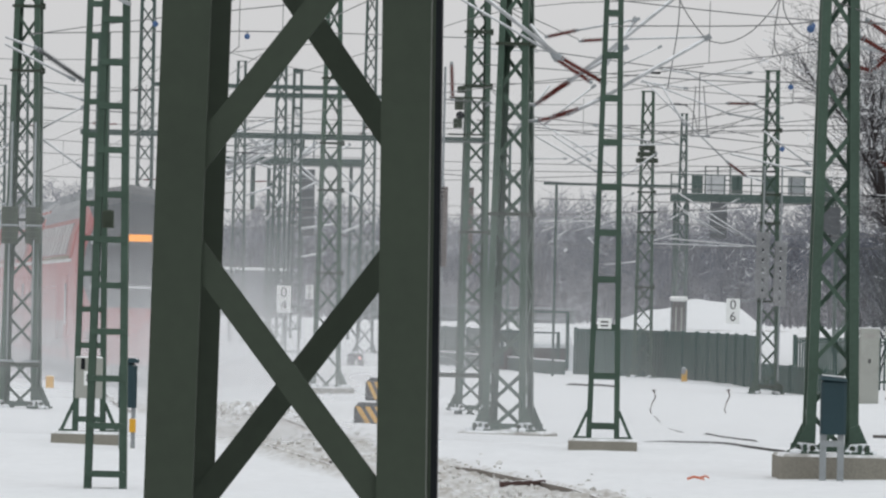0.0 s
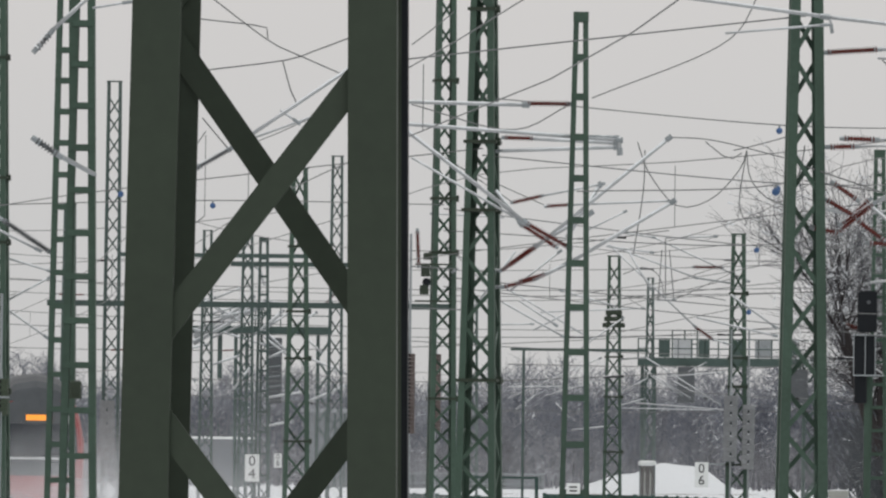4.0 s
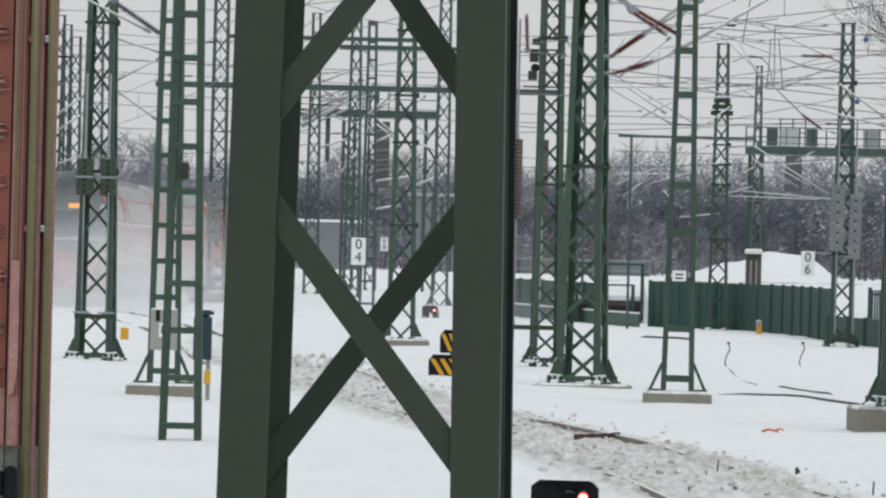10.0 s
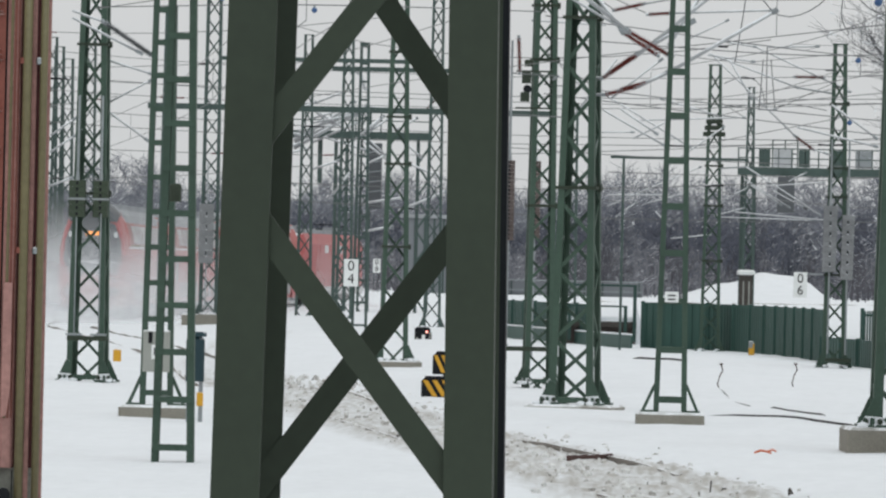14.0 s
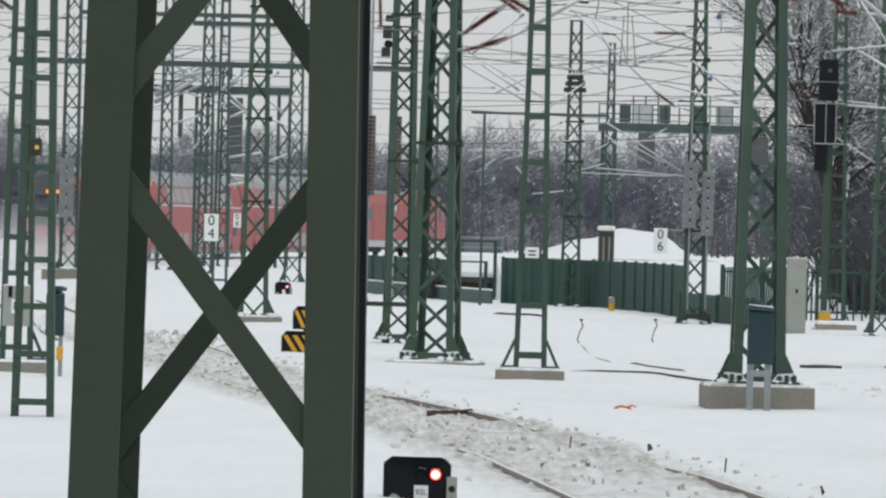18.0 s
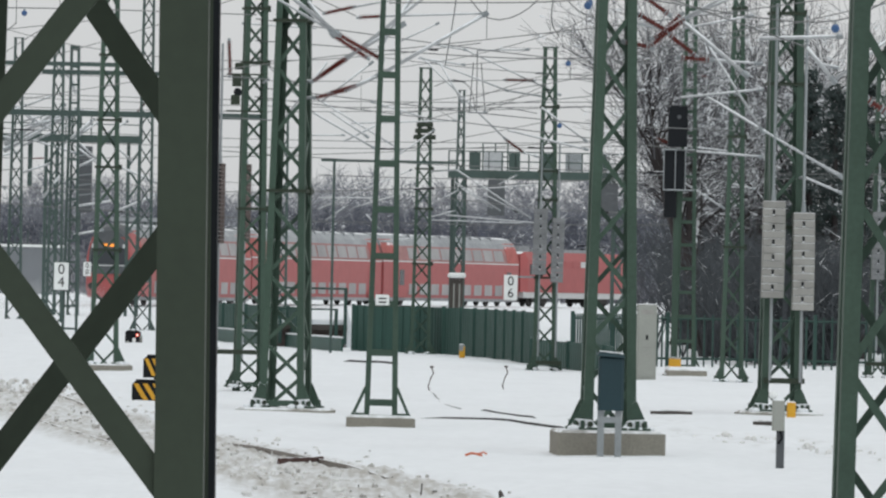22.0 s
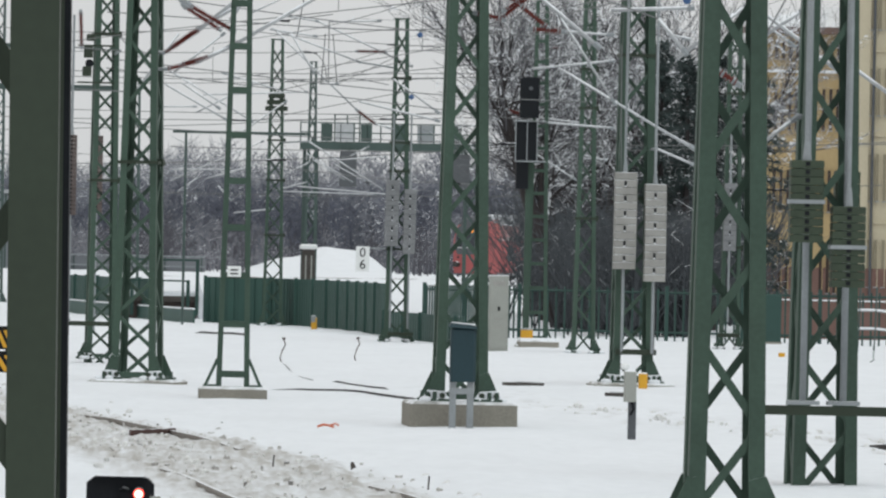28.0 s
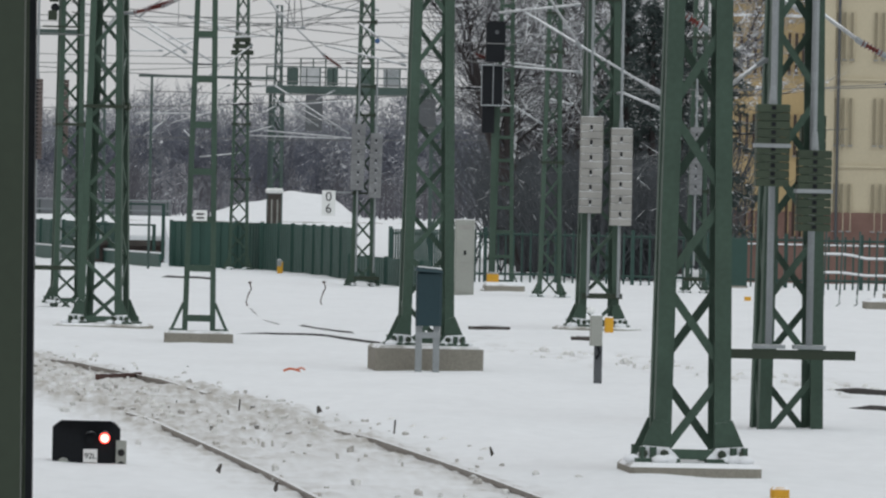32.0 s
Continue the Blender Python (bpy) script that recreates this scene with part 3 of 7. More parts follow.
    if top:
        part("cap_plate", Solid().box(-w(h) - 0.02, w(h) + 0.02, -d(h) - 0.02, d(h) + 0.02, h, h + 0.03), paint, mast)
    if base:
        part("foundation", Solid().bevelled(-base[0], base[0], -base[1], base[1], -0.35, base[2], 0.03), CONCRETE, mast, "weathered concrete foundation block")
    return mast


def ladder_mast(x, y, h, wb, wt, label, rung=0.47, leg=0.06, depth=0.16, yaw=0.0, lean=0.0, paint=None, base=None, stays=True, thick=0.05, batten=0.07):
    """A flat mast: two channels joined by level battens."""
    paint = paint or GREEN
    mast = thing("ladder_mast", pose(x, y, 0, 0, lean, yaw), label, "mast", "flat ladder-like masts")
    MASTS.append((x, y, h, wb))
    w = lambda z: (wb + (wt - wb) * z / h) / 2
    lift = base[2] if base else 0.0
    for sx in (-1, 1):
        t = 0.014
        ring = lambda z, zz: [(sx * w(z), -depth / 2, zz), (sx * (w(z) - leg), -depth / 2, zz), (sx * (w(z) - leg), -depth / 2 + t, zz), (sx * (w(z) - t), -depth / 2 + t, zz), (sx * (w(z) - t), depth / 2 - t, zz), (sx * (w(z) - leg), depth / 2 - t, zz), (sx * (w(z) - leg), depth / 2, zz), (sx * w(z), depth / 2, zz)]
        s = Solid().rings([ring(0, lift - 0.12), ring(h, h)])
        part("leg", s, paint, mast)
    z = lift + 0.12
    while z < h - 0.1:
        s = Solid()
        for o in (-depth / 2 - 0.006, depth / 2 + 0.006):
            s.box(-w(z) + 0.012, w(z) - 0.012, o - 0.006, o + 0.006, z, z + batten)
        s.box(-w(z) + 0.012, w(z) - 0.012, -depth / 2, depth / 2, z + batten * 0.4, z + batten * 0.5)
        part("batten", s, paint, mast)
        z += rung * (1 - 0.25 * z / h)
    part("top_plate", Solid().box(-w(h) - 0.005, w(h) + 0.005, -depth / 2 - 0.014, depth / 2 + 0.014, h - 0.12, h + 0.01), paint, mast)
    if stays:
        for sx in (-1, 1):
            s = Solid().bar((sx * (w(0) + 0.14), 0, lift + 0.01), (sx * (w(0.35) - 0.01), 0, lift + 0.36), 0.04, 0.1)
            s.box(min(sx * w(0), sx * (w(0) + 0.17)), max(sx * w(0), sx * (w(0) + 0.17)), -0.1, 0.1, lift - 0.005, lift + 0.025)
            part("foot_stay", s, paint, mast)
    if base:
        part("foundation", Solid().bevelled(-base[0], base[0], -base[1], base[1], -0.35, base[2], 0.03), CONCRETE, mast, "low concrete foundation block")
    return mast


# the mast right before the camera
olive_mast = lattice_mast(-0.5865, 16.45, 6.6, 0.704, 0.54, "massive dark olive lattice mast with broad angle legs", depth=1.25, leg=0.116, pitch=0.819, brace=0.063, yaw=-0.8, lean=0.1, paint=OLIVE, group="", node=2.115, inset=0.12, rear_lift=0.05)
# Dark strip added along the outer edge of the right leg.
part("earth_strap", Solid().hexa([(0.352 - 0.082 * z / 6.6 + o, y, z) for z in (0.0, 6.5) for o, y in ((0.002, -0.1), (0.017, -0.1), (0.017, 0.0), (0.002, 0.0))]), DARK, olive_mast, "dark strip along the outer side")
# the yard's lattice masts
lattice_mast(-1.16, 120.1, 10.8, 0.52, 0.32, "slim green lattice mast with pulley gear in the snow", leg=0.09, pitch=0.42, brace=0.045, yaw=8)
lattice_mast(-0.40, 98.2, 10.6, 0.64, 0.27, "green lattice mast with a loose cable down its leg", leg=0.095, pitch=0.5, brace=0.055, yaw=-12, depth=0.95, base=(0.64, 0.5, 0.06))
collar_mast = lattice_mast(2.85, 183.2, 7.7, 0.55, 0.34, "grey-green lattice mast with collar near the fence", leg=0.08, pitch=0.5, brace=0.045, split=False)
for k in range(3):
    part("collar", Solid().bevelled(-0.3 + 0.04 * k, 0.3 - 0.04 * k, -0.26, 0.26, 5.79 + 0.17 * k, 5.91 + 0.17 * k, 0.02), OLIVE, collar_mast, "dark collar round the mast")
lattice_mast(5.21, 153.9, 7.3, 0.54, 0.31, "green lattice mast carrying two stacks of concrete weights", leg=0.085, pitch=0.5, brace=0.05, split=False)
lattice_mast(3.39, 78.0, 9.6, 0.615, 0.29, "tall green lattice mast on a broad concrete block", leg=0.11, pitch=0.54, brace=0.055, yaw=3, base=(0.62, 0.55, 0.26), depth=0.85, node=3.46)
lattice_mast(8.67, 140.8, 9.5, 0.49, 0.19, "narrow green lattice mast before bare trees", leg=0.08, pitch=0.5, brace=0.04, split=False)
lattice_mast(7.11, 103.5, 9.8, 0.62, 0.40, "green lattice mast with two pale stacks of concrete weights", leg=0.11, pitch=0.55, brace=0.055, base=(0.62, 0.5, 0.06), yaw=4)
lattice_mast(4.0, 48.3, 9.2, 0.555, 0.30, "large fresh-green lattice mast with bolted foot plates in the snow", leg=0.12, pitch=0.62, brace=0.06, base=(0.47, 0.45, 0.09), yaw=2, depth=0.72, node=2.6)
lattice_mast(5.73, 59.0, 9.8, 0.57, 0.30, "green lattice mast with weight tubes and a cross beam", leg=0.11, pitch=0.6, brace=0.058, yaw=5, foot=False, node=2.3)
lattice_mast(12.68, 152.4, 7.3, 0.46, 0.30, "green lattice mast with a small grey weight stack", leg=0.08, pitch=0.5, brace=0.045, split=False)
lattice_mast(-14.04, 239.9, 15.5, 0.66, 0.5, "far grey-green lattice mast on concrete", leg=0.1, pitch=0.7, brace=0.055, split=False, paint=PALEGREEN, base=(0.9, 0.6, 0.3))
lattice_mast(-9.12, 119.8, 11.4, 0.68, 0.32, "green lattice mast with dark weights and a footplate ring", leg=0.1, pitch=0.6, brace=0.05, yaw=-6, z0=-0.13)
lattice_mast(-4.50, 145.0, 8.3, 0.62, 0.34, "green lattice mast beside the snowy track", leg=0.09, pitch=0.6, brace=0.05, base=(0.6, 0.5, 0.04), yaw=4)
lattice_mast(-6.20, 243.5, 13.1, 0.63, 0.41, "far lattice mast with a small cage on its top", leg=0.09, pitch=0.7, brace=0.05, split=False, paint=PALEGREEN)
# flat masts
ladder_mast(0.885, 89.0, 7.92, 0.44, 0.19, "flat green ladder-like mast on a concrete block", base=(0.45, 0.4, 0.16), rung=0.66, leg=0.07, lean=0.2, batten=0.085)
ladder_mast(-4.18, 66.1, 9.6, 0.42, 0.12, "flat green ladder-like mast standing in deep snow", rung=0.47, leg=0.07, stays=False, batten=0.06)
ladder_mast(-5.73, 87.0, 9.4, 0.43, 0.18, "flat green mast with level battens on a low concrete block", base=(0.46, 0.4, 0.14), rung=0.48, leg=0.07)
ladder_mast(16.42, 143.0, 9.0, 0.6, 0.5, "flat green ladder-like mast beside the building", rung=0.36, leg=0.09, base=(0.5, 0.4, 0.2), stays=False, batten=0.05)
ladder_mast(8.10, 148.5, 9.0, 0.49, 0.24, "flat green mast with black signal housings", rung=0.55, leg=0.08, base=(0.45, 0.4, 0.05))
ladder_mast(-8.11, 224.2, 9.5, 0.54, 0.32, "far flat mast carrying a white number board", rung=0.75, leg=0.09, paint=PALEGREEN, stays=False)
for x, y, h, wb, wt in ((-12.9, 290, 12.0, 0.7, 0.4), (-10.6, 275, 12.0, 0.7, 0.42), (-27.0, 300, 13.0, 0.8, 0.5), (-25.3, 330, 13.0, 0.8, 0.5), (-29.5, 350, 13.5, 0.8, 0.5), (-17.0, 262, 12.0, 0.7, 0.45), (-25.2, 310, 11.9, 0.75, 0.45), (-24.4, 305, 11.2, 0.75, 0.5), (-26.2, 318, 12.6, 0.8, 0.5), (-1.4, 262, 8.6, 0.6, 0.45), (6.27, 299.6, 10.45, 0.62, 0.3), (-11.8, 330, 9.9, 0.6, 0.5)):
    lattice_mast(x, y, h, wb, wt, "distant grey-green lattice mast, haze put into its paint", leg=0.1, pitch=0.8, brace=0.06, split=False, paint=PALEGREEN, foot=False, group="distant masts")

# ---- overhead line ----
def insulator(p, q, parent, frosted=False):
    """A ribbed porcelain rod between metal caps."""
    p, q = Vector(p), Vector(q)
    a, s = q - p, Solid()
    length = a.length
    n = max(4, int(length / 0.034))
    s.tube(p, q, 0.02, n=6)
    for k in range(n):
        o = p + a * ((k + 0.5) / n)
        s.tube(o - a.normalized() * 0.008, o + a.normalized() * 0.012, 0.032 + 0.00018 * parent.matrix_basis.translation.y, 0.022, n=7)
    ob = part("insulator", s, FROSTINS if frosted else INSUL, parent, "frosted grey ribbed insulator" if frosted else "red-brown ribbed insulator")
    part("end_cap", Solid().tube(p - a * (0.05 / length), p + a * (0.05 / length), 0.028, n=6), ZINC, ob)
    part("end_cap", Solid().tube(q - a * (0.05 / length), q + a * (0.05 / length), 0.028, n=6), ZINC, ob)


def cantilever(rods):
    """One arm of the overhead line: tubes (t), slim stays (s), red-brown (i) or frosted (d) insulators and wires (w)."""
    arm = thing("cantilever_arm", Matrix.Translation(rods[0][1]), "frosted cantilever arm of tubes and red-brown insulators", "cantilever arm", "cantilever arms of the overhead line")
    o = Vector(rods[0][1])
    for kind, p, q in rods:
        p, q = Vector(p) - o, Vector(q) - o
        if kind in "id":
            insulator(p, q, arm, kind == "d")
        elif kind == "w":
            part("dropper", Solid().tube(p, q, 0.012, n=5), WIRE, arm)
        else:
            r = min(0.09, max(0.015, 0.0003 * o.y)) * (1.0 if kind == "t" else 0.6)
            r = min(r, 0.02) if kind == "s" and 100 < o.y < 260 else r
            tube = part("tube" if kind == "t" else "stay", Solid().tube(p, q, r, n=8), TUBE, arm, smooth=True)
            a = (q - p).normalized()
            part("clamp", Solid().tube(q - a * 0.07, q + a * 0.03, r * 1.5, n=6), ZINC, tube)
    # the bracket that holds the arm on the nearest mast
    ends = [Vector(e) for _, p, q in rods for e in (p, q)]
    best = min(((Vector((m[0] - e.x, m[1] - e.y)).length, m, e) for m in MASTS if m[1] > 20 for e in ends if e.z < m[2]), key=lambda b: b[0])
    if abs(best[1][0] - best[2].x) < 1.1 and best[0] < 6:
        m, e = best[1], best[2]
        foot = Vector((m[0] + math.copysign(m[3] * 0.3, e.x - m[0]), m[1], e.z))
        part("bracket", Solid().tube(e - o, foot - o, 0.024, n=6), ZINC, arm)
    elif best[0] < 40:
        # a thin guy wire to the mast
        m, e = best[1], best[2]
        part("guy_wire", Solid().tube(e - o, Vector((m[0], m[1], min(m[2] - 0.2, e.z + 0.8))) - o, 0.009, n=5), WIRE, arm)
    return arm


def wire(*pts):
    """A hanging wire through points."""
    p = [Vector(q) for q in pts]
    if len(p) == 2:
        run = [p[0].lerp(p[1], k / 8) - Vector((0, 0, 0.012 * (p[1] - p[0]).length * 4 * (k / 8) * (1 - k / 8))) for k in range(9)]
    else:
        run = [Vector(q) for q in spline(pts, max(0.15, sum((b - a).length for a, b in zip(p, p[1:])) / 24))]
    o = run[0].copy()
    return single("overhead_wire", Solid().path([q - o for q in run], 0.006 + 0.00003 * o.y, 5), WIRE, Matrix.Translation(o), "thin dark overhead wire with frost", "wire", "overhead wires")


cantilever([('i', (0.22, 89.00, 6.72), (0.78, 89.00, 6.72)), ('t', (-2.23, 89.00, 6.74), (0.22, 89.00, 6.70))])
cantilever([('t', (-2.08, 89.00, 6.48), (1.45, 89.00, 6.25)), ('t', (1.43, 89.00, 6.29), (1.44, 89.00, 6.08))])
cantilever([('i', (-0.08, 98.00, 6.71), (0.33, 98.00, 6.70)), ('t', (0.33, 98.00, 6.70), (1.56, 98.00, 6.65)), ('t', (-0.12, 98.00, 6.52), (1.56, 98.00, 6.59))])
cantilever([('i', (0.23, 89.00, 5.14), (0.79, 89.00, 4.83)), ('t', (-1.71, 89.00, 6.61), (0.23, 89.00, 5.14)), ('s', (-1.29, 89.00, 5.99), (0.16, 89.00, 5.17))])
cantilever([('i', (-0.10, 98.00, 4.79), (0.38, 98.00, 5.12)), ('t', (0.38, 98.00, 5.12), (2.31, 98.00, 6.74))])
cantilever([('i', (-0.06, 98.00, 4.55), (0.39, 98.00, 4.67)), ('t', (0.39, 98.00, 4.67), (0.88, 98.00, 4.91)), ('t', (0.88, 98.00, 4.91), (2.38, 98.00, 5.82))])
cantilever([('i', (0.06, 120.00, 6.64), (0.56, 120.00, 6.76)), ('s', (0.56, 120.00, 6.76), (1.66, 120.00, 6.99)), ('t', (1.02, 120.00, 6.03), (1.61, 120.00, 6.99))])
cantilever([('i', (0.66, 120.00, 6.58), (1.06, 120.00, 6.61)), ('s', (1.06, 120.00, 6.61), (2.86, 120.00, 6.70))])
cantilever([('s', (2.15, 150.00, 6.88), (3.18, 150.00, 6.75)), ('s', (1.71, 150.00, 7.22), (2.58, 150.00, 7.66)), ('s', (-0.11, 150.00, 7.49), (-1.73, 150.00, 7.56))])
cantilever([('s', (3.30, 154.00, 7.22), (5.45, 154.00, 6.25)), ('s', (3.55, 154.00, 7.22), (4.71, 154.00, 7.26)), ('i', (4.20, 154.00, 6.56), (4.84, 154.00, 6.56)), ('s', (2.46, 154.00, 7.34), (3.30, 154.00, 7.22))])
cantilever([('w', (3.46, 150.00, 7.08), (3.47, 150.00, 5.71)), ('s', (3.28, 150.00, 5.70), (3.68, 150.00, 5.71)), ('w', (3.38, 150.00, 6.81), (3.31, 150.00, 5.70)), ('w', (3.55, 150.00, 6.81), (3.66, 150.00, 5.71))])
cantilever([('i', (3.64, 78.00, 6.75), (4.22, 78.00, 6.79)), ('t', (4.22, 78.00, 6.79), (4.81, 78.00, 6.82)), ('s', (4.22, 78.00, 6.69), (4.94, 78.00, 6.67))])
cantilever([('i', (3.68, 78.00, 5.66), (3.97, 78.00, 5.67)), ('i', (3.84, 78.00, 5.76), (4.20, 78.00, 5.75)), ('s', (4.20, 78.00, 5.75), (4.95, 78.00, 5.78)), ('s', (3.97, 78.00, 5.67), (4.95, 78.00, 5.70))])
cantilever([('i', (3.83, 78.00, 4.78), (4.18, 78.00, 5.01)), ('t', (4.18, 78.00, 5.01), (5.08, 78.00, 5.53)), ('s', (4.18, 78.00, 4.90), (4.95, 78.00, 5.06)), ('i', (3.65, 78.00, 5.05), (3.98, 78.00, 4.86)), ('i', (3.73, 78.00, 5.24), (3.99, 78.00, 5.06))])
cantilever([('t', (1.30, 70.00, 6.87), (3.26, 70.00, 6.62)), ('t', (3.26, 70.00, 6.62), (4.43, 70.00, 6.50)), ('s', (2.21, 70.00, 6.44), (3.26, 70.00, 6.54)), ('s', (3.29, 70.00, 6.62), (3.31, 70.00, 6.48))])
cantilever([('d', (-4.35, 62.00, 5.71), (-4.23, 62.00, 5.85)), ('t', (-4.23, 62.00, 5.86), (-3.78, 62.00, 6.28)), ('s', (-3.84, 62.00, 6.09), (-3.50, 62.00, 6.15)), ('d', (-4.34, 62.00, 4.87), (-4.14, 62.00, 4.74))])
cantilever([('d', (-3.47, 75.00, 5.21), (-3.09, 75.00, 5.43)), ('t', (-3.09, 75.00, 5.43), (-1.73, 75.00, 6.37)), ('s', (-2.91, 75.00, 5.52), (-1.83, 75.00, 5.93)), ('s', (-2.55, 75.00, 5.86), (-2.35, 75.00, 5.72))])
cantilever([('t', (6.66, 103.00, 5.73), (7.90, 103.00, 5.79)), ('s', (5.49, 103.00, 4.81), (6.71, 103.00, 4.96)), ('s', (5.88, 103.00, 4.83), (7.97, 103.00, 3.64)), ('s', (7.41, 103.00, 3.63), (7.98, 103.00, 3.40))])
cantilever([('i', (3.79, 78.00, 4.69), (4.15, 78.00, 4.98)), ('t', (4.15, 78.00, 4.99), (4.91, 78.00, 4.37)), ('t', (4.15, 78.00, 5.00), (4.91, 78.00, 5.36)), ('i', (3.50, 78.00, 4.73), (3.79, 78.00, 4.67))])
cantilever([('s', (4.58, 80.00, 4.77), (5.24, 80.00, 3.77)), ('i', (4.25, 80.00, 4.63), (4.59, 80.00, 4.61)), ('s', (4.59, 80.00, 4.61), (5.19, 80.00, 4.58)), ('i', (4.11, 80.00, 4.89), (4.42, 80.00, 4.66)), ('i', (4.05, 80.00, 4.96), (4.24, 80.00, 5.13))])
cantilever([('t', (6.70, 66.00, 3.81), (7.07, 66.00, 3.55)), ('i', (7.07, 66.00, 3.55), (7.28, 66.00, 3.44)), ('s', (7.28, 66.00, 3.44), (7.60, 66.00, 3.44))])
cantilever([('t', (5.17, 59.00, 2.97), (5.46, 59.00, 3.20)), ('i', (4.77, 59.00, 3.58), (4.93, 59.00, 3.48))])
cantilever([('i', (7.40, 149.00, 5.20), (7.96, 149.00, 5.05)), ('s', (7.96, 149.00, 5.05), (9.08, 149.00, 4.94)), ('s', (8.04, 149.00, 4.24), (8.92, 149.00, 3.70)), ('i', (7.46, 149.00, 5.13), (7.77, 149.00, 5.08)), ('s', (8.97, 149.00, 4.26), (9.60, 149.00, 4.13))])
cantilever([('s', (7.02, 120.00, 5.23), (7.88, 120.00, 4.73)), ('s', (6.69, 120.00, 4.34), (7.84, 120.00, 4.27)), ('s', (8.49, 120.00, 4.36), (9.29, 120.00, 3.96))])
cantilever([('d', (-6.51, 87.00, 5.04), (-5.89, 87.00, 4.63)), ('s', (-6.92, 87.00, 5.18), (-6.48, 87.00, 5.03)), ('s', (-6.92, 87.00, 5.09), (-6.03, 87.00, 4.65))])
cantilever([('s', (-8.92, 120.00, 4.78), (-8.11, 120.00, 5.23)), ('s', (-8.92, 120.00, 4.68), (-8.16, 120.00, 4.15)), ('s', (-8.97, 120.00, 5.58), (-8.11, 120.00, 5.33))])
cantilever([('s', (-10.30, 125.00, 4.30), (-9.84, 125.00, 4.63)), ('s', (-10.30, 125.00, 3.99), (-9.83, 125.00, 4.32)), ('s', (-10.28, 125.00, 3.37), (-9.87, 125.00, 3.53))])
cantilever([('t', (-15.05, 325.00, 8.10), (-11.88, 325.00, 9.58)), ('t', (-15.06, 325.00, 8.42), (-11.62, 325.00, 9.86)), ('s', (-14.29, 325.00, 8.03), (-11.87, 325.00, 9.17)), ('s', (-11.86, 325.00, 8.36), (-10.52, 325.00, 9.34)), ('s', (-11.72, 325.00, 8.17), (-10.33, 325.00, 7.12)), ('s', (-11.62, 325.00, 9.86), (-10.40, 325.00, 9.75))])
cantilever([('s', (-12.14, 300.00, 5.33), (-11.29, 300.00, 6.48)), ('s', (-10.63, 300.00, 4.99), (-8.88, 300.00, 5.28)), ('s', (-9.24, 300.00, 4.65), (-7.14, 300.00, 5.57)), ('i', (-8.22, 300.00, 9.05), (-7.49, 300.00, 9.82)), ('s', (-10.60, 300.00, 3.74), (-9.47, 300.00, 3.97))])
cantilever([('s', (3.46, 220.00, 3.99), (4.46, 220.00, 4.28)), ('s', (1.16, 220.00, 4.31), (2.80, 220.00, 4.80)), ('s', (4.44, 220.00, 5.20), (5.92, 220.00, 4.32)), ('s', (5.18, 220.00, 5.00), (7.01, 220.00, 5.16)), ('s', (2.10, 220.00, 3.23), (3.38, 220.00, 3.38)), ('s', (4.63, 220.00, 5.02), (5.65, 220.00, 4.40))])
cantilever([('i', (-1.60, 118.00, 6.04), (-1.57, 118.00, 5.45)), ('w', (-1.70, 118.00, 5.43), (-0.90, 118.00, 5.39)), ('w', (-1.67, 118.00, 4.71), (-0.79, 118.00, 4.68))])
cantilever([('i', (0.18, 98.00, 5.45), (0.67, 98.00, 5.14)), ('i', (-0.01, 98.00, 4.86), (0.35, 98.00, 5.13)), ('t', (0.35, 98.00, 5.13), (1.19, 98.00, 5.64)), ('t', (-0.20, 98.00, 5.94), (0.18, 98.00, 5.45)), ('i', (0.15, 98.00, 4.62), (0.52, 98.00, 4.74)), ('s', (0.52, 98.00, 4.74), (0.80, 98.00, 4.88))])
wire((1.07, 89.00, 6.80), (2.78, 89.00, 7.53), (3.27, 89.00, 8.23))
wire((-3.65, 80.00, 7.52), (-2.88, 80.00, 6.95), (-2.48, 80.00, 6.76), (-1.87, 80.00, 6.50))
wire((-3.68, 80.00, 7.19), (-2.91, 80.00, 7.10), (-2.88, 80.00, 6.97))
wire((-3.39, 75.00, 6.29), (-2.51, 75.00, 6.41), (-2.20, 75.00, 6.51), (-1.76, 75.00, 6.68))
wire((-2.53, 75.00, 6.40), (-2.44, 75.00, 6.08), (-2.37, 75.00, 5.93))
wire((1.84, 98.00, 6.67), (2.01, 98.00, 6.22), (2.42, 98.00, 5.75), (2.91, 98.00, 5.85), (3.32, 98.00, 6.28), (3.42, 98.00, 6.56))
wire((1.95, 98.00, 6.55), (1.93, 98.00, 5.94), (1.80, 98.00, 5.05))
wire((3.42, 98.00, 6.56), (3.48, 98.00, 6.15), (3.73, 98.00, 5.87), (4.01, 98.00, 5.77))
wire((3.42, 98.00, 6.56), (3.32, 98.00, 5.79), (3.43, 98.00, 5.52))
wire((2.29, 98.00, 6.74), (2.95, 98.00, 6.70), (4.01, 98.00, 6.45))
wire((3.23, 98.00, 6.56), (4.01, 98.00, 6.77))
wire((4.27, 78.00, 6.67), (4.73, 78.00, 6.20), (4.94, 78.00, 5.92))
wire((-1.44, 98.00, 8.04), (-0.83, 98.00, 8.53))
wire((-1.30, 89.00, 6.69), (0.00, 89.00, 6.37), (0.78, 89.00, 6.71))
wire((-1.11, 75.00, 7.22), (-0.20, 75.00, 7.36))
wire((-3.41, 75.00, 5.76), (-3.09, 75.00, 5.39))
wire((2.88, 100.00, 6.78), (3.22, 100.00, 6.53), (3.42, 100.00, 6.62))
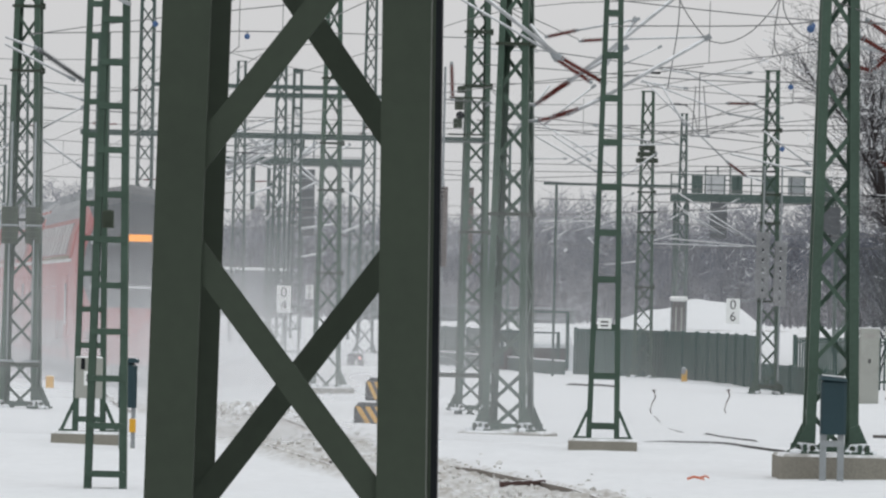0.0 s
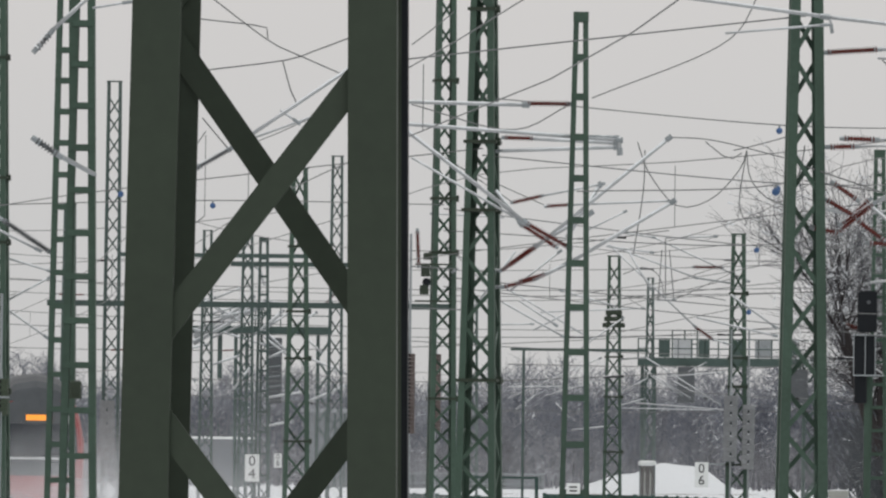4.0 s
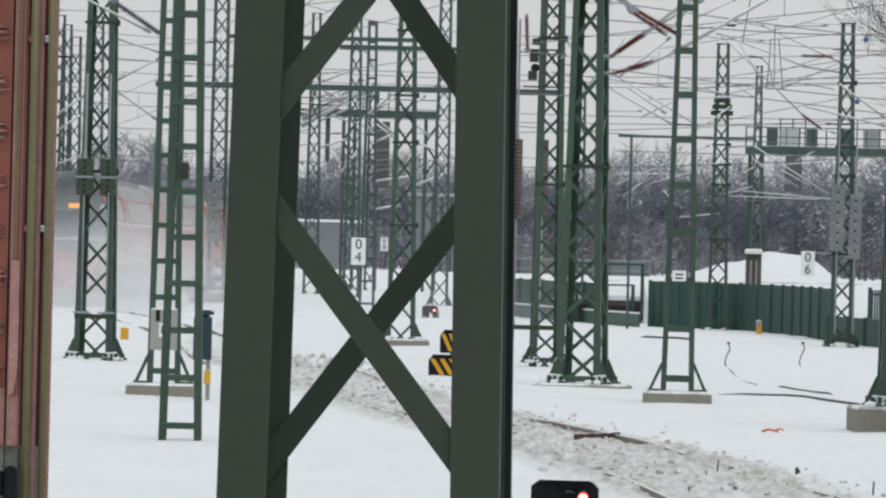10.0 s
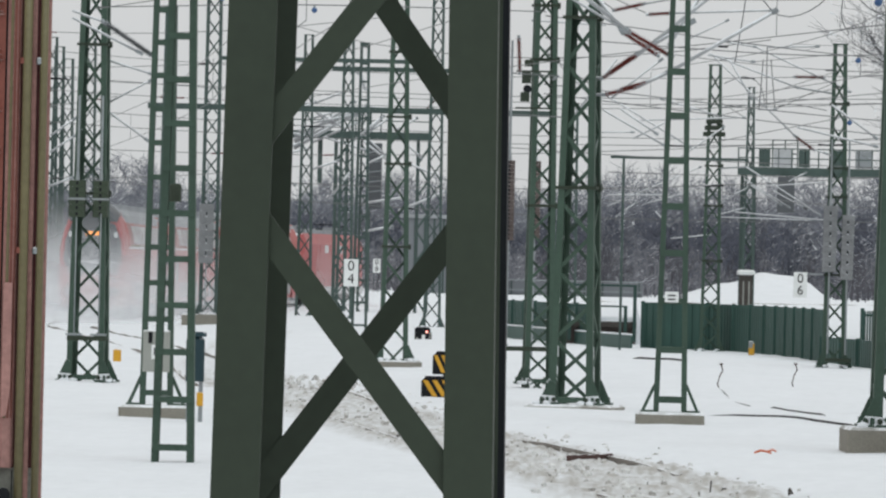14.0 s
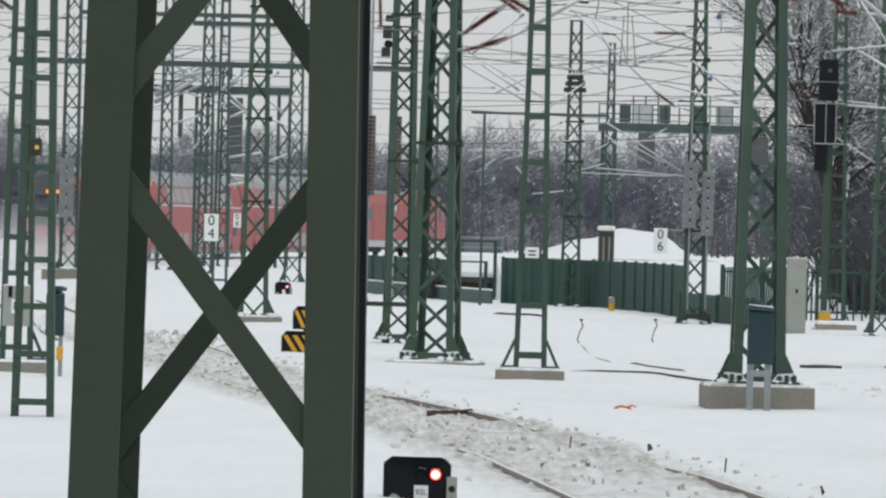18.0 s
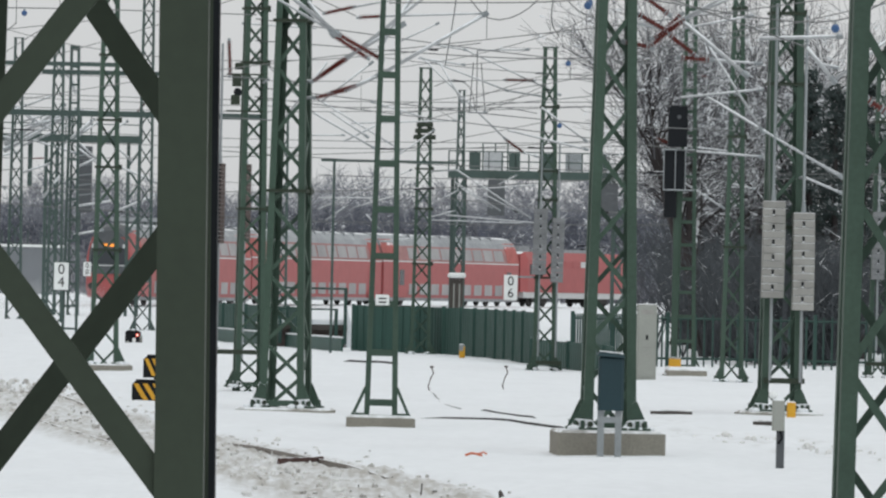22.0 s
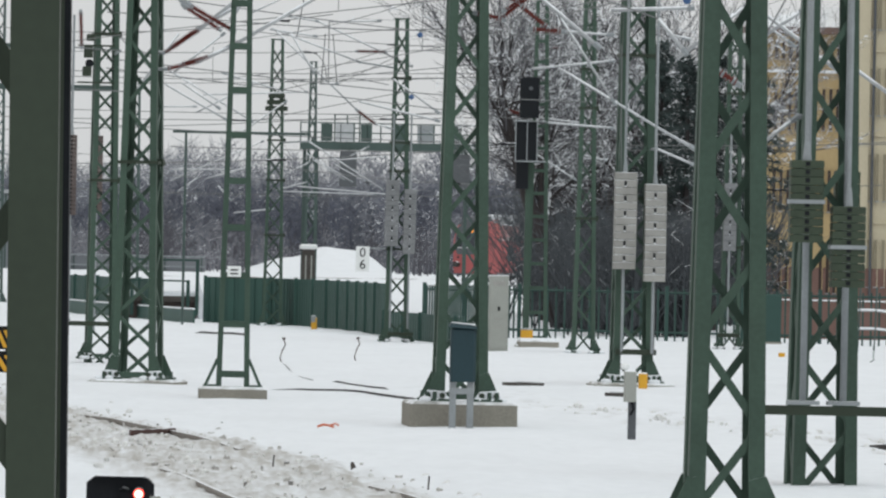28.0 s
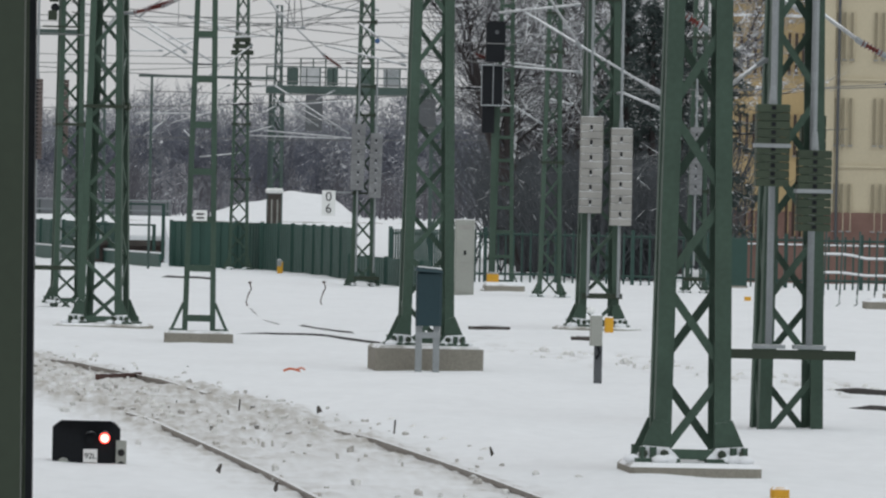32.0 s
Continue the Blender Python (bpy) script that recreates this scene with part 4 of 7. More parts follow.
wire((6.83, 103.00, 5.21), (6.87, 103.00, 3.27))
wire((7.37, 103.00, 5.22), (7.41, 103.00, 3.09))
wire((6.91, 103.00, 1.79), (6.92, 103.00, 0.48))
wire((7.41, 103.00, 1.61), (7.42, 103.00, 0.49))
cantilever([('s', (-0.35, 150.00, 6.10), (1.80, 150.00, 4.84)), ('s', (0.10, 110.00, 5.45), (-0.70, 110.00, 4.33))])
cantilever([('s', (2.19, 150.00, 6.91), (4.15, 150.00, 6.20)), ('s', (3.61, 130.00, 4.87), (5.14, 130.00, 4.53))])
cantilever([('s', (3.67, 180.00, 4.93), (5.65, 180.00, 3.70)), ('s', (0.02, 200.00, 4.02), (2.74, 200.00, 5.24))])
cantilever([('s', (0.02, 200.00, 4.35), (1.76, 200.00, 4.39)), ('s', (0.51, 140.00, 4.79), (1.66, 140.00, 5.40))])
cantilever([('s', (2.41, 150.00, 5.54), (1.15, 150.00, 5.89)), ('s', (3.96, 210.00, 4.03), (6.94, 210.00, 3.83))])
cantilever([('s', (4.25, 130.00, 5.32), (5.13, 130.00, 4.69)), ('s', (2.63, 150.00, 6.79), (3.15, 150.00, 5.93))])
cantilever([('s', (1.48, 170.00, 4.72), (2.88, 170.00, 5.75)), ('s', (0.02, 120.00, 5.07), (0.91, 120.00, 5.79))])
cantilever([('s', (2.28, 152.0, 6.95), (4.19, 152.0, 5.16)), ('i', (4.19, 152.0, 5.16), (4.59, 152.0, 4.88)), ('s', (4.59, 152.0, 4.88), (4.89, 152.0, 4.80))])
cantilever([('s', (6.10, 250.0, 5.26), (7.21, 250.0, 4.68)), ('d', (7.21, 250.0, 4.68), (7.40, 250.0, 4.58)), ('s', (4.19, 250.0, 4.84), (5.17, 250.0, 5.35)), ('s', (4.21, 250.0, 4.24), (7.55, 250.0, 4.20))])
cantilever([('s', (-0.11, 130.0, 5.12), (1.08, 130.0, 4.46)), ('s', (0.21, 130.0, 5.15), (0.93, 130.0, 4.68))])
cantilever([('s', (0.80, 170.0, 5.87), (3.40, 170.0, 6.00)), ('s', (-0.28, 170.0, 5.55), (0.62, 170.0, 5.57))])
cantilever([('s', (0.25, 200.0, 3.70), (0.86, 200.0, 4.15)), ('s', (1.43, 200.0, 3.90), (1.84, 200.0, 3.47)), ('s', (5.32, 200.0, 4.86), (5.84, 200.0, 5.14))])
wire((3.69, 150.0, 5.76), (3.95, 150.0, 5.83), (4.35, 150.0, 5.79), (4.81, 150.0, 5.71))
wire((2.53, 150.0, 6.26), (2.95, 150.0, 6.42), (3.28, 150.0, 6.29), (3.40, 150.0, 6.02), (3.43, 150.0, 5.76))
cantilever([('t', (5.67, 76.0, 4.20), (6.47, 76.0, 4.83)), ('t', (5.45, 76.0, 4.64), (5.77, 76.0, 4.26)), ('s', (5.55, 76.0, 4.47), (5.79, 76.0, 4.42))])
cantilever([('t', (5.80, 66.0, 4.33), (6.26, 66.0, 4.00)), ('t', (5.79, 66.0, 4.15), (6.17, 66.0, 4.41)), ('s', (5.79, 66.0, 4.24), (6.06, 66.0, 4.05)), ('t', (6.20, 66.0, 4.00), (6.48, 66.0, 3.84))])
# struts and a bent pipe at the far bridge
cantilever([('t', (-15.05, 324.5, 8.15), (-12.25, 324.5, 9.92)), ('t', (-15.04, 324.4, 7.77), (-12.05, 324.4, 9.58)), ('s', (-14.36, 324.3, 9.82), (-12.57, 324.3, 8.70)), ('s', (-11.67, 324.4, 8.45), (-10.75, 324.4, 9.42)), ('s', (-11.67, 324.4, 8.45), (-10.64, 324.4, 7.53)), ('s', (-10.64, 324.3, 7.53), (-11.54, 324.3, 7.1))])
single("bent_pipe", Solid().path([(0, 0, 0), (0.7, 0, 0.07), (1.15, 0, -0.22), (1.37, 0, -0.91)], 0.07, 6), TUBE, Matrix.Translation((-12.17, 300, 10.86)), "bent pale pipe at the top of a far mast", "pipe")
single("hanging_post", Solid().box(-0.11, 0.11, -0.1, 0.1, 6.2, 8.5), PALEGREEN, pose(-14.02, 330, 0), "short grey-green post hanging from the far bridge", "post")
# snowy struts of the far bridge
rng = random.Random(8)
cantilever([("s", (xa, 324.0 + 0.02 * k, za), (xa + rng.uniform(0.9, 2.2), 324.0 + 0.02 * k, za + rng.choice((-1, 1)) * rng.uniform(0.3, 1.2))) for k, (xa, za) in enumerate([(rng.uniform(-17.0, -9.5), rng.uniform(6.3, 10.4)) for _ in range(19)])])
# long wires of the far tracks
rng = random.Random(5)
for x1, z1, x2, z2, y1, y2 in ((-22, 7.1, 16, 6.2, 240, 210), (-20, 6.4, 15, 7.4, 260, 230), (-24, 8.3, 18, 8.9, 270, 240), (-24, 9.2, 12, 8.0, 280, 260), (-20, 5.2, 20, 6.6, 250, 190), (-26, 10.2, 16, 9.6, 290, 250), (-10, 4.4, 12, 5.0, 190, 160), (-26, 11.5, 14, 10.4, 300, 260), (-20, 7.8, 20, 7.2, 210, 200), (-4, 5.2, 22, 6.3, 170, 140), (0, 4.4, 20, 5.0, 160, 150), (-34, 13, -8, 5.6, 300, 240), (-33, 6.2, -10, 11.6, 280, 230), (-30, 8.2, -16, 4.9, 260, 220), (-34, 10.2, -12, 9.0, 270, 240), (-12, 10.8, 4, 5.8, 240, 170), (2, 9.2, 13, 4.6, 220, 200), (3, 5.0, 16, 9.4, 230, 190)):
    if rng.random() < 0.72:
        z2 = 1.9 + (z1 - 1.9) * y2 / y1 + rng.uniform(-0.35, 0.35)
    line = wire((x1, y1, z1), (x2, y2, z2))
    for _ in range(2):
        u = rng.uniform(0.05, 0.95)
        c = Vector((x2 - x1, y2 - y1, z2 - z1))
        o, e = c * u - Vector((0, 0, 0.048 * c.length * u * (1 - u))), c.normalized() * rng.uniform(0.25, 0.5)
        part("wire_insulator", Solid().tube(o - e, o + e, 0.032, n=6), rng.choice((INSUL, DARK, DARK)), line)
for way, z, off in ((TRACK_NEAR, 5.6, 0.0), (TRACK_CROSS, 5.5, 0.1), (TRACK_RIGHT, 5.6, 0.0), (TRAIN_WAY, 5.6, 0.0)):
    pts = [p for p in way if p[1] > 50][::12]
    low = [(p[0] + off, p[1], z) for p in pts]
    if len(low) > 2:
        wire(*low)
        carrier = wire(*[(p[0] + off, p[1], z + 1.25 - 0.5 * math.sin(math.pi * (i % 5) / 5)) for i, p in enumerate(pts)])
        o = Vector(low[0]) + Vector((0, 0, 1.25))
        for i in range(0, len(pts), 2):
            foot = Vector(low[i]) - o
            part("dropper", Solid().tube(foot, foot + Vector((0, 0.05, 1.2 - 0.5 * math.sin(math.pi * (i % 5) / 5))), 0.008, n=4), WIRE, carrier)
# blue marker balls
for x, y, z in ((-4.82, 110, 6.14), (-6.03, 105, 6.11), (3.89, 98, 6.85), (3.87, 98, 6.01), (4.74, 130, 6.17), (3.14, 80, 5.22), (5.69, 75, 4.82), (4.20, 115, 5.68), (4.43, 125, 4.86)):
    ball = thing("marker_ball", pose(x, y, z), "small blue plastic ball on an overhead wire", "marker ball", "blue marker balls")
    part("ball", Solid().ball((0, 0, 0), 0.048, n=10, m=7), BLUEBALL, ball, smooth=True)
    part("clip", Solid().tube((0, 0, -0.01), (0, 0, 0.09), 0.014), ZINC, ball)
    held = sorted((abs(m[0] - x) + abs(m[1] - y), m) for m in MASTS if m[2] > z + 0.5 and m[1] > 20 and abs(m[0] - x) < 9)
    wire((held[0][1][0], held[0][1][1], z + 0.45), (x, y, z + 0.085), (held[1][1][0], held[1][1][1], z + 0.35))

# ---- weights, signals, boxes and signs ----
def weight_stack(x, y, ztop, zbot, w, n, mat, label, rod_up=2.5, rod_down=1.0, strap=False, yaw=0.0):
    stack = thing("tension_weight", pose(x, y, zbot, 0, 0, yaw), label, "tension weight", "tensioning weights of the overhead line")
    h = (ztop - zbot) / n
    pale = mat in (WEIGHT, GREYWEIGHT)
    for k in range(n):
        part("weight_block", Solid().bevelled(-w / 2, w / 2, -w * 0.4, w * 0.4, k * h + 0.0015, (k + 1) * h - (0.005 if pale else 0.0025), 0.008), mat, stack, at=Matrix.Translation((0.014 * math.sin(k * 12.7 + x), 0, 0)) if pale else None)
        if pale and k % 2 == 0:
            continue
        part("slot", Solid().box(-0.019, 0.019, -w * 0.4 - 0.003, -w * 0.4 + 0.01, (k + (0.15 if pale else 0.3)) * h, (k + 0.8) * h), DARK, stack)
        if pale:
            part("slot_snow", Solid().box(-0.013, 0.013, -w * 0.4 - 0.006, -w * 0.4 + 0.01, (k + 0.02) * h, (k + 0.17) * h), SNOWLUMP, stack)
    if strap:
        part("strap", Solid().box(-w / 2 - 0.012, w / 2 + 0.012, -w * 0.4 - 0.012, w * 0.4 + 0.012, h * n * 0.47, h * n * 0.47 + 0.035), ZINC, stack)
    part("rod", Solid().tube((0, 0, n * h), (0, 0, n * h + rod_up), 0.022), ZINC, stack)
    if rod_down:
        part("rod", Solid().tube((0, 0, -rod_down), (0, 0, 0), 0.022), ZINC, stack)
    part("eye", Solid().tube((0, -0.02, n * h), (0, -0.02, n * h + 0.16), 0.04, 0.025), ZINC, stack)
    return stack


weight_stack(5.06, 153.6, 3.65, 2.15, 0.31, 13, GREYWEIGHT, "stack of pale concrete tension weights on a rod", 1.5, 1.85)
weight_stack(5.46, 153.6, 3.45, 1.98, 0.28, 13, GREYWEIGHT, "stack of pale concrete tension weights on a rod", 1.7, 1.7)
weight_stack(6.93, 103.0, 3.27, 1.79, 0.335, 13, WEIGHT, "tall stack of pale concrete tension weights", 3.0, 1.25)
weight_stack(7.39, 103.0, 3.10, 1.61, 0.325, 13, WEIGHT, "tall stack of pale concrete tension weights", 3.0, 1.1)
weight_stack(5.48, 58.2, 2.81, 2.10, 0.285, 10, DARKWEIGHT, "dark green strapped tension weights beside a steel tube", 1.6, 0, True)
weight_stack(5.84, 58.15, 2.42, 1.72, 0.29, 10, DARKWEIGHT, "dark green strapped tension weights beside a steel tube", 1.6, 0, True)
weight_stack(5.95, 59.4, 2.74, 2.3, 0.22, 4, DARKWEIGHT, "dark green tension weights behind the mast", 1.2, 0)
weight_stack(12.60, 152.0, 3.72, 2.2, 0.28, 13, GREYWEIGHT, "small stack of grey tension weights", 1.5, 1.6)
weight_stack(-9.33, 119.3, 3.41, 2.76, 0.29, 6, DARKWEIGHT, "dark green tension weights with a white strap", 1.5, 0, True)
weight_stack(-8.92, 119.3, 3.41, 2.76, 0.26, 6, DARKWEIGHT, "dark green tension weights with a white strap", 1.5, 0, True)
weight_stack(-1.80, 124.4, 4.02, 2.55, 0.2, 20, BROWNBRICK, "tall stack of dark brown tension weights behind a mast", 2.2, 2.2)
weight_stack(-1.33, 124.6, 4.02, 2.6, 0.21, 20, BROWNBRICK, "tall stack of dark brown tension weights behind a mast", 2.2, 2.2)
weight_stack(-14.1, 239.0, 4.2, 2.1, 0.5, 9, GREYWEIGHT, "grey tension weights hanging on a far mast", 1.5, 1.5)


def guide_frame(x, y, z, x0, x1, tubes, ztop, label, r=0.03, beam=OLIVE):
    """Guide tubes of the weights, and the level beam that holds them."""
    g = thing("weight_guide", pose(x, y, z), label, "weight guide", "guides of the tensioning weights")
    part("beam", Solid().box(x0, x1, -0.06, 0.06, -0.04, 0.04), beam, g, "dark green level beam")
    for t in tubes:
        part("guide_tube", Solid().tube((t, 0, 0.05), (t, 0, ztop), r, n=10), ZINC, g, "galvanised guide tube", smooth=True)
        part("socket", Solid().box(t - 0.14, t + 0.14, -0.07, 0.07, 0.05, 0.085), ZINC, g)
    return g


guide_frame(5.73, 58.45, 0.65, -0.57, 0.53, (-0.22, 0.13), 6.5, "steel guide tubes on a beam across a mast", 0.031)
guide_frame(7.15, 103.2, 0.53, -0.3, 0.32, (), 1.0, "short green beam holding weight rods")
guide_frame(5.25, 153.5, 0.16, -0.24, 0.34, (), 1.0, "short green beam holding weight rods")
guide_frame(12.62, 152.0, 0.3, -0.25, 0.25, (), 1.0, "short green beam holding weight rods")
guide_frame(-9.1, 119.2, 0.63, -0.35, 0.35, (-0.23, 0.2), 2.2, "guide tubes on a footplate beam", 0.012)
guide_frame(-1.75, 119.5, 0.62, -0.2, 0.75, (-0.08,), 7.0, "thin guide tube beside a mast", 0.02)

# pulley gear on a mast
gear = thing("pulley_gear", pose(-1.45, 119.6, 5.2), "black pulley wheels of a wire tensioner", "pulley")
for dx, r in ((0, 0.075), (0.02, 0.05)):
    part("pulley_wheel", Solid().tube((dx, -0.04, dx * 12), (dx, 0.04, dx * 12), r, n=14), DARK, gear)
for z0, z1, x0 in ((-0.22, -0.05, -0.12), (0.1, 0.32, -0.1), (0.4, 0.52, -0.06)):
    part("gear_frame", Solid().bevelled(x0, x0 + 0.16, -0.06, 0.06, z0, z1, 0.02), OLIVE, gear)
for z in (-0.35, 0.3):
    part("bracket", Solid().box(-0.2, 0.45, -0.03, 0.03, z, z + 0.03), OLIVE, gear)


def text_mesh(name, body, size, mat, parent, at):
    cu = bpy.data.curves.new(name, "FONT")
    cu.body, cu.size, cu.align_x, cu.align_y, cu.extrude = body, size, "CENTER", "CENTER", 0.002
    tmp = bpy.data.objects.new(name, cu)
    scene.collection.objects.link(tmp)
    bpy.context.view_layer.update()
    me = bpy.data.meshes.new_from_object(tmp.evaluated_get(bpy.context.evaluated_depsgraph_get()))
    bpy.data.objects.remove(tmp)
    me.materials.clear()
    me.materials.append(mat)
    ob = new(name, me)
    ob.parent, ob.matrix_basis = parent, at @ pose(0, 0, 0, 90)
    return ob


def dwarf_signal(x, y, w, h, label, yaw=0.0, fine=True):
    sg = thing("dwarf_signal", pose(x, y, -0.03, 0, 0, yaw), label, "railway signal", "dwarf shunting signals")
    c = w * 0.1
    body = part("housing", Solid().plate([(-w / 2, 0), (w / 2 - 0.02, 0), (w / 2 - 0.02, h - c), (w / 2 - c - 0.02, h), (-w / 2 + c, h), (-w / 2, h - c * 0.8)], -0.1, 0.12), DARK, sg, "black bevelled signal housing")
    part("hood", Solid().plate([(-w / 2 + c, h), (w / 2 - c - 0.02, h), (w / 2 - c - 0.04, h + 0.012), (-w / 2 + c + 0.02, h + 0.012)], -0.16, 0.1), DARK, sg)
    for dx, mat, name in ((w * 0.24, REDLAMP, "lit_red_lamp"), (w * 0.04, DARK, "unlit_lamp")):
        part(name, Solid().tube((dx, -0.125, h * 0.66), (dx, -0.1, h * 0.66), w * 0.075, n=16), mat, sg, "glowing red lens" if mat is REDLAMP else "")
        if mat is REDLAMP:
            part("filament_glow", Solid().tube((dx, -0.128, h * 0.66), (dx, -0.126, h * 0.66), w * 0.062, n=14), HOTLENS, sg, "white-hot middle of the red lens")
        part("lamp_hood", Solid().rings([[(dx + math.cos(a) * r, yy, h * 0.66 + math.sin(a) * r) for a, r in [(math.pi * k / 8, w * 0.085) for k in range(9)] + [(math.pi * k / 8, w * 0.095) for k in range(8, -1, -1)]] for yy in (-0.17, -0.1)]), DARK, sg)
    part("unlit_lamp", Solid().tube((-w * 0.34, -0.12, h * 0.1), (-w * 0.34, -0.1, h * 0.1), w * 0.085, n=14), CABINET, sg)
    plate = part("name_plate", Solid().box(-w * 0.06, w * 0.14, -0.112, -0.102, 0.02, h * 0.42), SIGNWHITE, sg, "white plate with black signs")
    if fine:
        text_mesh("letters", "92L", h * 0.17, BLACK, plate, Matrix.Translation((w * 0.04, -0.114, h * 0.27)))
        for k in range(5):
            part("bar", Solid().box(-w * 0.045 + k * w * 0.036, -w * 0.022 + k * w * 0.036, -0.116, -0.112, 0.035, h * 0.14), BLACK, plate)
    side = part("marker_strip", Solid().box(w * 0.40, w * 0.55, -0.13, -0.115, 0.0, h * 0.62), CABINET, sg, "pale strip with black dots")
    for k in (0.1, 0.36):
        part("dot", Solid().tube((w * 0.475, -0.136, h * k), (w * 0.475, -0.13, h * k), w * 0.05, n=12), BLACK, side)
    part("foot", Solid().box(-w * 0.3, w * 0.3, -0.08, 0.08, -0.25, 0.0), DARK, sg)
    return sg


dwarf_signal(-0.29, 48.1, 0.5, 0.33, "black dwarf signal with a lit red lamp in the snow")
dwarf_signal(-5.30, 198.4, 0.48, 0.36, "distant black dwarf signal showing red", fine=False)


def chevron_board(x, y, w, h, label):
    b = thing("chevron_board", pose(x, y, 0), label, "warning board", "black and yellow chevron boards")
    c = h * 0.18
    part("panel", Solid().plate([(-w / 2, 0.0), (w / 2, 0.0), (w / 2, h - c), (w / 2 - c, h), (-w / 2 + c, h), (-w / 2, h - c)], -0.03, 0.04), DARK, b, "black board with cut corners")
    for k in range(3):
        o = -w * 0.46 + k * w * 0.29
        part("stripe", Solid().plate([(o, h * 0.86), (o + w * 0.15, h * 0.86), (o + w * 0.47, h * 0.08), (o + w * 0.31, h * 0.08)][:4] if k < 2 else [(o, h * 0.86), (o + w * 0.15, h * 0.86), (w * 0.47, h * 0.2), (w * 0.47, h * 0.08), (o + w * 0.31, h * 0.08)], -0.036, -0.031), YELLOW, b, "slanting yellow stripe")
    part("hood", Solid().box(-w / 2 + c, w / 2 - c, -0.06, 0.05, h, h + 0.02), DARK, b)
    part("post", Solid().box(-0.04, 0.04, 0.04, 0.1, -0.2, h * 0.7), DARK, b)
    return b


chevron_board(-2.53, 103.8, 0.5, 0.32, "black board with yellow slanting stripes in the snow")
chevron_board(-3.0, 128.7, 0.48, 0.42, "black board with yellow slanting stripes farther off")


def number_board(x, y, z0, z1, w, lines, label, pole=0.0, arm=None):
    s = thing("number_board", pose(x, y, z0), label, "sign", "white number boards")
    h = z1 - z0
    plate = part("plate", Solid().bevelled(-w / 2, w / 2, -0.012, 0.012, 0, h, 0.008), SIGNWHITE, s, "white enamel plate")
    for k, ch in enumerate(lines):
        text_mesh("digit", ch, h * 0.52, BLACK, plate, Matrix.Translation((0, -0.016, h * (0.74 - 0.47 * k))))
    if pole:
        part("post", Solid().tube((0, 0.04, -z0), (0, 0.04, h * 0.9), pole), ZINC, s)
    if arm:
        part("bracket", Solid().box(0, arm, 0.02, 0.05, h * 0.9, h * 0.97), ZINC, s)
    return s


number_board(-8.40, 223.8, 1.43, 2.33, 0.48, ("0", "4"), "white board with black numerals 0 and 4")
number_board(-8.10, 240.0, 1.9, 2.4, 0.27, ("0", "8"), "small white board with black numerals")
number_board(4.415, 153.7, 1.56, 2.13, 0.31, ("0", "6"), "white board with black numerals 0 and 6", arm=0.69)
# small sign on the flat mast
sign = thing("mast_sign", pose(0.875, 88.85, 1.60), "small white plate with worn marks on a mast", "sign")
part("plate", Solid().bevelled(-0.09, 0.09, -0.008, 0.008, 0, 0.14, 0.005), SIGNWHITE, sign)
for k in range(2):
    part("bar", Solid().box(-0.05, 0.05, -0.012, -0.008, 0.03 + k * 0.05, 0.05 + k * 0.05), BLACK, sign)


def yellow_marker(x, y, w, h, label, capped=False):
    m = thing("marker_post", pose(x, y, -0.05), label, "marker post", "yellow cable markers")
    part("body", Solid().bevelled(-w / 2, w / 2, -w / 2, w / 2, 0, h, w * 0.15), YELLOW, m)
    if not capped:
        return m
    part("cap", Solid().bevelled(-w * 0.52, w * 0.3, -w * 0.52, w * 0.52, h * 0.62, h * 1.12, w * 0.12), ZINC, m, "grey snow-dusted cap")
    return m


yellow_marker(3.82, 175.5, 0.15, 0.36, "yellow marker post with a grey cap by the green fence", True)
slab = thing("mast_slab", pose(8.14, 148.2, 0), "low snow-covered concrete slab under the signal mast", "concrete slab")
part("body", Solid().bevelled(-0.44, 0.42, -0.62, 0.6, -0.2, 0.15, 0.03), CONCRETE, slab)
part("snow", Solid().bevelled(-0.43, 0.41, -0.58, 0.59, 0.145, 0.2, 0.03), SNOWLUMP, slab, "cushion of snow")
cable_box = thing("cable_box", pose(7.86, 147.76, 0.19), "yellow cable box on the snowy mast slab", "cable box")
part("body", Solid().bevelled(-0.13, 0.13, -0.08, 0.08, 0, 0.2, 0.02), YELLOW, cable_box)
part("lid", Solid().bevelled(-0.14, 0.14, -0.09, 0.09, 0.2, 0.225, 0.008), ZINC, cable_box, "thin frosted lid")
yellow_marker(7.16, 101.5, 0.13, 0.3, "yellow cable marker at a mast foot")
yellow_marker(4.26, 44.2, 0.12, 0.14, "bent yellow marker sticking out of the snow")
yellow_marker(-10.03, 139.7, 0.16, 0.26, "yellow marker post in the snow")
yellow_marker(12.68, 139.3, 0.13, 0.17, "small yellow marker in the snow")
yellow_marker(0.02, 98.6, 0.09, 0.13, "yellow marker at a mast foot")

# teal housing on two legs before the tall mast
bx = thing("apparatus_box", pose(3.36, 77.0, 0), "dark teal trackside box on two steel legs", "trackside box")
part("housing", Solid().bevelled(-0.13, 0.16, -0.12, 0.12, 0.5, 1.12, 0.03), BLUEGREY, bx)
part("lid", Solid().rings([[(-0.15, -0.15, 1.12), (0.17, -0.15, 1.1), (0.17, 0.14, 1.12), (-0.15, 0.14, 1.14)], [(-0.12, -0.12, 1.17), (0.15, -0.12, 1.14), (0.15, 0.12, 1.16), (-0.12, 0.12, 1.18)]]), BLUEGREY, bx, "slanting snow-dusted lid")
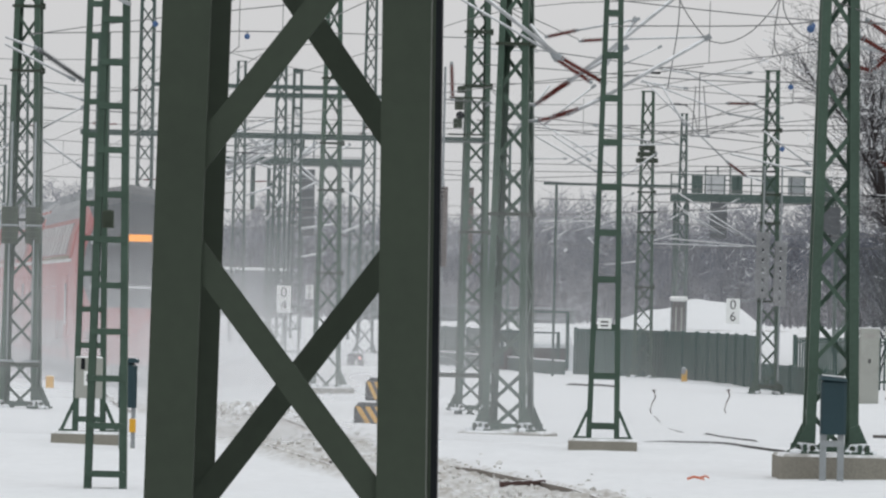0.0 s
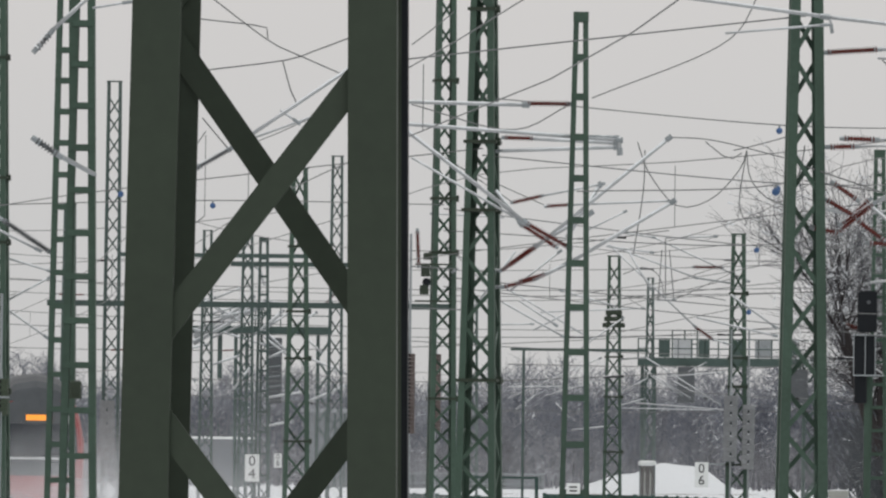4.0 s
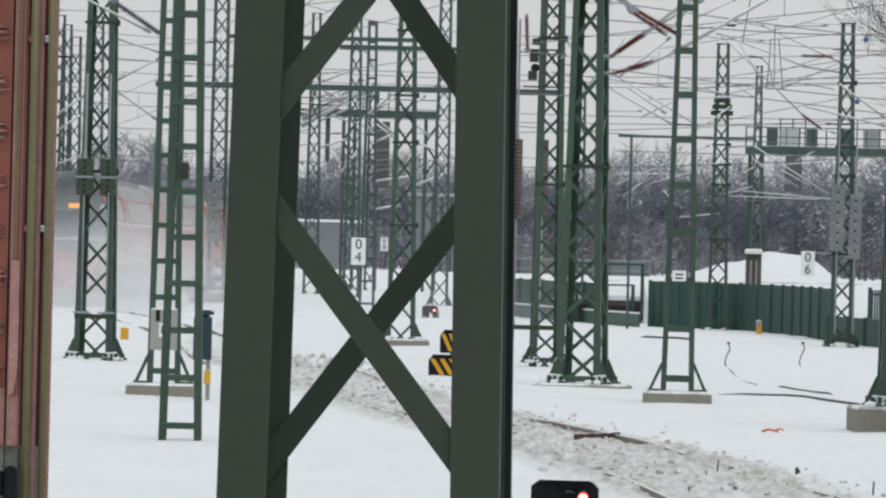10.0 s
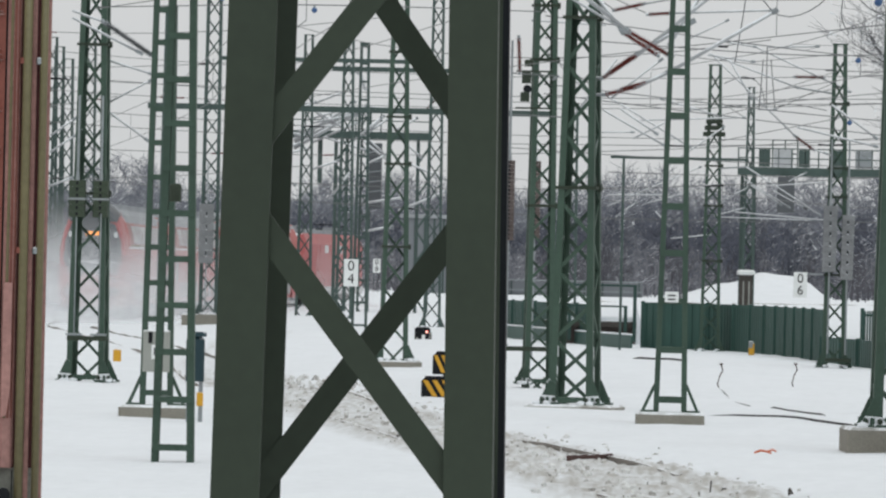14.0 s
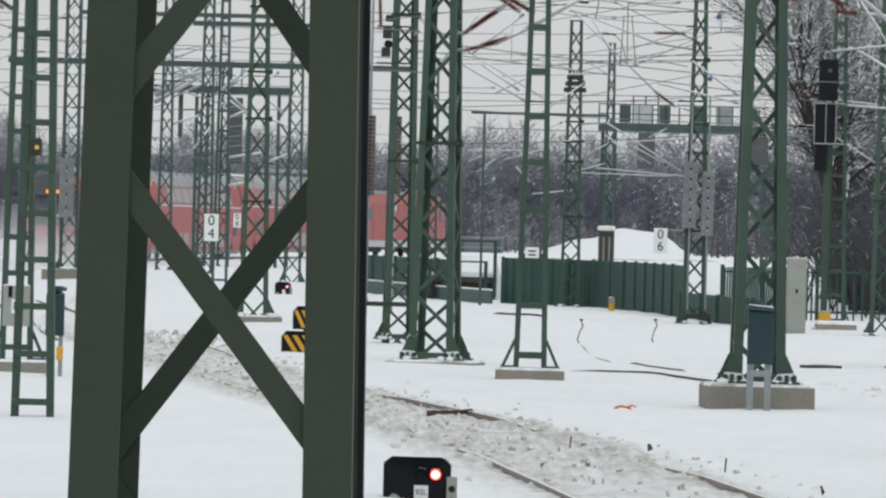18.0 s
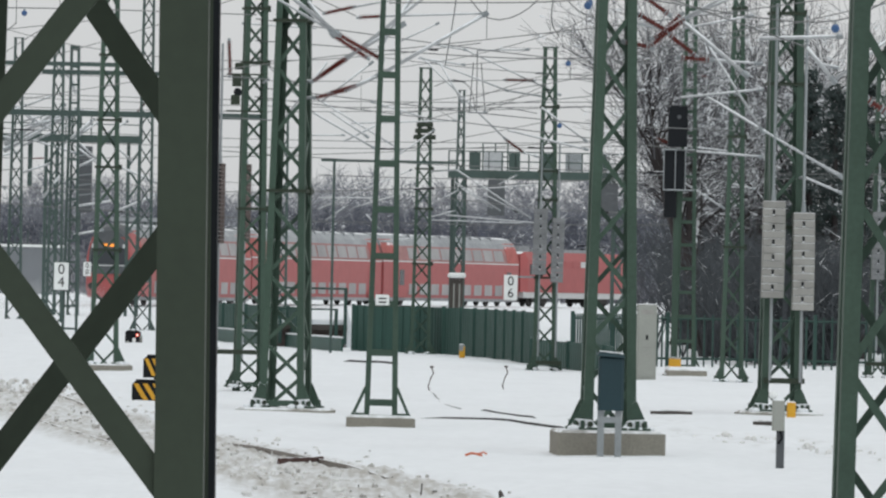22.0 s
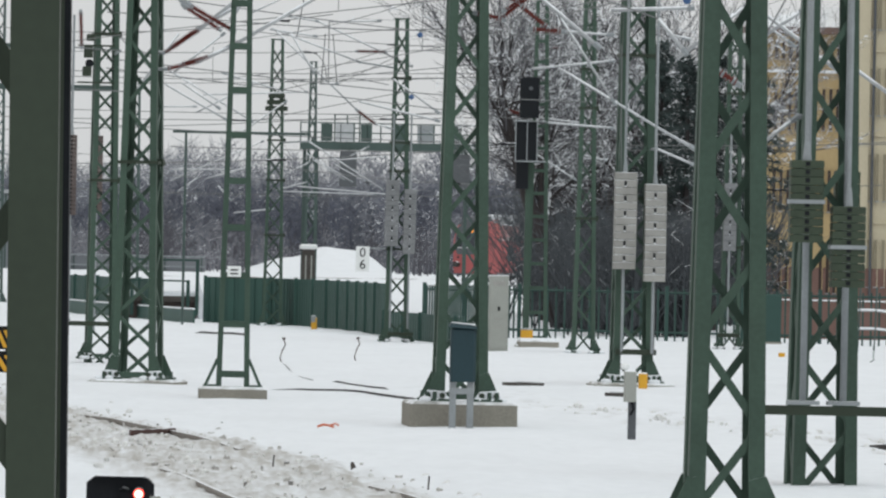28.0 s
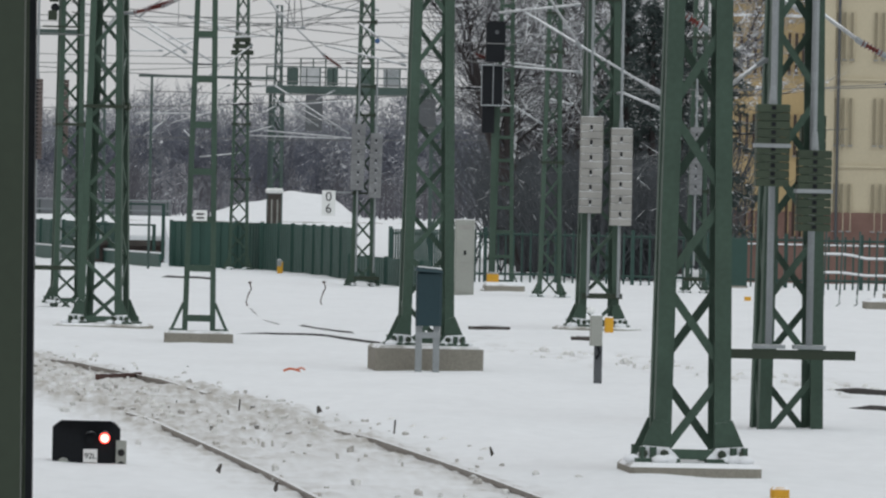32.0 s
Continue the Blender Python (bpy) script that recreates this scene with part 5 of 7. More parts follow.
for dx in (-0.13, 0.07):
    part("leg", Solid().box(dx, dx + 0.075, -0.05, 0.03, -0.15, 0.5), ZINC, bx, "galvanised channel leg")
part("cross_piece", Solid().box(-0.13, 0.145, -0.06, -0.045, 0.36, 0.43), ZINC, bx)

# low slim post box
pb = thing("junction_box", pose(5.01, 72.7, 0), "pale junction box on a short steel post", "junction box")
part("post", Solid().box(-0.035, 0.05, -0.04, 0.04, -0.15, 0.42), UNDERGREY, pb)
part("box", Solid().bevelled(-0.085, 0.045, -0.1, 0.06, 0.4, 0.74, 0.015), CABINET, pb)
part("cap", Solid().ball((-0.08, -0.02, 0.78), 0.05, 0.8), SIGNWHITE, pb, "lump of snow")
part("cable", Solid().path([(0.0, -0.08, 0.4), (0.02, -0.1, 0.32), (-0.02, -0.09, 0.26)], 0.016), DARK, pb)

# grey relay cabinet
rc = thing("relay_cabinet", pose(6.9, 141.0, 0), "tall light grey relay cabinet in the snow", "cabinet")
part("body", Solid().bevelled(-0.2, 0.2, -0.2, 0.2, -0.1, 1.57, 0.012), CABINET, rc)
part("door", Solid().box(-0.17, 0.17, -0.212, -0.2, 0.05, 1.48), CABINET, rc)
part("vent", Solid().box(-0.13, 0.13, -0.218, -0.212, 1.36, 1.45), WEIGHT, rc)
part("lock", Solid().box(-0.025, 0.025, -0.222, -0.212, 0.83, 0.92), DARK, rc)
for z in (0.66, 0.55, 0.48):
    part("bar", Solid().box(-0.1, 0.1, -0.215, -0.212, z, z + 0.014), WEIGHT, rc)

# grey box and teal post box at the left masts
gb = thing("switch_box", pose(-5.58, 84.6, 0.1), "light grey switch box on a post with a black mark", "switch box")
part("post", Solid().box(-0.03, 0.03, -0.02, 0.04, -0.25, 0.6), ZINC, gb)
part("box", Solid().bevelled(-0.17, 0.16, -0.1, 0.1, 0.5, 1.02, 0.015), CABINET, gb)
part("slot", Solid().box(-0.1, -0.05, -0.108, -0.1, 0.86, 1.0), DARK, gb)
part("label_plate", Solid().box(-0.06, 0.08, -0.106, -0.1, 0.66, 0.84), SIGNWHITE, gb)
text_mesh("numeral", "8", 0.15, BLACK, gb, Matrix.Translation((0.0, -0.109, 0.75)))
tb = thing("apparatus_post", pose(-5.0, 83.0, 0.1), "dark teal box on two short steel legs", "trackside box")
part("housing", Solid().bevelled(-0.11, 0.11, -0.1, 0.1, 0.42, 0.97, 0.04), BLUEGREY, tb)
part("lid", Solid().bevelled(-0.08, 0.13, -0.11, 0.11, 0.97, 1.03, 0.02), BLUEGREY, tb)
for dx in (-0.1, 0.05):
    part("leg", Solid().box(dx, dx + 0.05, -0.03, 0.03, -0.25, 0.43), ZINC, tb)
part("tag", Solid().bevelled(0.03, 0.11, -0.06, -0.032, 0.12, 0.29, 0.008), YELLOW, tb, "yellow tag on a leg")

# black signal housings on the flat mast
sh = thing("light_signal", pose(7.80, 148.0, 3.45), "black railway light signal housings with a guard rail on a mast", "railway signal")
part("lower_housing", Solid().bevelled(-0.24, 0.03, -0.15, 0.15, 0.0, 0.65, 0.03), DARK, sh)
part("middle_housing", Solid().bevelled(-0.26, 0.2, -0.2, 0.15, 0.62, 1.48, 0.02), DARK, sh)
part("upper_housing", Solid().bevelled(-0.18, 0.24, -0.15, 0.15, 1.55, 2.45, 0.03), DARK, sh)
for dx in (-0.27, -0.02, 0.2):
    part("guard_bar", Solid().tube((dx, -0.25, 0.6), (dx, -0.25, 1.48), 0.012), ZINC, sh)
for z in (0.6, 1.48):
    part("guard_rail", Solid().tube((-0.28, -0.25, z), (0.4, -0.25, z), 0.014), ZINC, sh)
part("lens_mark", Solid().tube((0.05, -0.16, 2.2), (0.05, -0.15, 2.2), 0.045, n=12), UNDERGREY, sh)
part("post", Solid().box(-0.02, 0.1, 0.0, 0.1, -3.5, 0.6), GREEN, sh)
# small signal lamp on the left flat mast
ml = thing("mast_lamp", pose(-5.52, 86.6, 2.84), "small lit yellow signal lamp on a mast", "railway signal")
part("housing", Solid().bevelled(-0.075, 0.075, -0.08, 0.08, -0.09, 0.14, 0.02), OLIVE, ml)
part("lens", Solid().tube((0.02, -0.095, 0.02), (0.02, -0.08, 0.02), 0.03, n=12), YELLOWLAMP, ml, "glowing yellow lens")
# Added cover, no part of the signal: blocks the glow until 17.3 s.
lamp_flap = part("lamp_flap", Solid().bevelled(-0.04, 0.04, -0.012, 0.0, -0.08, 0.0, 0.004), OLIVE, ml, "added flap that hides the lens until it lights", at=pose(0.02, -0.105, 0.062))

# things lying in the snow
single("orange_scrap", Solid().path([(-0.12, 0, 0.01), (-0.05, 0, 0.035), (0.02, 0, 0.025), (0.08, 0, 0.05), (0.12, 0, 0.03)], 0.014).path([(0.02, 0, 0.02), (0.07, 0, 0.01)], 0.012), ORANGE, pose(1.8, 74.5, 0.01), "twisted orange plastic scrap on the snow", "scrap")
for x, y, l, a in ((5.42, 102.6, 0.62, 2), (6.4, 96, 0.3, 10)):
    single("sleeper", Solid().bevelled(-l / 2, l / 2, -0.11, 0.11, -0.1, 0.06, 0.015), SLEEPER, pose(x, y, 0.0, 0, 0, a), "dark snow-dusted sleeper lying in the yard", "sleeper", "loose sleepers")
single("rail_piece", Solid().bevelled(-0.6, 0.6, -0.025, 0.025, -0.06, 0.015, 0.008), RUSTY, pose(-0.12, 71.7, 0.02, 0, 0, 68), "rusty brown piece of rail lying by the track", "rail piece")
CABLE_ENDS = ((2.1, 121.0), (3.51, 124.0))
# bent cable ends standing out of the snow
for x, y in CABLE_ENDS:
    single("cable_end", Solid().path([(0.0, 0, -0.1), (-0.06, 0, 0.06), (-0.02, 0, 0.2), (0.03, 0, 0.3), (0.0, 0, 0.4)], 0.012).ball((0.0, 0, 0.41), 0.035, 0.7, 6, 4), RUSTY, pose(x, y, 0), "bent dark cable end standing out of the snow", "cable", "cable ends")
for x, y, h in ((2.2, 56.3, 0.09), (1.0, 62, 0.07)):
    single("stalk", Solid().tube((0, 0, -0.05), (0.01, 0, h), 0.008, n=5), SLEEPER, pose(x, y, 0), "dry stalk poking through the snow", "plant", "dry stalks")
for x, y in ((0.62, 47.0), (0.96, 44.2), (1.7, 60.6), (2.75, 51.2)):
    single("dark_leaf", Solid().rings([[(-0.03, 0, 0), (0, -0.015, 0.01), (0.03, 0, 0.0), (0, 0.015, 0.01)], [(-0.015, 0, 0.06), (0, -0.008, 0.07), (0.02, 0, 0.055), (0, 0.008, 0.07)]]), SLEEPER, pose(x, y, 0.0, 10, 20, x * 90), "dark crumpled leaf on the snow", "leaf", "leaves on the snow")


def lumps(name, mat, count, sizes, spread, shift, seed, label, way=TRACK_NEAR, low=-0.015):
    """Uneven lumps of snow or dirt strewn along a way."""
    r, s = random.Random(seed), Solid()
    pts = [p for p in way if 40 < p[1] < 125]
    chance = [0.15 + trodden(p[1]) for p in pts]
    for k, p in enumerate(r.choices(pts, chance, k=count)):
        off = r.gauss(shift, spread)
        x, y, a = p[0] + off, p[1] + r.uniform(-0.7, 0.7), r.choice(sizes) * (0.75 + p[1] / 220)
        tall, lean = r.uniform(0.45, 0.85), r.uniform(-0.3, 0.3)
        rows = []
        for z, w in ((-0.04, 1.0), (0.25 * a, 0.95), (a * tall, 0.45)):
            rows.append([(x + lean * z + a * w * math.cos(q) * r.uniform(0.65, 1.35), y + a * w * math.sin(q) * r.uniform(0.7, 1.3), low + z * r.uniform(0.8, 1.15)) for q in (0.3, 1.3, 2.3, 3.4, 4.4, 5.4)])
        s.rings(rows)
    return single(name, s, mat, pose(0, 0, 0), label, "snow", kind="stuff")


lumps("snow_clods", CLOD, 230, (0.01, 0.014, 0.02, 0.032), 0.5, -0.2, 11, "lumps of dirty snow strewn along the near track")
lumps("rail_berm", CLOD, 150, (0.011, 0.016, 0.024, 0.036), 0.16, 0.98, 15, "ridge of dirty snow clods thrown up along the rail")
lumps("trodden_snow", LUMP, 300, (0.013, 0.018, 0.026, 0.04), 0.8, 0.3, 12, "soft lumps of trodden snow along the near track")
lumps("footprint_snow", LUMP, 150, (0.014, 0.02, 0.03, 0.04), 0.34, 0.0, 14, "broken crust of trodden snow beside the masts", TRACK_FOOT, 0.0)
lumps("ballast_stones", STONE, 80, (0.006, 0.009, 0.013, 0.02), 0.8, 0.3, 13, "dark ballast stones and dirt lying on the snow")

# ---- fences and platform ----
def panel_fence(pts, h0, h1, label, step=0.16, rail=True):
    """Upright folded sheet panels between posts."""
    f = thing("panel_fence", pose(*pts[0], 0), label, "fence", "green sheet fences")
    line = spline(pts, step)
    o = line[0]
    for i in range(len(line) - 1):
        a, b = Vector(line[i] - o), Vector(line[i + 1] - o)
        n = Vector((-(b - a).y, (b - a).x)).normalized() * 0.022
        if i % 2:
            a, b = a + n, b + n
        gap = (b - a) * -0.06
        part("panel", Solid().hexa([(*(a + gap), h0), (*(b - gap), h0), (*(b - gap + n), h0), (*(a + gap + n), h0), (*(a + gap), h1), (*(b - gap), h1), (*(b - gap + n), h1), (*(a + gap + n), h1)]), FENCE, f)
    for i in range(0, len(line), 15):
        p = line[i] - o
        part("post", Solid().box(p[0] - 0.05, p[0] + 0.05, p[1] - 0.07, p[1] + 0.05, h0 - 0.1, h1 + 0.03), FENCE, f)
    return f


panel_fence([(1.05, 186.6), (1.5, 186), (2.5, 185.4), (3.3, 183.6), (4.33, 176.7), (5.25, 163.8)], -0.1, 1.26, "dark green folded-sheet fence with snow on its rim")
panel_fence([(5.25, 163.8), (5.77, 159.3), (6.15, 154.8), (6.6, 150.5)], -0.1, 0.6, "low dark green sheet fence beside a mast", 0.2)
panel_fence([(-3.6, 215.4), (-2.9, 210), (-1.77, 201.2), (-0.25, 191.0)], 0.4, 1.15, "dark green folded-sheet fence on a low wall", 0.2)
lw = thing("low_wall", pose(0, 0, 0), "low dark green sheet wall with a snowy rim", "wall", kind="structure")
low_line = spline([(-3.7, 215), (-2.9, 209.6), (-1.77, 200.8), (-0.25, 190.5), (0.75, 184.4)], 1.2)
for p, q in zip(low_line, low_line[1:]):
    part("panel", Solid().bar((p[0], p[1], 0.13), (q[0], q[1], 0.13), 0.46, 0.05, (1, 0, 0)), FENCE, lw)
part("snow_rim", Solid().path([(p[0], p[1], 0.375) for p in low_line], 0.028, 5), SNOWLUMP, lw, "thin rim of snow")


def bar_fence(pts, h, label, step=0.21):
    f = thing("bar_fence", pose(*pts[0], 0), label, "fence", "green bar fences")
    line = spline(pts, step)
    o = line[0]
    for i, p in enumerate(line):
        q = p - o
        w = 0.045 if i % 9 == 0 else 0.022
        part("post" if i % 9 == 0 else "bar", Solid().box(q[0] - w, q[0] + w, q[1] - w, q[1] + w, -0.1, h + (0.06 if i % 9 == 0 else 0)), BARS, f)
    for z in (0.2, h - 0.1):
        a, b = line[0] - o, line[-1] - o
        run = [(*(p - o), z) for p in line[::6]] + [(*b, z)]
        part("rail", Solid().path(run, 0.03, 4), BARS, f)
    return f


bar_fence([(6.0, 158), (8.5, 165), (12, 165), (16.5, 164), (22, 166)], 1.27, "dark green steel bar fence before trees")
# bent pipe railing before the building
pr = thing("pipe_railing", pose(13.4, 135, 0), "bent pale pipe railing with snow on its bars", "railing")
for z, drop in ((1.03, 0.08), (0.66, 0.05)):
    bar = part("pipe", Solid().path([(0.05, 0, z), (0.75, 0, z), (0.95, 0, z - 0.02), (1.25, 0, z - drop), (2.6, 0, z - drop)], 0.018, 6), TUBE, pr)
    part("snow", Solid().path([(0.05, 0, z + 0.022), (0.75, 0, z + 0.024), (0.95, 0, z + 0.003), (1.25, 0, z - drop + 0.022), (2.6, 0, z - drop + 0.022)], 0.016, 5), SNOWLUMP, bar)
for x in (0.42, 0.75, 1.1, 1.45, 1.8, 2.15, 2.5):
    part("post", Solid().path([(x - 0.25, -0.9, -0.03), (x - 0.05, -0.25, 0.06), (x - 0.02, 0, 0.24), (x, 0, 0.6), (x + 0.02, 0, 1.5)], 0.02, 6), PALEGREEN, pr)
block = thing("concrete_block", pose(14.75, 131.5, 0), "snow-capped concrete block in the yard", "concrete block")
part("body", Solid().bevelled(-0.5, 0.9, -0.4, 0.4, -0.2, 0.18, 0.03), CONCRETE, block)
part("snow", Solid().bevelled(-0.42, 0.86, -0.3, 0.4, 0.17, 0.22, 0.025), SNOWLUMP, block, "thin cap of snow")
base_wall = thing("wall_base", pose(16.6, 177, 0), "dark red-brown brick base wall behind the bar fence", "wall", kind="structure")
part("wall", Solid().bevelled(-0.8, 9, 0, 0.3, -0.2, 1.0, 0.02), BRICKRED, base_wall)
part("snow", Solid().bevelled(-0.82, 9, -0.03, 0.33, 0.985, 1.02, 0.015), SNOWLUMP, base_wall, "thin line of snow on the rim")
tealb = thing("service_cabinet", pose(14.55, 162.2, 0), "dark teal service cabinet beside the fence", "cabinet")
part("body", Solid().bevelled(-0.25, 0.17, -0.2, 0.2, -0.1, 1.2, 0.02), BARS, tealb)
part("plinth", Solid().box(-0.27, 0.19, -0.22, 0.22, -0.15, 0.06), CONCRETE, tealb)

pf = thing("platform", pose(0.2, 194, 0), "snow-covered platform end with a dark edge and railings", "platform", kind="structure")
part("slab", Solid().box(-1.9, 0.72, 0, 55, 0.5, 0.66), SLEEPER, pf)
part("wall", Solid().box(-1.8, 0.66, 0.3, 54, -0.1, 0.5), BROWNBRICK, pf)
part("snow", Solid().bevelled(-1.86, 0.7, 0.06, 54.9, 0.66, 0.8, 0.06), SNOWLUMP, pf, "thick cushion of snow")
part("snow_drift", Solid().rings([[(0.7, 0.2, -0.1), (1.05, 0.2, -0.1), (0.72, 0.2, 1.1)], [(0.7, 6, -0.1), (1.1, 6, -0.1), (0.72, 6, 1.15)]]), SNOWLUMP, pf, "snow drifted against the end")
for x, z in ((-1.2, 1.12), (-0.35, 1.12), (0.4, 1.12), (0.66, 1.72)):
    part("post", Solid().box(x - 0.05, x + 0.05, -0.12, -0.02, 0.1, z), BARS, pf)
part("handrail", Solid().box(-1.3, 0.45, -0.1, -0.05, 1.07, 1.12), BARS, pf)
part("handrail", Solid().box(-1.6, 0.7, -0.1, -0.05, 1.66, 1.72), BARS, pf)
hut = thing("relay_hut", pose(4.25, 205, 0.0), "slim dark switch hut with a snow-capped top", "hut")
part("body", Solid().bevelled(-0.2, 0.2, -0.2, 0.2, -0.1, 2.1, 0.02), SLEEPER, hut)
part("snow_cap", Solid().bevelled(-0.27, 0.27, -0.27, 0.27, 2.1, 2.24, 0.05), SIGNWHITE, hut)
for dx in (-0.1, 0.07):
    part("light_strip", Solid().box(dx, dx + 0.04, -0.215, -0.2, 0.7, 1.9), CABINET, hut)


# ---- signal bridges ----
def walkway(x0, x1, y, z, label, posts, deep=1.3, rail=1.0, screen=True):
    g = thing("signal_bridge", pose(x0, y, 0), label, "signal bridge", "signal bridges")
    L = x1 - x0
    part("girder", Solid().box(0, L, -deep / 2, -deep / 2 + 0.12, z - 0.35, z).box(0, L, deep / 2 - 0.12, deep / 2, z - 0.35, z), PALEGREEN, g)
    part("deck", Solid().box(0, L, -deep / 2 + 0.12, deep / 2 - 0.12, z - 0.1, z - 0.04), PALEGREEN, g)
    n = int(L / 1.1)
    for k in range(n + 1):
        part("rail_post", Solid().box(k * L / n - 0.03, k * L / n + 0.03, -deep / 2 - 0.04, -deep / 2 + 0.02, z, z + rail), PALEGREEN, g)
    for h in (rail, rail * 0.5):
        part("handrail", Solid().box(0, L, -deep / 2 - 0.04, -deep / 2, z + h - 0.05, z + h), PALEGREEN, g)
    if screen:
        for k, (u, w, mat) in enumerate(((0.9, 0.5, PALEGREEN), (1.55, 0.85, TUBE), (2.65, 0.5, PALEGREEN), (4.05, 0.7, PALEGREEN), (5.15, 0.75, ZINC), (6.4, 0.6, PALEGREEN))):
            part("screen_panel", Solid().box(u, u + w, -deep / 2 - 0.03, -deep / 2 - 0.008, z + 0.02, z + rail - 0.06), mat, g)
        for k in range(n * 2):
            part("upright", Solid().box(k * L / n / 2 - 0.02, k * L / n / 2 + 0.02, -deep / 2 - 0.03, -deep / 2, z, z + rail - 0.03), PALEGREEN, g)
    for p in posts:
        s = Solid()
        for sx in (-0.32, 0.22):
            s.box(p + sx, p + sx + 0.15, -0.3, -0.2, -0.1, z).box(p + sx, p + sx + 0.15, 0.2, 0.3, -0.1, z)
        part("support", s, PALEGREEN, g)
        b = Solid()
        for k in range(int(z / 0.8)):
            e = 1 if k % 2 else -1
            b.bar((p - 0.27 * e, -0.26, k * 0.8), (p + 0.27 * e, -0.26, k * 0.8 + 0.8), 0.11, 0.02)
        tagged(part("lacing", b, PALEGREEN, g), kind="stuff")
    return g


walkway(5.75, 14.0, 300, 6.95, "grey-green signal bridge with a railed walkway", (0.45, 7.6), rail=0.85)
for x, z, h in ((7.9, 4.95, 1.6), (12.9, 5.0, 1.5)):
    ss = thing("hanging_signal", pose(x, 299.2, z), "dark signal screen hanging under a signal bridge", "railway signal", "hanging signals")
    part("screen", Solid().bevelled(-0.4, 0.35, -0.12, 0.12, 0, h, 0.03), UNDERGREY, ss)
    part("hanger", Solid().box(-0.05, 0.05, 0, 0.06, h, h + 0.3), PALEGREEN, ss)
cage = thing("bridge_cage", pose(7.8, 299.38, 6.93), "railed ladder cage on a signal bridge", "ladder cage")
for dx in (-0.55, 0.0, 0.55):
    part("post", Solid().box(dx - 0.03, dx + 0.03, -0.03, 0.03, 0, 1.25), PALEGREEN, cage)
for z in (0.6, 1.2):
    part("rail", Solid().box(-0.58, 0.58, -0.03, 0.03, z, z + 0.05), PALEGREEN, cage)
walkway(-17.2, -8.6, 330, 8.75, "far signal bridge with crossing snowy struts", (0.6, 4.2, 8.2), rail=1.1, screen=False)
for x, y, z, w in ((-14.2, 330, 12.2, 9.5), (-9.4, 300, 10.9, 5.8), (-9.0, 235, 7.53, 14.0)):
    single("cross_beam", Solid().box(-w / 2, w / 2, -0.1, 0.1, -0.1, 0.1), PALEGREEN, pose(x, y, z), "long grey-green cross beam between far masts", "beam", "cross beams")
for x, z, h in ((-11.35, 5.0, 3.2),):
    hs = thing("hanging_signal", pose(x, 329.25, z), "dark louvred signal screen under the far bridge", "railway signal", "hanging signals")
    part("screen", Solid().bevelled(-0.38, 0.38, -0.12, 0.12, 0, h, 0.03), UNDERGREY, hs)
    for k in range(6):
        part("frost_slat", Solid().bar((-0.36, -0.15, h * (0.1 + 0.15 * k)), (0.36, -0.15, h * (0.13 + 0.15 * k)), 0.05, 0.02), ZINC, hs)
post = thing("lamp_arm", pose(0.42, 180, 0), "thin post carrying a long level arm", "post")
part("post", Solid().box(-0.035, 0.035, -0.035, 0.035, 0, 5.1), PALEGREEN, post)
part("arm", Solid().box(-0.35, 3.25, -0.03, 0.03, 5.08, 5.15), PALEGREEN, post)

# ---- walls and buildings ----
rw = thing("retaining_wall", pose(-24.5, 525, 0.3), "far grey retaining wall with snow on its coping", "wall", kind="structure")
part("wall", Solid().box(-4, 5, 0, 0.5, -0.5, 3.75), SHEDGREY, rw)
part("coping", Solid().box(-4.1, 5.1, -0.1, 0.6, 3.75, 3.95), SIGNWHITE, rw)
for k in range(9):
    part("rail_post", Solid().box(-3.9 + k, -3.82 + k, 0.2, 0.28, 3.95, 5.0), PALEGREEN, rw)
gw = thing("retaining_wall", pose(-2.5, 540, 0.3), "far grey retaining wall with rails before it", "wall", kind="structure")
part("wall", Solid().box(-8, 5.5, 0, 0.5, -0.6, 1.2), SHEDGREY, gw)
for z in (0.45, 1.25):
    part("rail", Solid().box(-8, 5.5, -0.3, -0.2, z, z + 0.1), ZINC, gw)
for k in range(10):
    part("rail_post", Solid().box(-7.9 + 1.45 * k, -7.8 + 1.45 * k, -0.2, -0.1, -0.6, 1.3), PALEGREEN, gw)
hs2 = thing("shed", pose(-13.5, 535, 0.3), "far dark slatted shed behind the masts", "shed")
part("wall", Solid().box(-2.6, 4.2, 0, 4, -0.5, 6.0), SHEDGREY, hs2)
part("roof", Solid().box(-2.8, 4.4, -0.2, 4.2, 6.0, 6.3), ROOFGREY, hs2)
for k in range(9):
    part("slat", Solid().box(-2.4 + k * 0.75, -2.25 + k * 0.75, -0.08, 0.0, 0, 5.95), PALEGREEN, hs2)

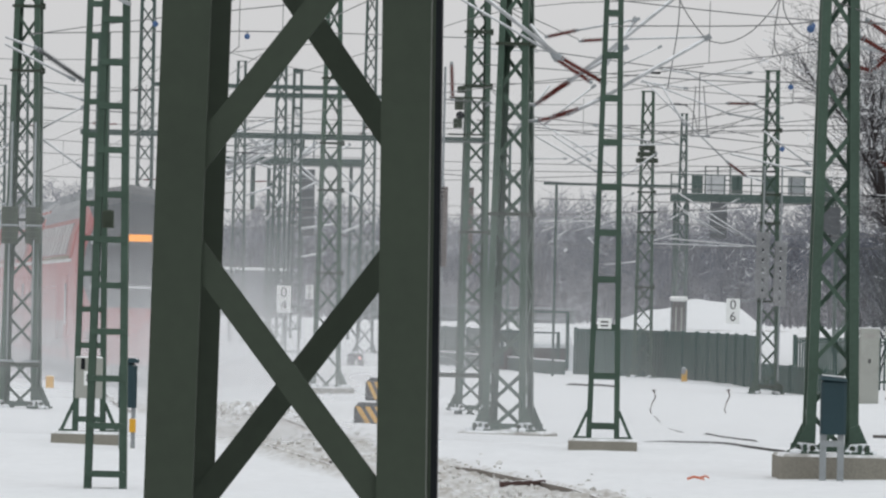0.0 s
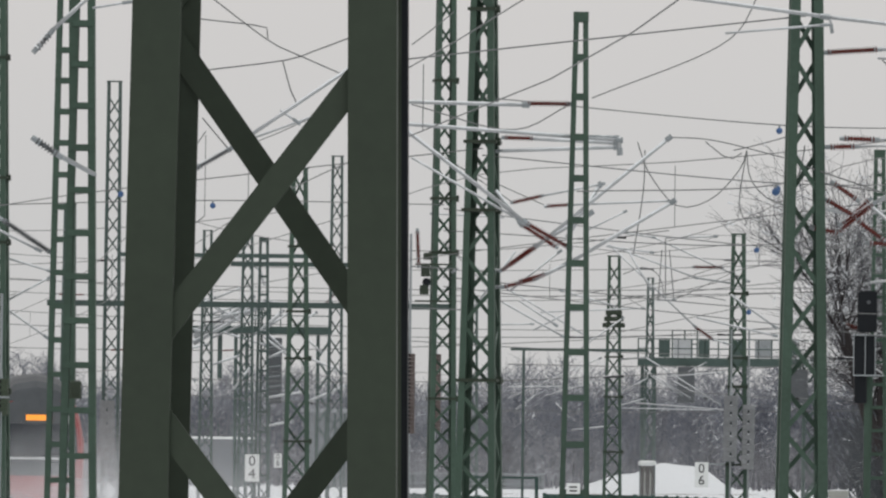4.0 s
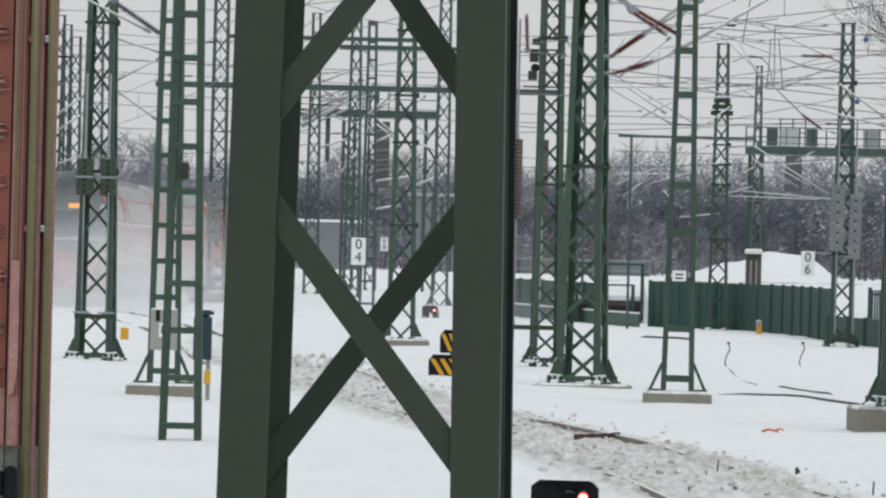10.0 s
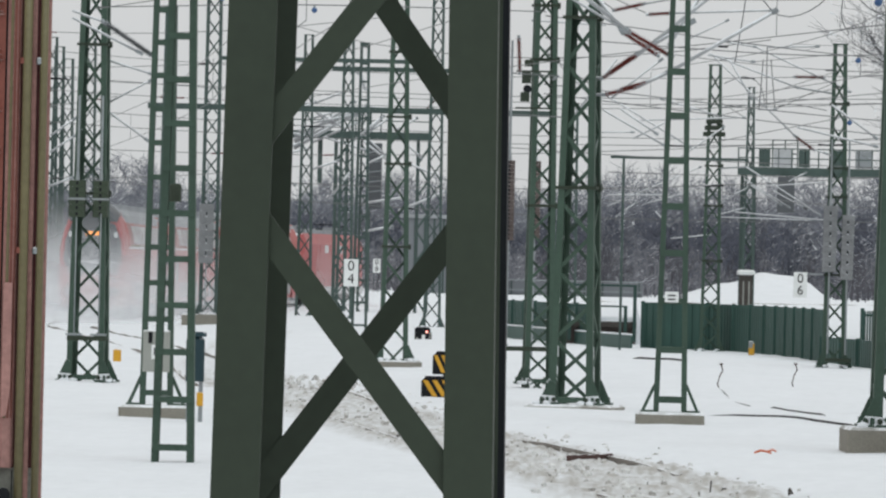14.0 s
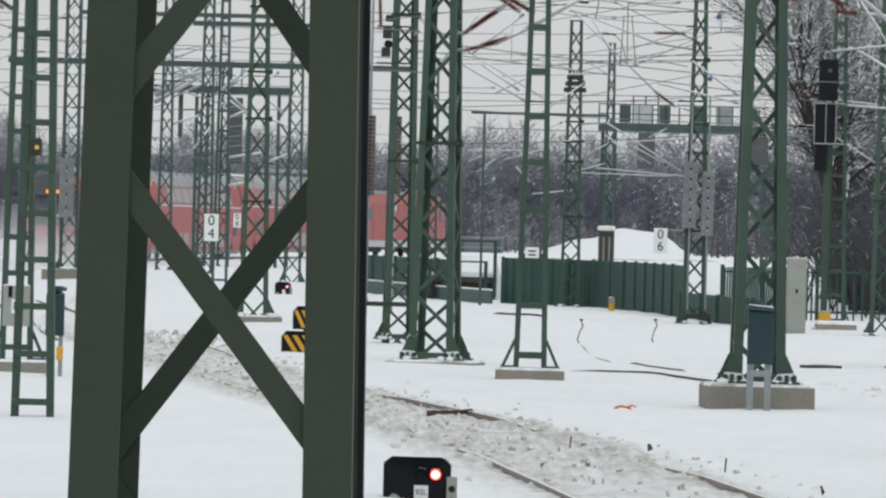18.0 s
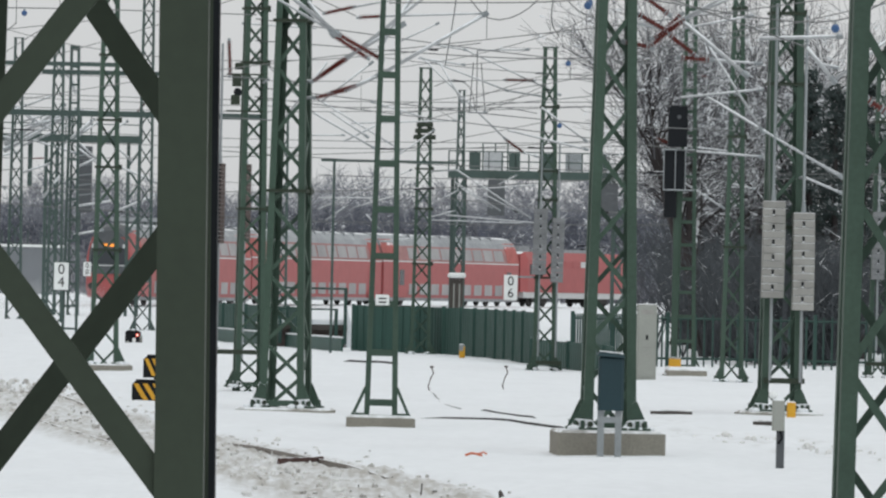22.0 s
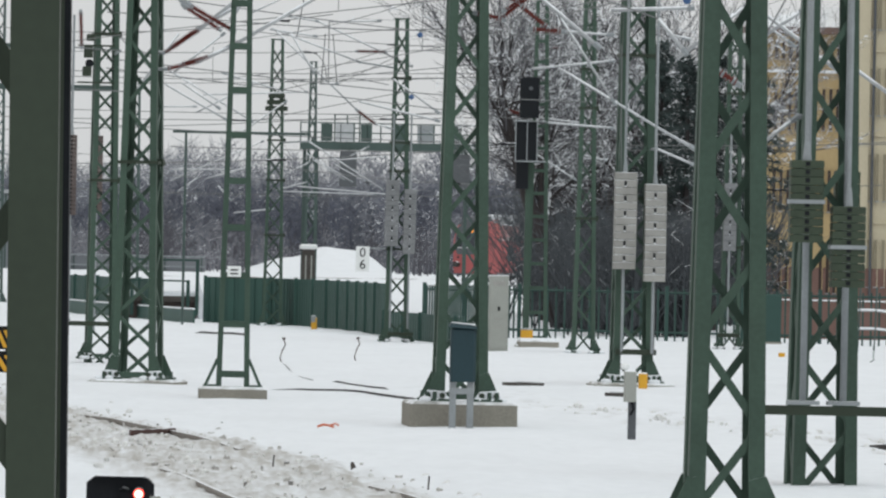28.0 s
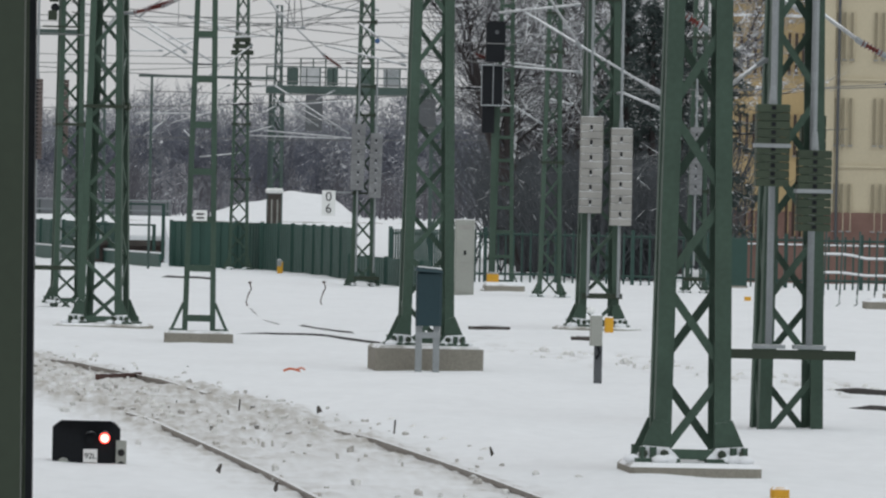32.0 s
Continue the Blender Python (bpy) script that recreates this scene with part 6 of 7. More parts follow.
def house():
    """A three-storey plastered building with rows of tall slim windows."""
    b = thing("apartment_building", pose(21.6, 250, 0.3, 0, 0, -14), "ochre plastered building with slim dark windows and snowy eaves", "building")
    L1, L2 = 4.0, 16.0
    part("wall", Solid().box(0, L1, 0, 9, 1.5, 10.2), PLASTER, b, "ochre plastered wall")
    part("wall", Solid().box(L1 - 0.01, L1 + L2, -0.7, 9.5, 1.5, 14.5), CREAM, b, "cream plastered wall")
    part("plinth", Solid().box(-0.06, L1, -0.06, 9, -0.4, 1.55), BRICKRED, b)
    part("plinth", Solid().box(L1 - 0.08, L1 + L2, -0.78, 9, -0.4, 1.55), BRICKRED, b)
    part("eaves", Solid().box(-0.5, L1, -0.5, 9.2, 10.15, 10.4), ROOFTILE, b)
    part("roof", Solid().rings([[(-0.5, -0.5, 10.4), (L1, -0.5, 10.4), (L1, 9.2, 10.4), (-0.5, 9.2, 10.4)], [(1.5, 3.5, 11.3), (L1, 3.5, 11.3), (L1, 5.5, 11.3), (1.5, 5.5, 11.3)]]), ROOFTILE, b)
    part("corner_pilaster", Solid().box(L1 - 0.1, L1 + 0.35, -0.78, -0.6, 1.5, 14.4), CREAM, b)
    rows = [(0.63, 1.5), (3.63, 1.5), (6.63, 1.5), (9.25, 0.62)]
    tall = [(0.9 + 3.15 * k, 1.7) for k in range(5)]
    cols = [(0.7 + 0.26 * k + (k // 4) * 0.75, 0.0, rows, GLASSHOUSE) for k in range(8)] + [(L1 + 0.36 + 0.27 * k + (k // 3) * 0.62, -0.7, tall, SHADE) for k in range(21)]
    for x, y, storeys, glass in cols:
        for z, h in storeys:
            w = part("window", Solid().box(x, x + 0.115, y - 0.075, y - 0.06, z, z + h), glass, b)
            part("frame", Solid().box(x + 0.115, x + 0.14, y - 0.09, y - 0.055, z - 0.02, z + h + 0.02), CREAM if y else PLASTER, w)
            part("sill", Solid().box(x - 0.02, x + 0.15, y - 0.12, y - 0.05, z - 0.06, z - 0.02), ROOFGREY, w)
    part("snowy_ledge", Solid().box(-0.08, L1, -0.2, 0.0, 8.72, 8.82), SNOWLUMP, b, "ledge with a line of snow")
    for z in (3.2, 6.4, 9.5):
        part("string_course", Solid().box(L1 - 0.1, L1 + L2, -0.76, -0.69, z, z + 0.09), CREAM, b)
    for x in (L1 + 0.5, L1 + 4.8):
        part("downpipe", Solid().tube((x, -0.84, -0.3), (x, -0.84, 14.4), 0.055, n=8), UNDERGREY, b)
    return b


house()


# ---- trees ----
def grow(solid, twigs, p, a, length, r, level, rnd):
    """A limb and what grows out of it."""
    n = 4 if level < 3 else 2
    q = p
    for k in range(n):
        a = (a + Vector((rnd.gauss(0, 0.13), rnd.gauss(0, 0.13), rnd.gauss(0.03, 0.08)))).normalized()
        e = q + a * length / n
        r2 = r * (1 - 0.45 * (k + 1) / n)
        (solid if level < 3 else twigs).tube(q, e, r * (1 - 0.45 * k / n), r2, n=6 if level < 2 else (4 if level < 3 else 3))
        q = e
        if level < 5 and (k > 0 or level > 1):
            for _ in range(2 if level < 4 else 1):
                side = (a + Vector((rnd.gauss(0, 0.65), rnd.gauss(0, 0.65), rnd.gauss(0.12, 0.4)))).normalized()
                grow(solid, twigs, q, side, length * rnd.uniform(0.5, 0.72), max(r2 * 0.6, 0.012 if level < 3 else 0.0075), level + 1, rnd)


def bare_tree(x, y, h, seed, label):
    rnd = random.Random(seed)
    tree = thing("bare_tree", pose(x, y, 0), label, "tree", "bare trees with hoarfrost")
    trunk, twigs = Solid(), Solid()
    grow(trunk, twigs, Vector((0, 0, -0.2)), Vector((0, 0, 1)), h * 0.46, h * 0.025, 0, rnd)
    part("trunk", trunk, BARK, tree, "dark trunk and limbs")
    part("crown", twigs, TWIG, tree, "frosted bare twigs")
    frost = Solid()
    for _ in range(560):
        v = Vector(rnd.choice(twigs.v))
        d = Vector((rnd.gauss(0, 1), rnd.gauss(0, 1), rnd.gauss(0.2, 0.4))).normalized() * rnd.uniform(0.05, 0.2)
        frost.tube(v - d, v + d, rnd.uniform(0.015, 0.035), 0.008, n=4)
    tagged(part("snow", frost, SNOWLUMP, tree, "small cushions of snow on the twigs"), kind="stuff")
    return tree


for k, (x, y, h) in enumerate(((11.2, 192, 11.5), (13.2, 205, 12.0), (15.6, 212, 11.5), (12.4, 232, 12.5), (14.6, 236, 12), (12.0, 214, 11.5), (13.8, 200, 10.5))):
    bare_tree(x, y, h, 40 + k, "bare tree with frost on its twigs behind the fence")


def shrubs(x0, x1, y0, y1, n, h, seed, label):
    rnd, s = random.Random(seed), Solid()
    for _ in range(n):
        p = Vector((rnd.uniform(x0, x1), rnd.uniform(y0, y1), 0))
        for _ in range(9):
            a = Vector((rnd.gauss(0, 0.35), rnd.gauss(0, 0.35), 1)).normalized()
            q = p + a * h * rnd.uniform(0.5, 1.0)
            s.tube(p, q, 0.022, 0.008, n=3)
            for _ in range(4):
                o = p.lerp(q, rnd.uniform(0.35, 1))
                s.tube(o, o + Vector((rnd.gauss(0, 0.3), rnd.gauss(0, 0.3), rnd.uniform(0.1, 0.55))) * h * 0.3, 0.012, 0.005, n=3)
    return single("shrubs", s, THICKET, pose(0, 0, 0), label, "shrubs", kind="stuff")


shrubs(11.3, 13.8, 172, 196, 215, 3.6, 3, "dense leafless shrubs behind the bar fence")
shrubs(9.6, 11.6, 174, 200, 9, 2.8, 6, "thin leafless shrubs behind the bar fence")
shrubs(12.4, 18.2, 206, 235, 300, 5.2, 4, "dense leafless thicket under the trees")


def fir_tree(x, y, h, w, seed, count=78):
    """A loose conifer: drooping boughs set with tufts of needles, with gaps between them."""
    rnd = random.Random(seed)
    tree = thing("fir_tree", pose(x, y, 0), "dark loose conifer with snow on its boughs", "tree", "snowy firs")
    part("trunk", Solid().tube((0, 0, -0.1), (0, 0, h * 0.95), h * 0.02, 0.03, n=7), BARK, tree)
    needles, boughs, snow = Solid(), Solid(), Solid()
    for k in range(count):
        z = h * (0.12 + 0.86 * (k + rnd.uniform(-0.6, 0.6)) / count)
        reach = w * min(1.0, 2.1 * (1 - z / h) + 0.12) * rnd.uniform(0.6, 1.15)
        a = rnd.uniform(0, 6.283)
        out = Vector((math.cos(a), math.sin(a), rnd.uniform(-0.05, 0.2)))
        p = Vector((0, 0, z))
        for m in range(6):
            q = p + (out + Vector((0, 0, -0.13 * m))) * reach / 6
            boughs.twig(p, q + (q - p) * 0.3, 0.028 - 0.003 * m)
            for t in range(2 if m else 1):
                o = p.lerp(q, rnd.random()) + Vector((rnd.gauss(0, 0.12), rnd.gauss(0, 0.12), rnd.gauss(-0.05, 0.06)))
                for _ in range(11):
                    d = Vector((rnd.gauss(0, 0.8), rnd.gauss(0, 0.8), rnd.gauss(-0.1, 0.6))).normalized()
                    needles.twig(o, o + d * rnd.uniform(0.12, 0.27), 0.022)
                if rnd.random() < 0.1:
                    snow.ball((o.x, o.y, o.z + 0.06), rnd.uniform(0.03, 0.075), 0.5, 6, 3)
            p = q
    part("foliage", needles, NEEDLE, tree, "tufts of dark needles")
    tagged(part("branchwork", boughs, BARK, tree, "thin drooping boughs"), kind="stuff")
    tagged(part("snow", snow, SNOWLUMP, tree, "small cushions of snow on the boughs"), kind="stuff")
    return tree


fir_tree(14.5, 190, 8.0, 1.5, 1)
fir_tree(16.6, 191, 7.4, 1.6, 2, 34)
fir_tree(14.0, 193, 8.4, 1.2, 3)
fir_tree(15.7, 195, 8.2, 1.4, 4)


def far_woods():
    """Woods behind the yard: frosted shrubs and darker ones, a dark belt of trees and pale bare tops behind it."""
    rnd = random.Random(9)
    swell = lambda x: 0.95 + 0.07 * math.sin(x * 0.05) + 0.06 * math.sin(x * 0.21 + 1)
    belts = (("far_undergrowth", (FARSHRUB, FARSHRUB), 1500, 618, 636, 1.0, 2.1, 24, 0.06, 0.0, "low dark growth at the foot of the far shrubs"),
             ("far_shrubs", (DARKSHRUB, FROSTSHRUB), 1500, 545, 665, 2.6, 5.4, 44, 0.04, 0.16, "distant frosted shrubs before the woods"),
             ("far_woods", (FARWOOD, FARTOPS), 1500, 690, 745, 6.6, 9.8, 62, 0.085, 0.07, "distant leafless woods with winter haze painted into their colour"),
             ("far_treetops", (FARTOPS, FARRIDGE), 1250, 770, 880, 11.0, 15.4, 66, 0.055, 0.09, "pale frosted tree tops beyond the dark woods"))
    for name, mats, count, y0, y1, h0, h1, twigs, thick, clump, label in belts:
        pair = (Solid(), Solid())
        for k in range(count):
            y = rnd.uniform(y0, y1)
            x = rnd.uniform(-85, 95) * y / 700
            if y < 612 and (7.0 < x < 20.5 or x > 25):
                continue
            patch = noise.noise((x * clump, y * 0.02, 3)) + rnd.uniform(-0.2, 0.2)
            s = pair[1 if patch > 0.1 else 0]
            h = rnd.uniform(h0, h1) * swell(x) * (1 + 0.25 * patch)
            wide = h * rnd.uniform(0.18, 0.38)
            stem = (x + rnd.gauss(0, 0.3), y, h * 0.75)
            s.tube((x, y, -0.3), stem, thick * 2.0, thick * 0.7, n=3)
            for j in range(5):
                # limbs that carry the twigs
                o = Vector((x, y, 0)).lerp(stem, rnd.uniform(0.25, 0.9))
                s.twig(o, o + Vector((rnd.uniform(-1, 1) * wide, rnd.uniform(-0.5, 0.5), rnd.uniform(0.2, 0.9) * wide)), thick * 1.1)
            for j in range(twigs):
                u = rnd.random() ** 0.7
                z = h * (0.12 + 0.8 * u)
                reach = wide * math.sqrt(max(0.05, 1 - (2 * u - 0.9) ** 2))
                q = Vector((x + rnd.uniform(-1, 1) * reach * 0.6, y + rnd.uniform(-1, 1), z))
                d = Vector((rnd.gauss(0, 0.6), rnd.gauss(0, 0.3), rnd.uniform(0.2, 1.0))).normalized()
                s.twig(q, q + d * h * rnd.uniform(0.05, 0.15), thick * rnd.uniform(0.5, 1.2))
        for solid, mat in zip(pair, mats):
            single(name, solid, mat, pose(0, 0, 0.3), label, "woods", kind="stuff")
    rows = [[], []]
    for i in range(321):
        x = -160 + i
        z = 8.9 + 0.4 * math.sin(x * 0.07) + 0.9 * noise.noise((x * 0.13, 0, 0)) + 0.7 * noise.noise((x * 0.9, 4, 0))
        rows[0].append((x * 1.6, 950, -2))
        rows[1].append((x * 1.6, 950 + 4 * noise.noise((x * 0.3, 1, 0)), z * 1.35))
    b = Solid()
    b.v = rows[0] + rows[1]
    b.f = [(i, i + 1, 322 + i, 321 + i) for i in range(320)]
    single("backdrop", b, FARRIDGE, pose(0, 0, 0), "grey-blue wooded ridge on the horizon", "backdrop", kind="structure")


far_woods()

# ---- standing red railcar ----
def standing_railcar():
    car = thing("red_railcar", pose(-2.503, 30.0, 0, 0, 0, 7), "standing red-brown railcar with ribbed side and tall hand rails", "railcar")
    rnd = random.Random(31)
    # Seen between the hand rails, painted as dark as their shade.
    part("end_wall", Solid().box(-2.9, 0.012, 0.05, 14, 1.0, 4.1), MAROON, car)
    part("side_panel", Solid().box(-2.9, -0.176, 0.0, 0.05, 1.26, 4.05), WAGONRED, car, "red panel with louvres")
    part("lower_panel", Solid().box(-2.9, -0.176, 0.004, 0.05, 1.0, 1.257), WAGONPALE, car, "paler lower panel")
    for k in range(13):
        z = 1.315 + k * 0.2157
        louvre = part("louvre", Solid().rings([[(-2.6, 0.0, z - 0.04), (-0.19, 0.0, z - 0.03), (-0.19, 0.0, z + 0.026), (-2.6, 0.0, z + 0.045)], [(-2.6, -0.03, z - 0.004), (-0.215, -0.016, z - 0.001), (-0.215, -0.016, z + 0.012), (-2.6, -0.03, z + 0.02)]]), WAGONRED, car, "red louvre with pale painted highlights")
        streaked = Solid()
        for low, high, count in ((-0.047, -0.02, 5), (0.014, 0.042, 4), (-0.012, 0.008, 2)):
            for _ in range(count):
                # highlights built as pale streaks that taper along the pressed edge
                u, end, thick = rnd.uniform(low, high), rnd.uniform(-0.25, -0.178), rnd.uniform(0.0025, 0.006)
                start = rnd.uniform(-0.75, -0.3) if count > 2 else rnd.uniform(-0.45, -0.3)
                streaked.rings([[(start, -0.036, z + u), (start, -0.03, z + u - thick), (start, 0.0, z + u), (start, -0.03, z + u + thick)], [((start + end) / 2, -0.04, z + u * 1.05), ((start + end) / 2, -0.03, z + u * 1.05 - thick * 1.6), ((start + end) / 2, 0.0, z + u), ((start + end) / 2, -0.03, z + u * 1.05 + thick * 1.6)], [(end, -0.02, z + u * 0.75), (end, -0.014, z + u * 0.75 - 0.001), (end, 0.0, z + u * 0.75), (end, -0.014, z + u * 0.75 + 0.001)]])
        part("worn_edge", streaked, GLINTPINK, louvre, "painted pale highlight")
    part("seam", Solid().box(-0.176, -0.168, 0.012, 0.05, 1.0, 4.05), DARK, car)
    # The post's highlight and reflected streaks are put into its colours.
    part("corner_post", Solid().bevelled(-0.167, -0.106, -0.012, 0.06, 1.0, 4.1, 0.012), WAGONPALE, car, "corner post with its highlight painted pale")
    for x, w in ((-0.148, 0.006), (-0.132, 0.004), (-0.117, 0.003)):
        part("post_bead", Solid().bevelled(x - w, x + w, -0.019, -0.008, 1.22, 4.08, 0.002), BRASSY if w > 0.005 else WAGONRED, car)
    part("latch", Solid().rings([[(-0.163, y, 1.22), (-0.138, y, 1.235), (-0.124, y, 1.36), (-0.124, y, 1.82), (-0.163, y, 1.82)] for y in (-0.045, -0.012)]), WAGONPALE, car, "long pale red latch bar")
    part("middle_strip", Solid().bevelled(-0.06, -0.036, 0.0, 0.052, 0.6, 4.1, 0.006), WAGONPALE, car, "pale strip between the hand rails")
    part("edge_strip", Solid().bevelled(0.008, 0.027, 0.012, 0.052, 0.3, 4.1, 0.005), WAGONPALE, car, "pale edge strip")
    for x, r in ((-0.079, 0.02), (-0.006, 0.017)):
        rail_bar = part("hand_rail", Solid().tube((x, -0.04, 0.3), (x, -0.04, 4.0), r, n=14), BRASSY, car, "tall olive-yellow hand rail", smooth=True)
        for z in (2.79, 1.95):
            part("rail_bracket", Solid().bevelled(x - 0.032, x - 0.012 if x < -0.05 else x, -0.05, 0.05, z, z + 0.028, 0.004), WAGONRED if x < -0.05 else ZINC, rail_bar)
    part("skirt", Solid().box(-2.9, 0.012, 0.03, 14, 0.3, 0.998), SKIRTGREY, car, "dirty grey-green skirt")
    for x in (-0.172, -0.108):
        part("skirt_seam", Solid().box(x, x + 0.004, 0.024, 0.034, 0.3, 0.99), DARK, car)
    part("step_box", Solid().bevelled(-0.3, -0.175, -0.08, 0.0, 0.78, 0.895, 0.01), DARK, car)
    part("buffer_hook", Solid().tube((-0.145, -0.09, 0.3), (-0.145, -0.09, 0.885), 0.03, n=12).ball((-0.145, -0.09, 0.885), 0.03, 1.0, 12, 6), DARK, car, "dark rounded hook")
    part("roof", Solid().rings([[(-2.9, 0, 4.1), (0, 0, 4.1), (0, 14, 4.1), (-2.9, 14, 4.1)], [(-2.2, 0.4, 4.5), (-0.7, 0.4, 4.5), (-0.7, 13.6, 4.5), (-2.2, 13.6, 4.5)]]), ROOFGREY, car)
    for y in (3.0, 11.0):
        part("bogie", Solid().box(-2.6, -0.3, y - 1.4, y + 1.4, 0.0, 0.6), UNDER, car)
    return car


standing_railcar()

# ---- passenger train ----
SECTION = [(-1.30, 0.42), (1.30, 0.42), (1.39, 1.0), (1.39, 2.75), (1.26, 3.45), (1.02, 4.15), (0.62, 4.52), (0.0, 4.63), (-0.62, 4.52), (-1.02, 4.15), (-1.26, 3.45), (-1.39, 2.75), (-1.39, 1.0)]


def bogie(y, parent):
    b = part("bogie", Solid().box(-1.05, 1.05, y - 1.3, y + 1.3, 0.28, 0.62), UNDER, parent)
    for dy in (-1.15, 1.15):
        for sx in (-1, 1):
            part("wheel", Solid().tube((sx * 0.68, y + dy, 0.46), (sx * 0.82, y + dy, 0.46), 0.46, n=18), UNDER, b)


def coach(label, control=False):
    """A double-deck coach, 26.8 m long; a driving cab at its tail when control is set."""
    c = thing("double_deck_coach", pose(0, 0, 0), label, "train coach", "coaches of the departing train")
    half = 13.2
    tail = -half + (1.5 if control else 0)
    low = [p for p in SECTION if p[1] <= 2.75]
    ring = lambda y, k=1.0: [(x * k, y, z) for x, z in SECTION]
    part("body", Solid().rings([[(x, y, z) for x, z in ((-1.30, 0.42), (1.30, 0.42), (1.39, 1.0), (1.39, 2.8), (-1.39, 2.8), (-1.39, 1.0))] for y in (tail, half)]), RED, c, "dusty traffic-red lower body")
    part("stripe", Solid().rings([[(x, y, z) for x, z in ((-1.39, 2.8), (1.39, 2.8), (1.385, 2.88), (-1.385, 2.88))] for y in (tail, half)]), LIGHTGREY, c, "light grey band")
    part("upper_body", Solid().rings([[(x, y, z) for x, z in ((-1.375, 2.88), (1.375, 2.88), (1.26, 3.45), (1.12, 3.85), (-1.12, 3.85), (-1.26, 3.45))] for y in (tail, half)]), REDSNOW, c, "snow-dusted red upper body")
    part("roof", Solid().rings([[(x, y, z) for x, z in ((-1.12, 3.85), (1.12, 3.85), (1.02, 4.15), (0.62, 4.52), (0, 4.63), (-0.62, 4.52), (-1.02, 4.15))] for y in (tail, half)]), ROOFGREY, c, "snow-dusted pale roof")
    part("skirt", Solid().box(-1.33, 1.33, tail + 0.2, half - 0.2, 0.3, 0.5), ROOFGREY, c)
    for sx in (-1, 1):
        for k in range(9):
            y = -8.4 + k * 2.1
            part("window", Solid().hexa([(sx * 1.3, y, 0.7), (sx * 1.39, y, 0.7), (sx * 1.39, y + 1.5, 0.7), (sx * 1.3, y + 1.5, 0.7), (sx * 1.375, y, 1.4), (sx * 1.4, y, 1.4), (sx * 1.4, y + 1.5, 1.4), (sx * 1.375, y + 1.5, 1.4)]), TRAINGLASS, c)
            part("upper_window", Solid().hexa([(sx * 1.33, y, 3.0), (sx * 1.375, y, 3.0), (sx * 1.375, y + 1.82, 3.0), (sx * 1.33, y + 1.82, 3.0), (sx * 1.15, y, 3.74), (sx * 1.19, y, 3.74), (sx * 1.19, y + 1.82, 3.74), (sx * 1.15, y + 1.82, 3.74)]), TRAINGLASS, c)
        for y in (-10.6, 10.4):
            d = part("door", Solid().box(min(sx * 1.39, sx * 1.41), max(sx * 1.39, sx * 1.41), y, y + 1.5, 0.5, 2.5), RED, c, "red sliding door")
            part("door_glass", Solid().box(min(sx * 1.405, sx * 1.42), max(sx * 1.405, sx * 1.42), y + 0.3, y + 1.2, 1.3, 2.3), GLASSDARK, d)
    for sy in (-1, 1):
        # the end of the coach, where the roof curves down over red sides
        y0, y1 = sorted((sy * 10.9, sy * (half - 0.02) if sy > 0 else tail + 0.02))
        part("end_hood", Solid().rings([[(x, y, z) for x, z in ((-1.39, 2.9), (1.39, 2.9), (1.28, 3.45), (1.14, 3.87), (0.95, 4.25), (-0.95, 4.25), (-1.14, 3.87), (-1.28, 3.45))] for y in (y0, y1)]), HOODRED, c, "dusty red end of the upper deck")
    for k in range(10):
        part("roof_rib", Solid().box(-0.8, 0.8, -9 + k * 2, -8.9 + k * 2, 4.38, 4.6), ROOFGREY, c)
    part("bellows", Solid().box(-0.75, 0.75, half, half + 0.32, 0.7, 3.9), DARK, c)
    if not control:
        part("bellows", Solid().box(-0.75, 0.75, -half - 0.05, -half, 0.7, 3.9), DARK, c)
    for y in (-9.5, 9.5):
        bogie(y, c)
    if control:
        for sx in (-1, 1):
            part("first_class_line", Solid().box(min(sx * 1.37, sx * 1.405), max(sx * 1.37, sx * 1.405), -10.5, 3.5, 2.885, 2.95), BRASSY, c, "dull yellow line under the upper windows")
        # the cab: red cheeks round a dark rounded face
        rows = []
        for y, k, dz in ((tail, 1.0, 0.0), (tail - 0.7, 0.995, -0.08), (tail - 1.25, 0.97, -0.22), (tail - 1.5, 0.93, -0.4)):
            rows.append([(x * k, y, z + (dz * max(0, (z - 2.2) / 2.4)) if z > 2.2 else z) for x, z in SECTION])
        cab = part("cab", Solid().rings(rows), RED, c, "rounded red driving cab")
        face = lambda pts, y0, y1: Solid().rings([[(x, y0, z) for x, z in pts], [(x, y1, z) for x, z in pts]])
        front = tail - 1.5
        brow = [[(x * 1.012, y + (-0.02 if y == front else 0), z * 1.004) for x, y, z in row if z > 3.6] for row in rows]
        part("brow", Solid().rings(brow), UNDERGREY, cab, "dark grey rounded brow")
        part("face", face([(-0.95, 1.75), (0.95, 1.75), (1.17, 2.3), (1.11, 3.1), (0.88, 3.75), (0, 4.06), (-0.88, 3.75), (-1.11, 3.1), (-1.17, 2.3)], front - 0.05, front + 0.04), UNDERGREY, cab, "dark grey front face")
        part("ledge", face([(-0.98, 2.2), (0.98, 2.2), (1.0, 2.26), (-1.0, 2.26)], front - 0.09, front - 0.052), LIGHTGREY, cab, "pale ledge under the windscreen")
        part("windscreen", face([(-1.02, 2.3), (1.02, 2.3), (0.96, 3.2), (-0.96, 3.2)], front - 0.07, front - 0.052), GLASSDARK, cab, "dark windscreen")
        part("display", face([(-0.3, 3.3), (0.42, 3.3), (0.42, 3.46), (-0.3, 3.46)], front - 0.08, front - 0.052), AMBER, cab, "lit amber destination display")
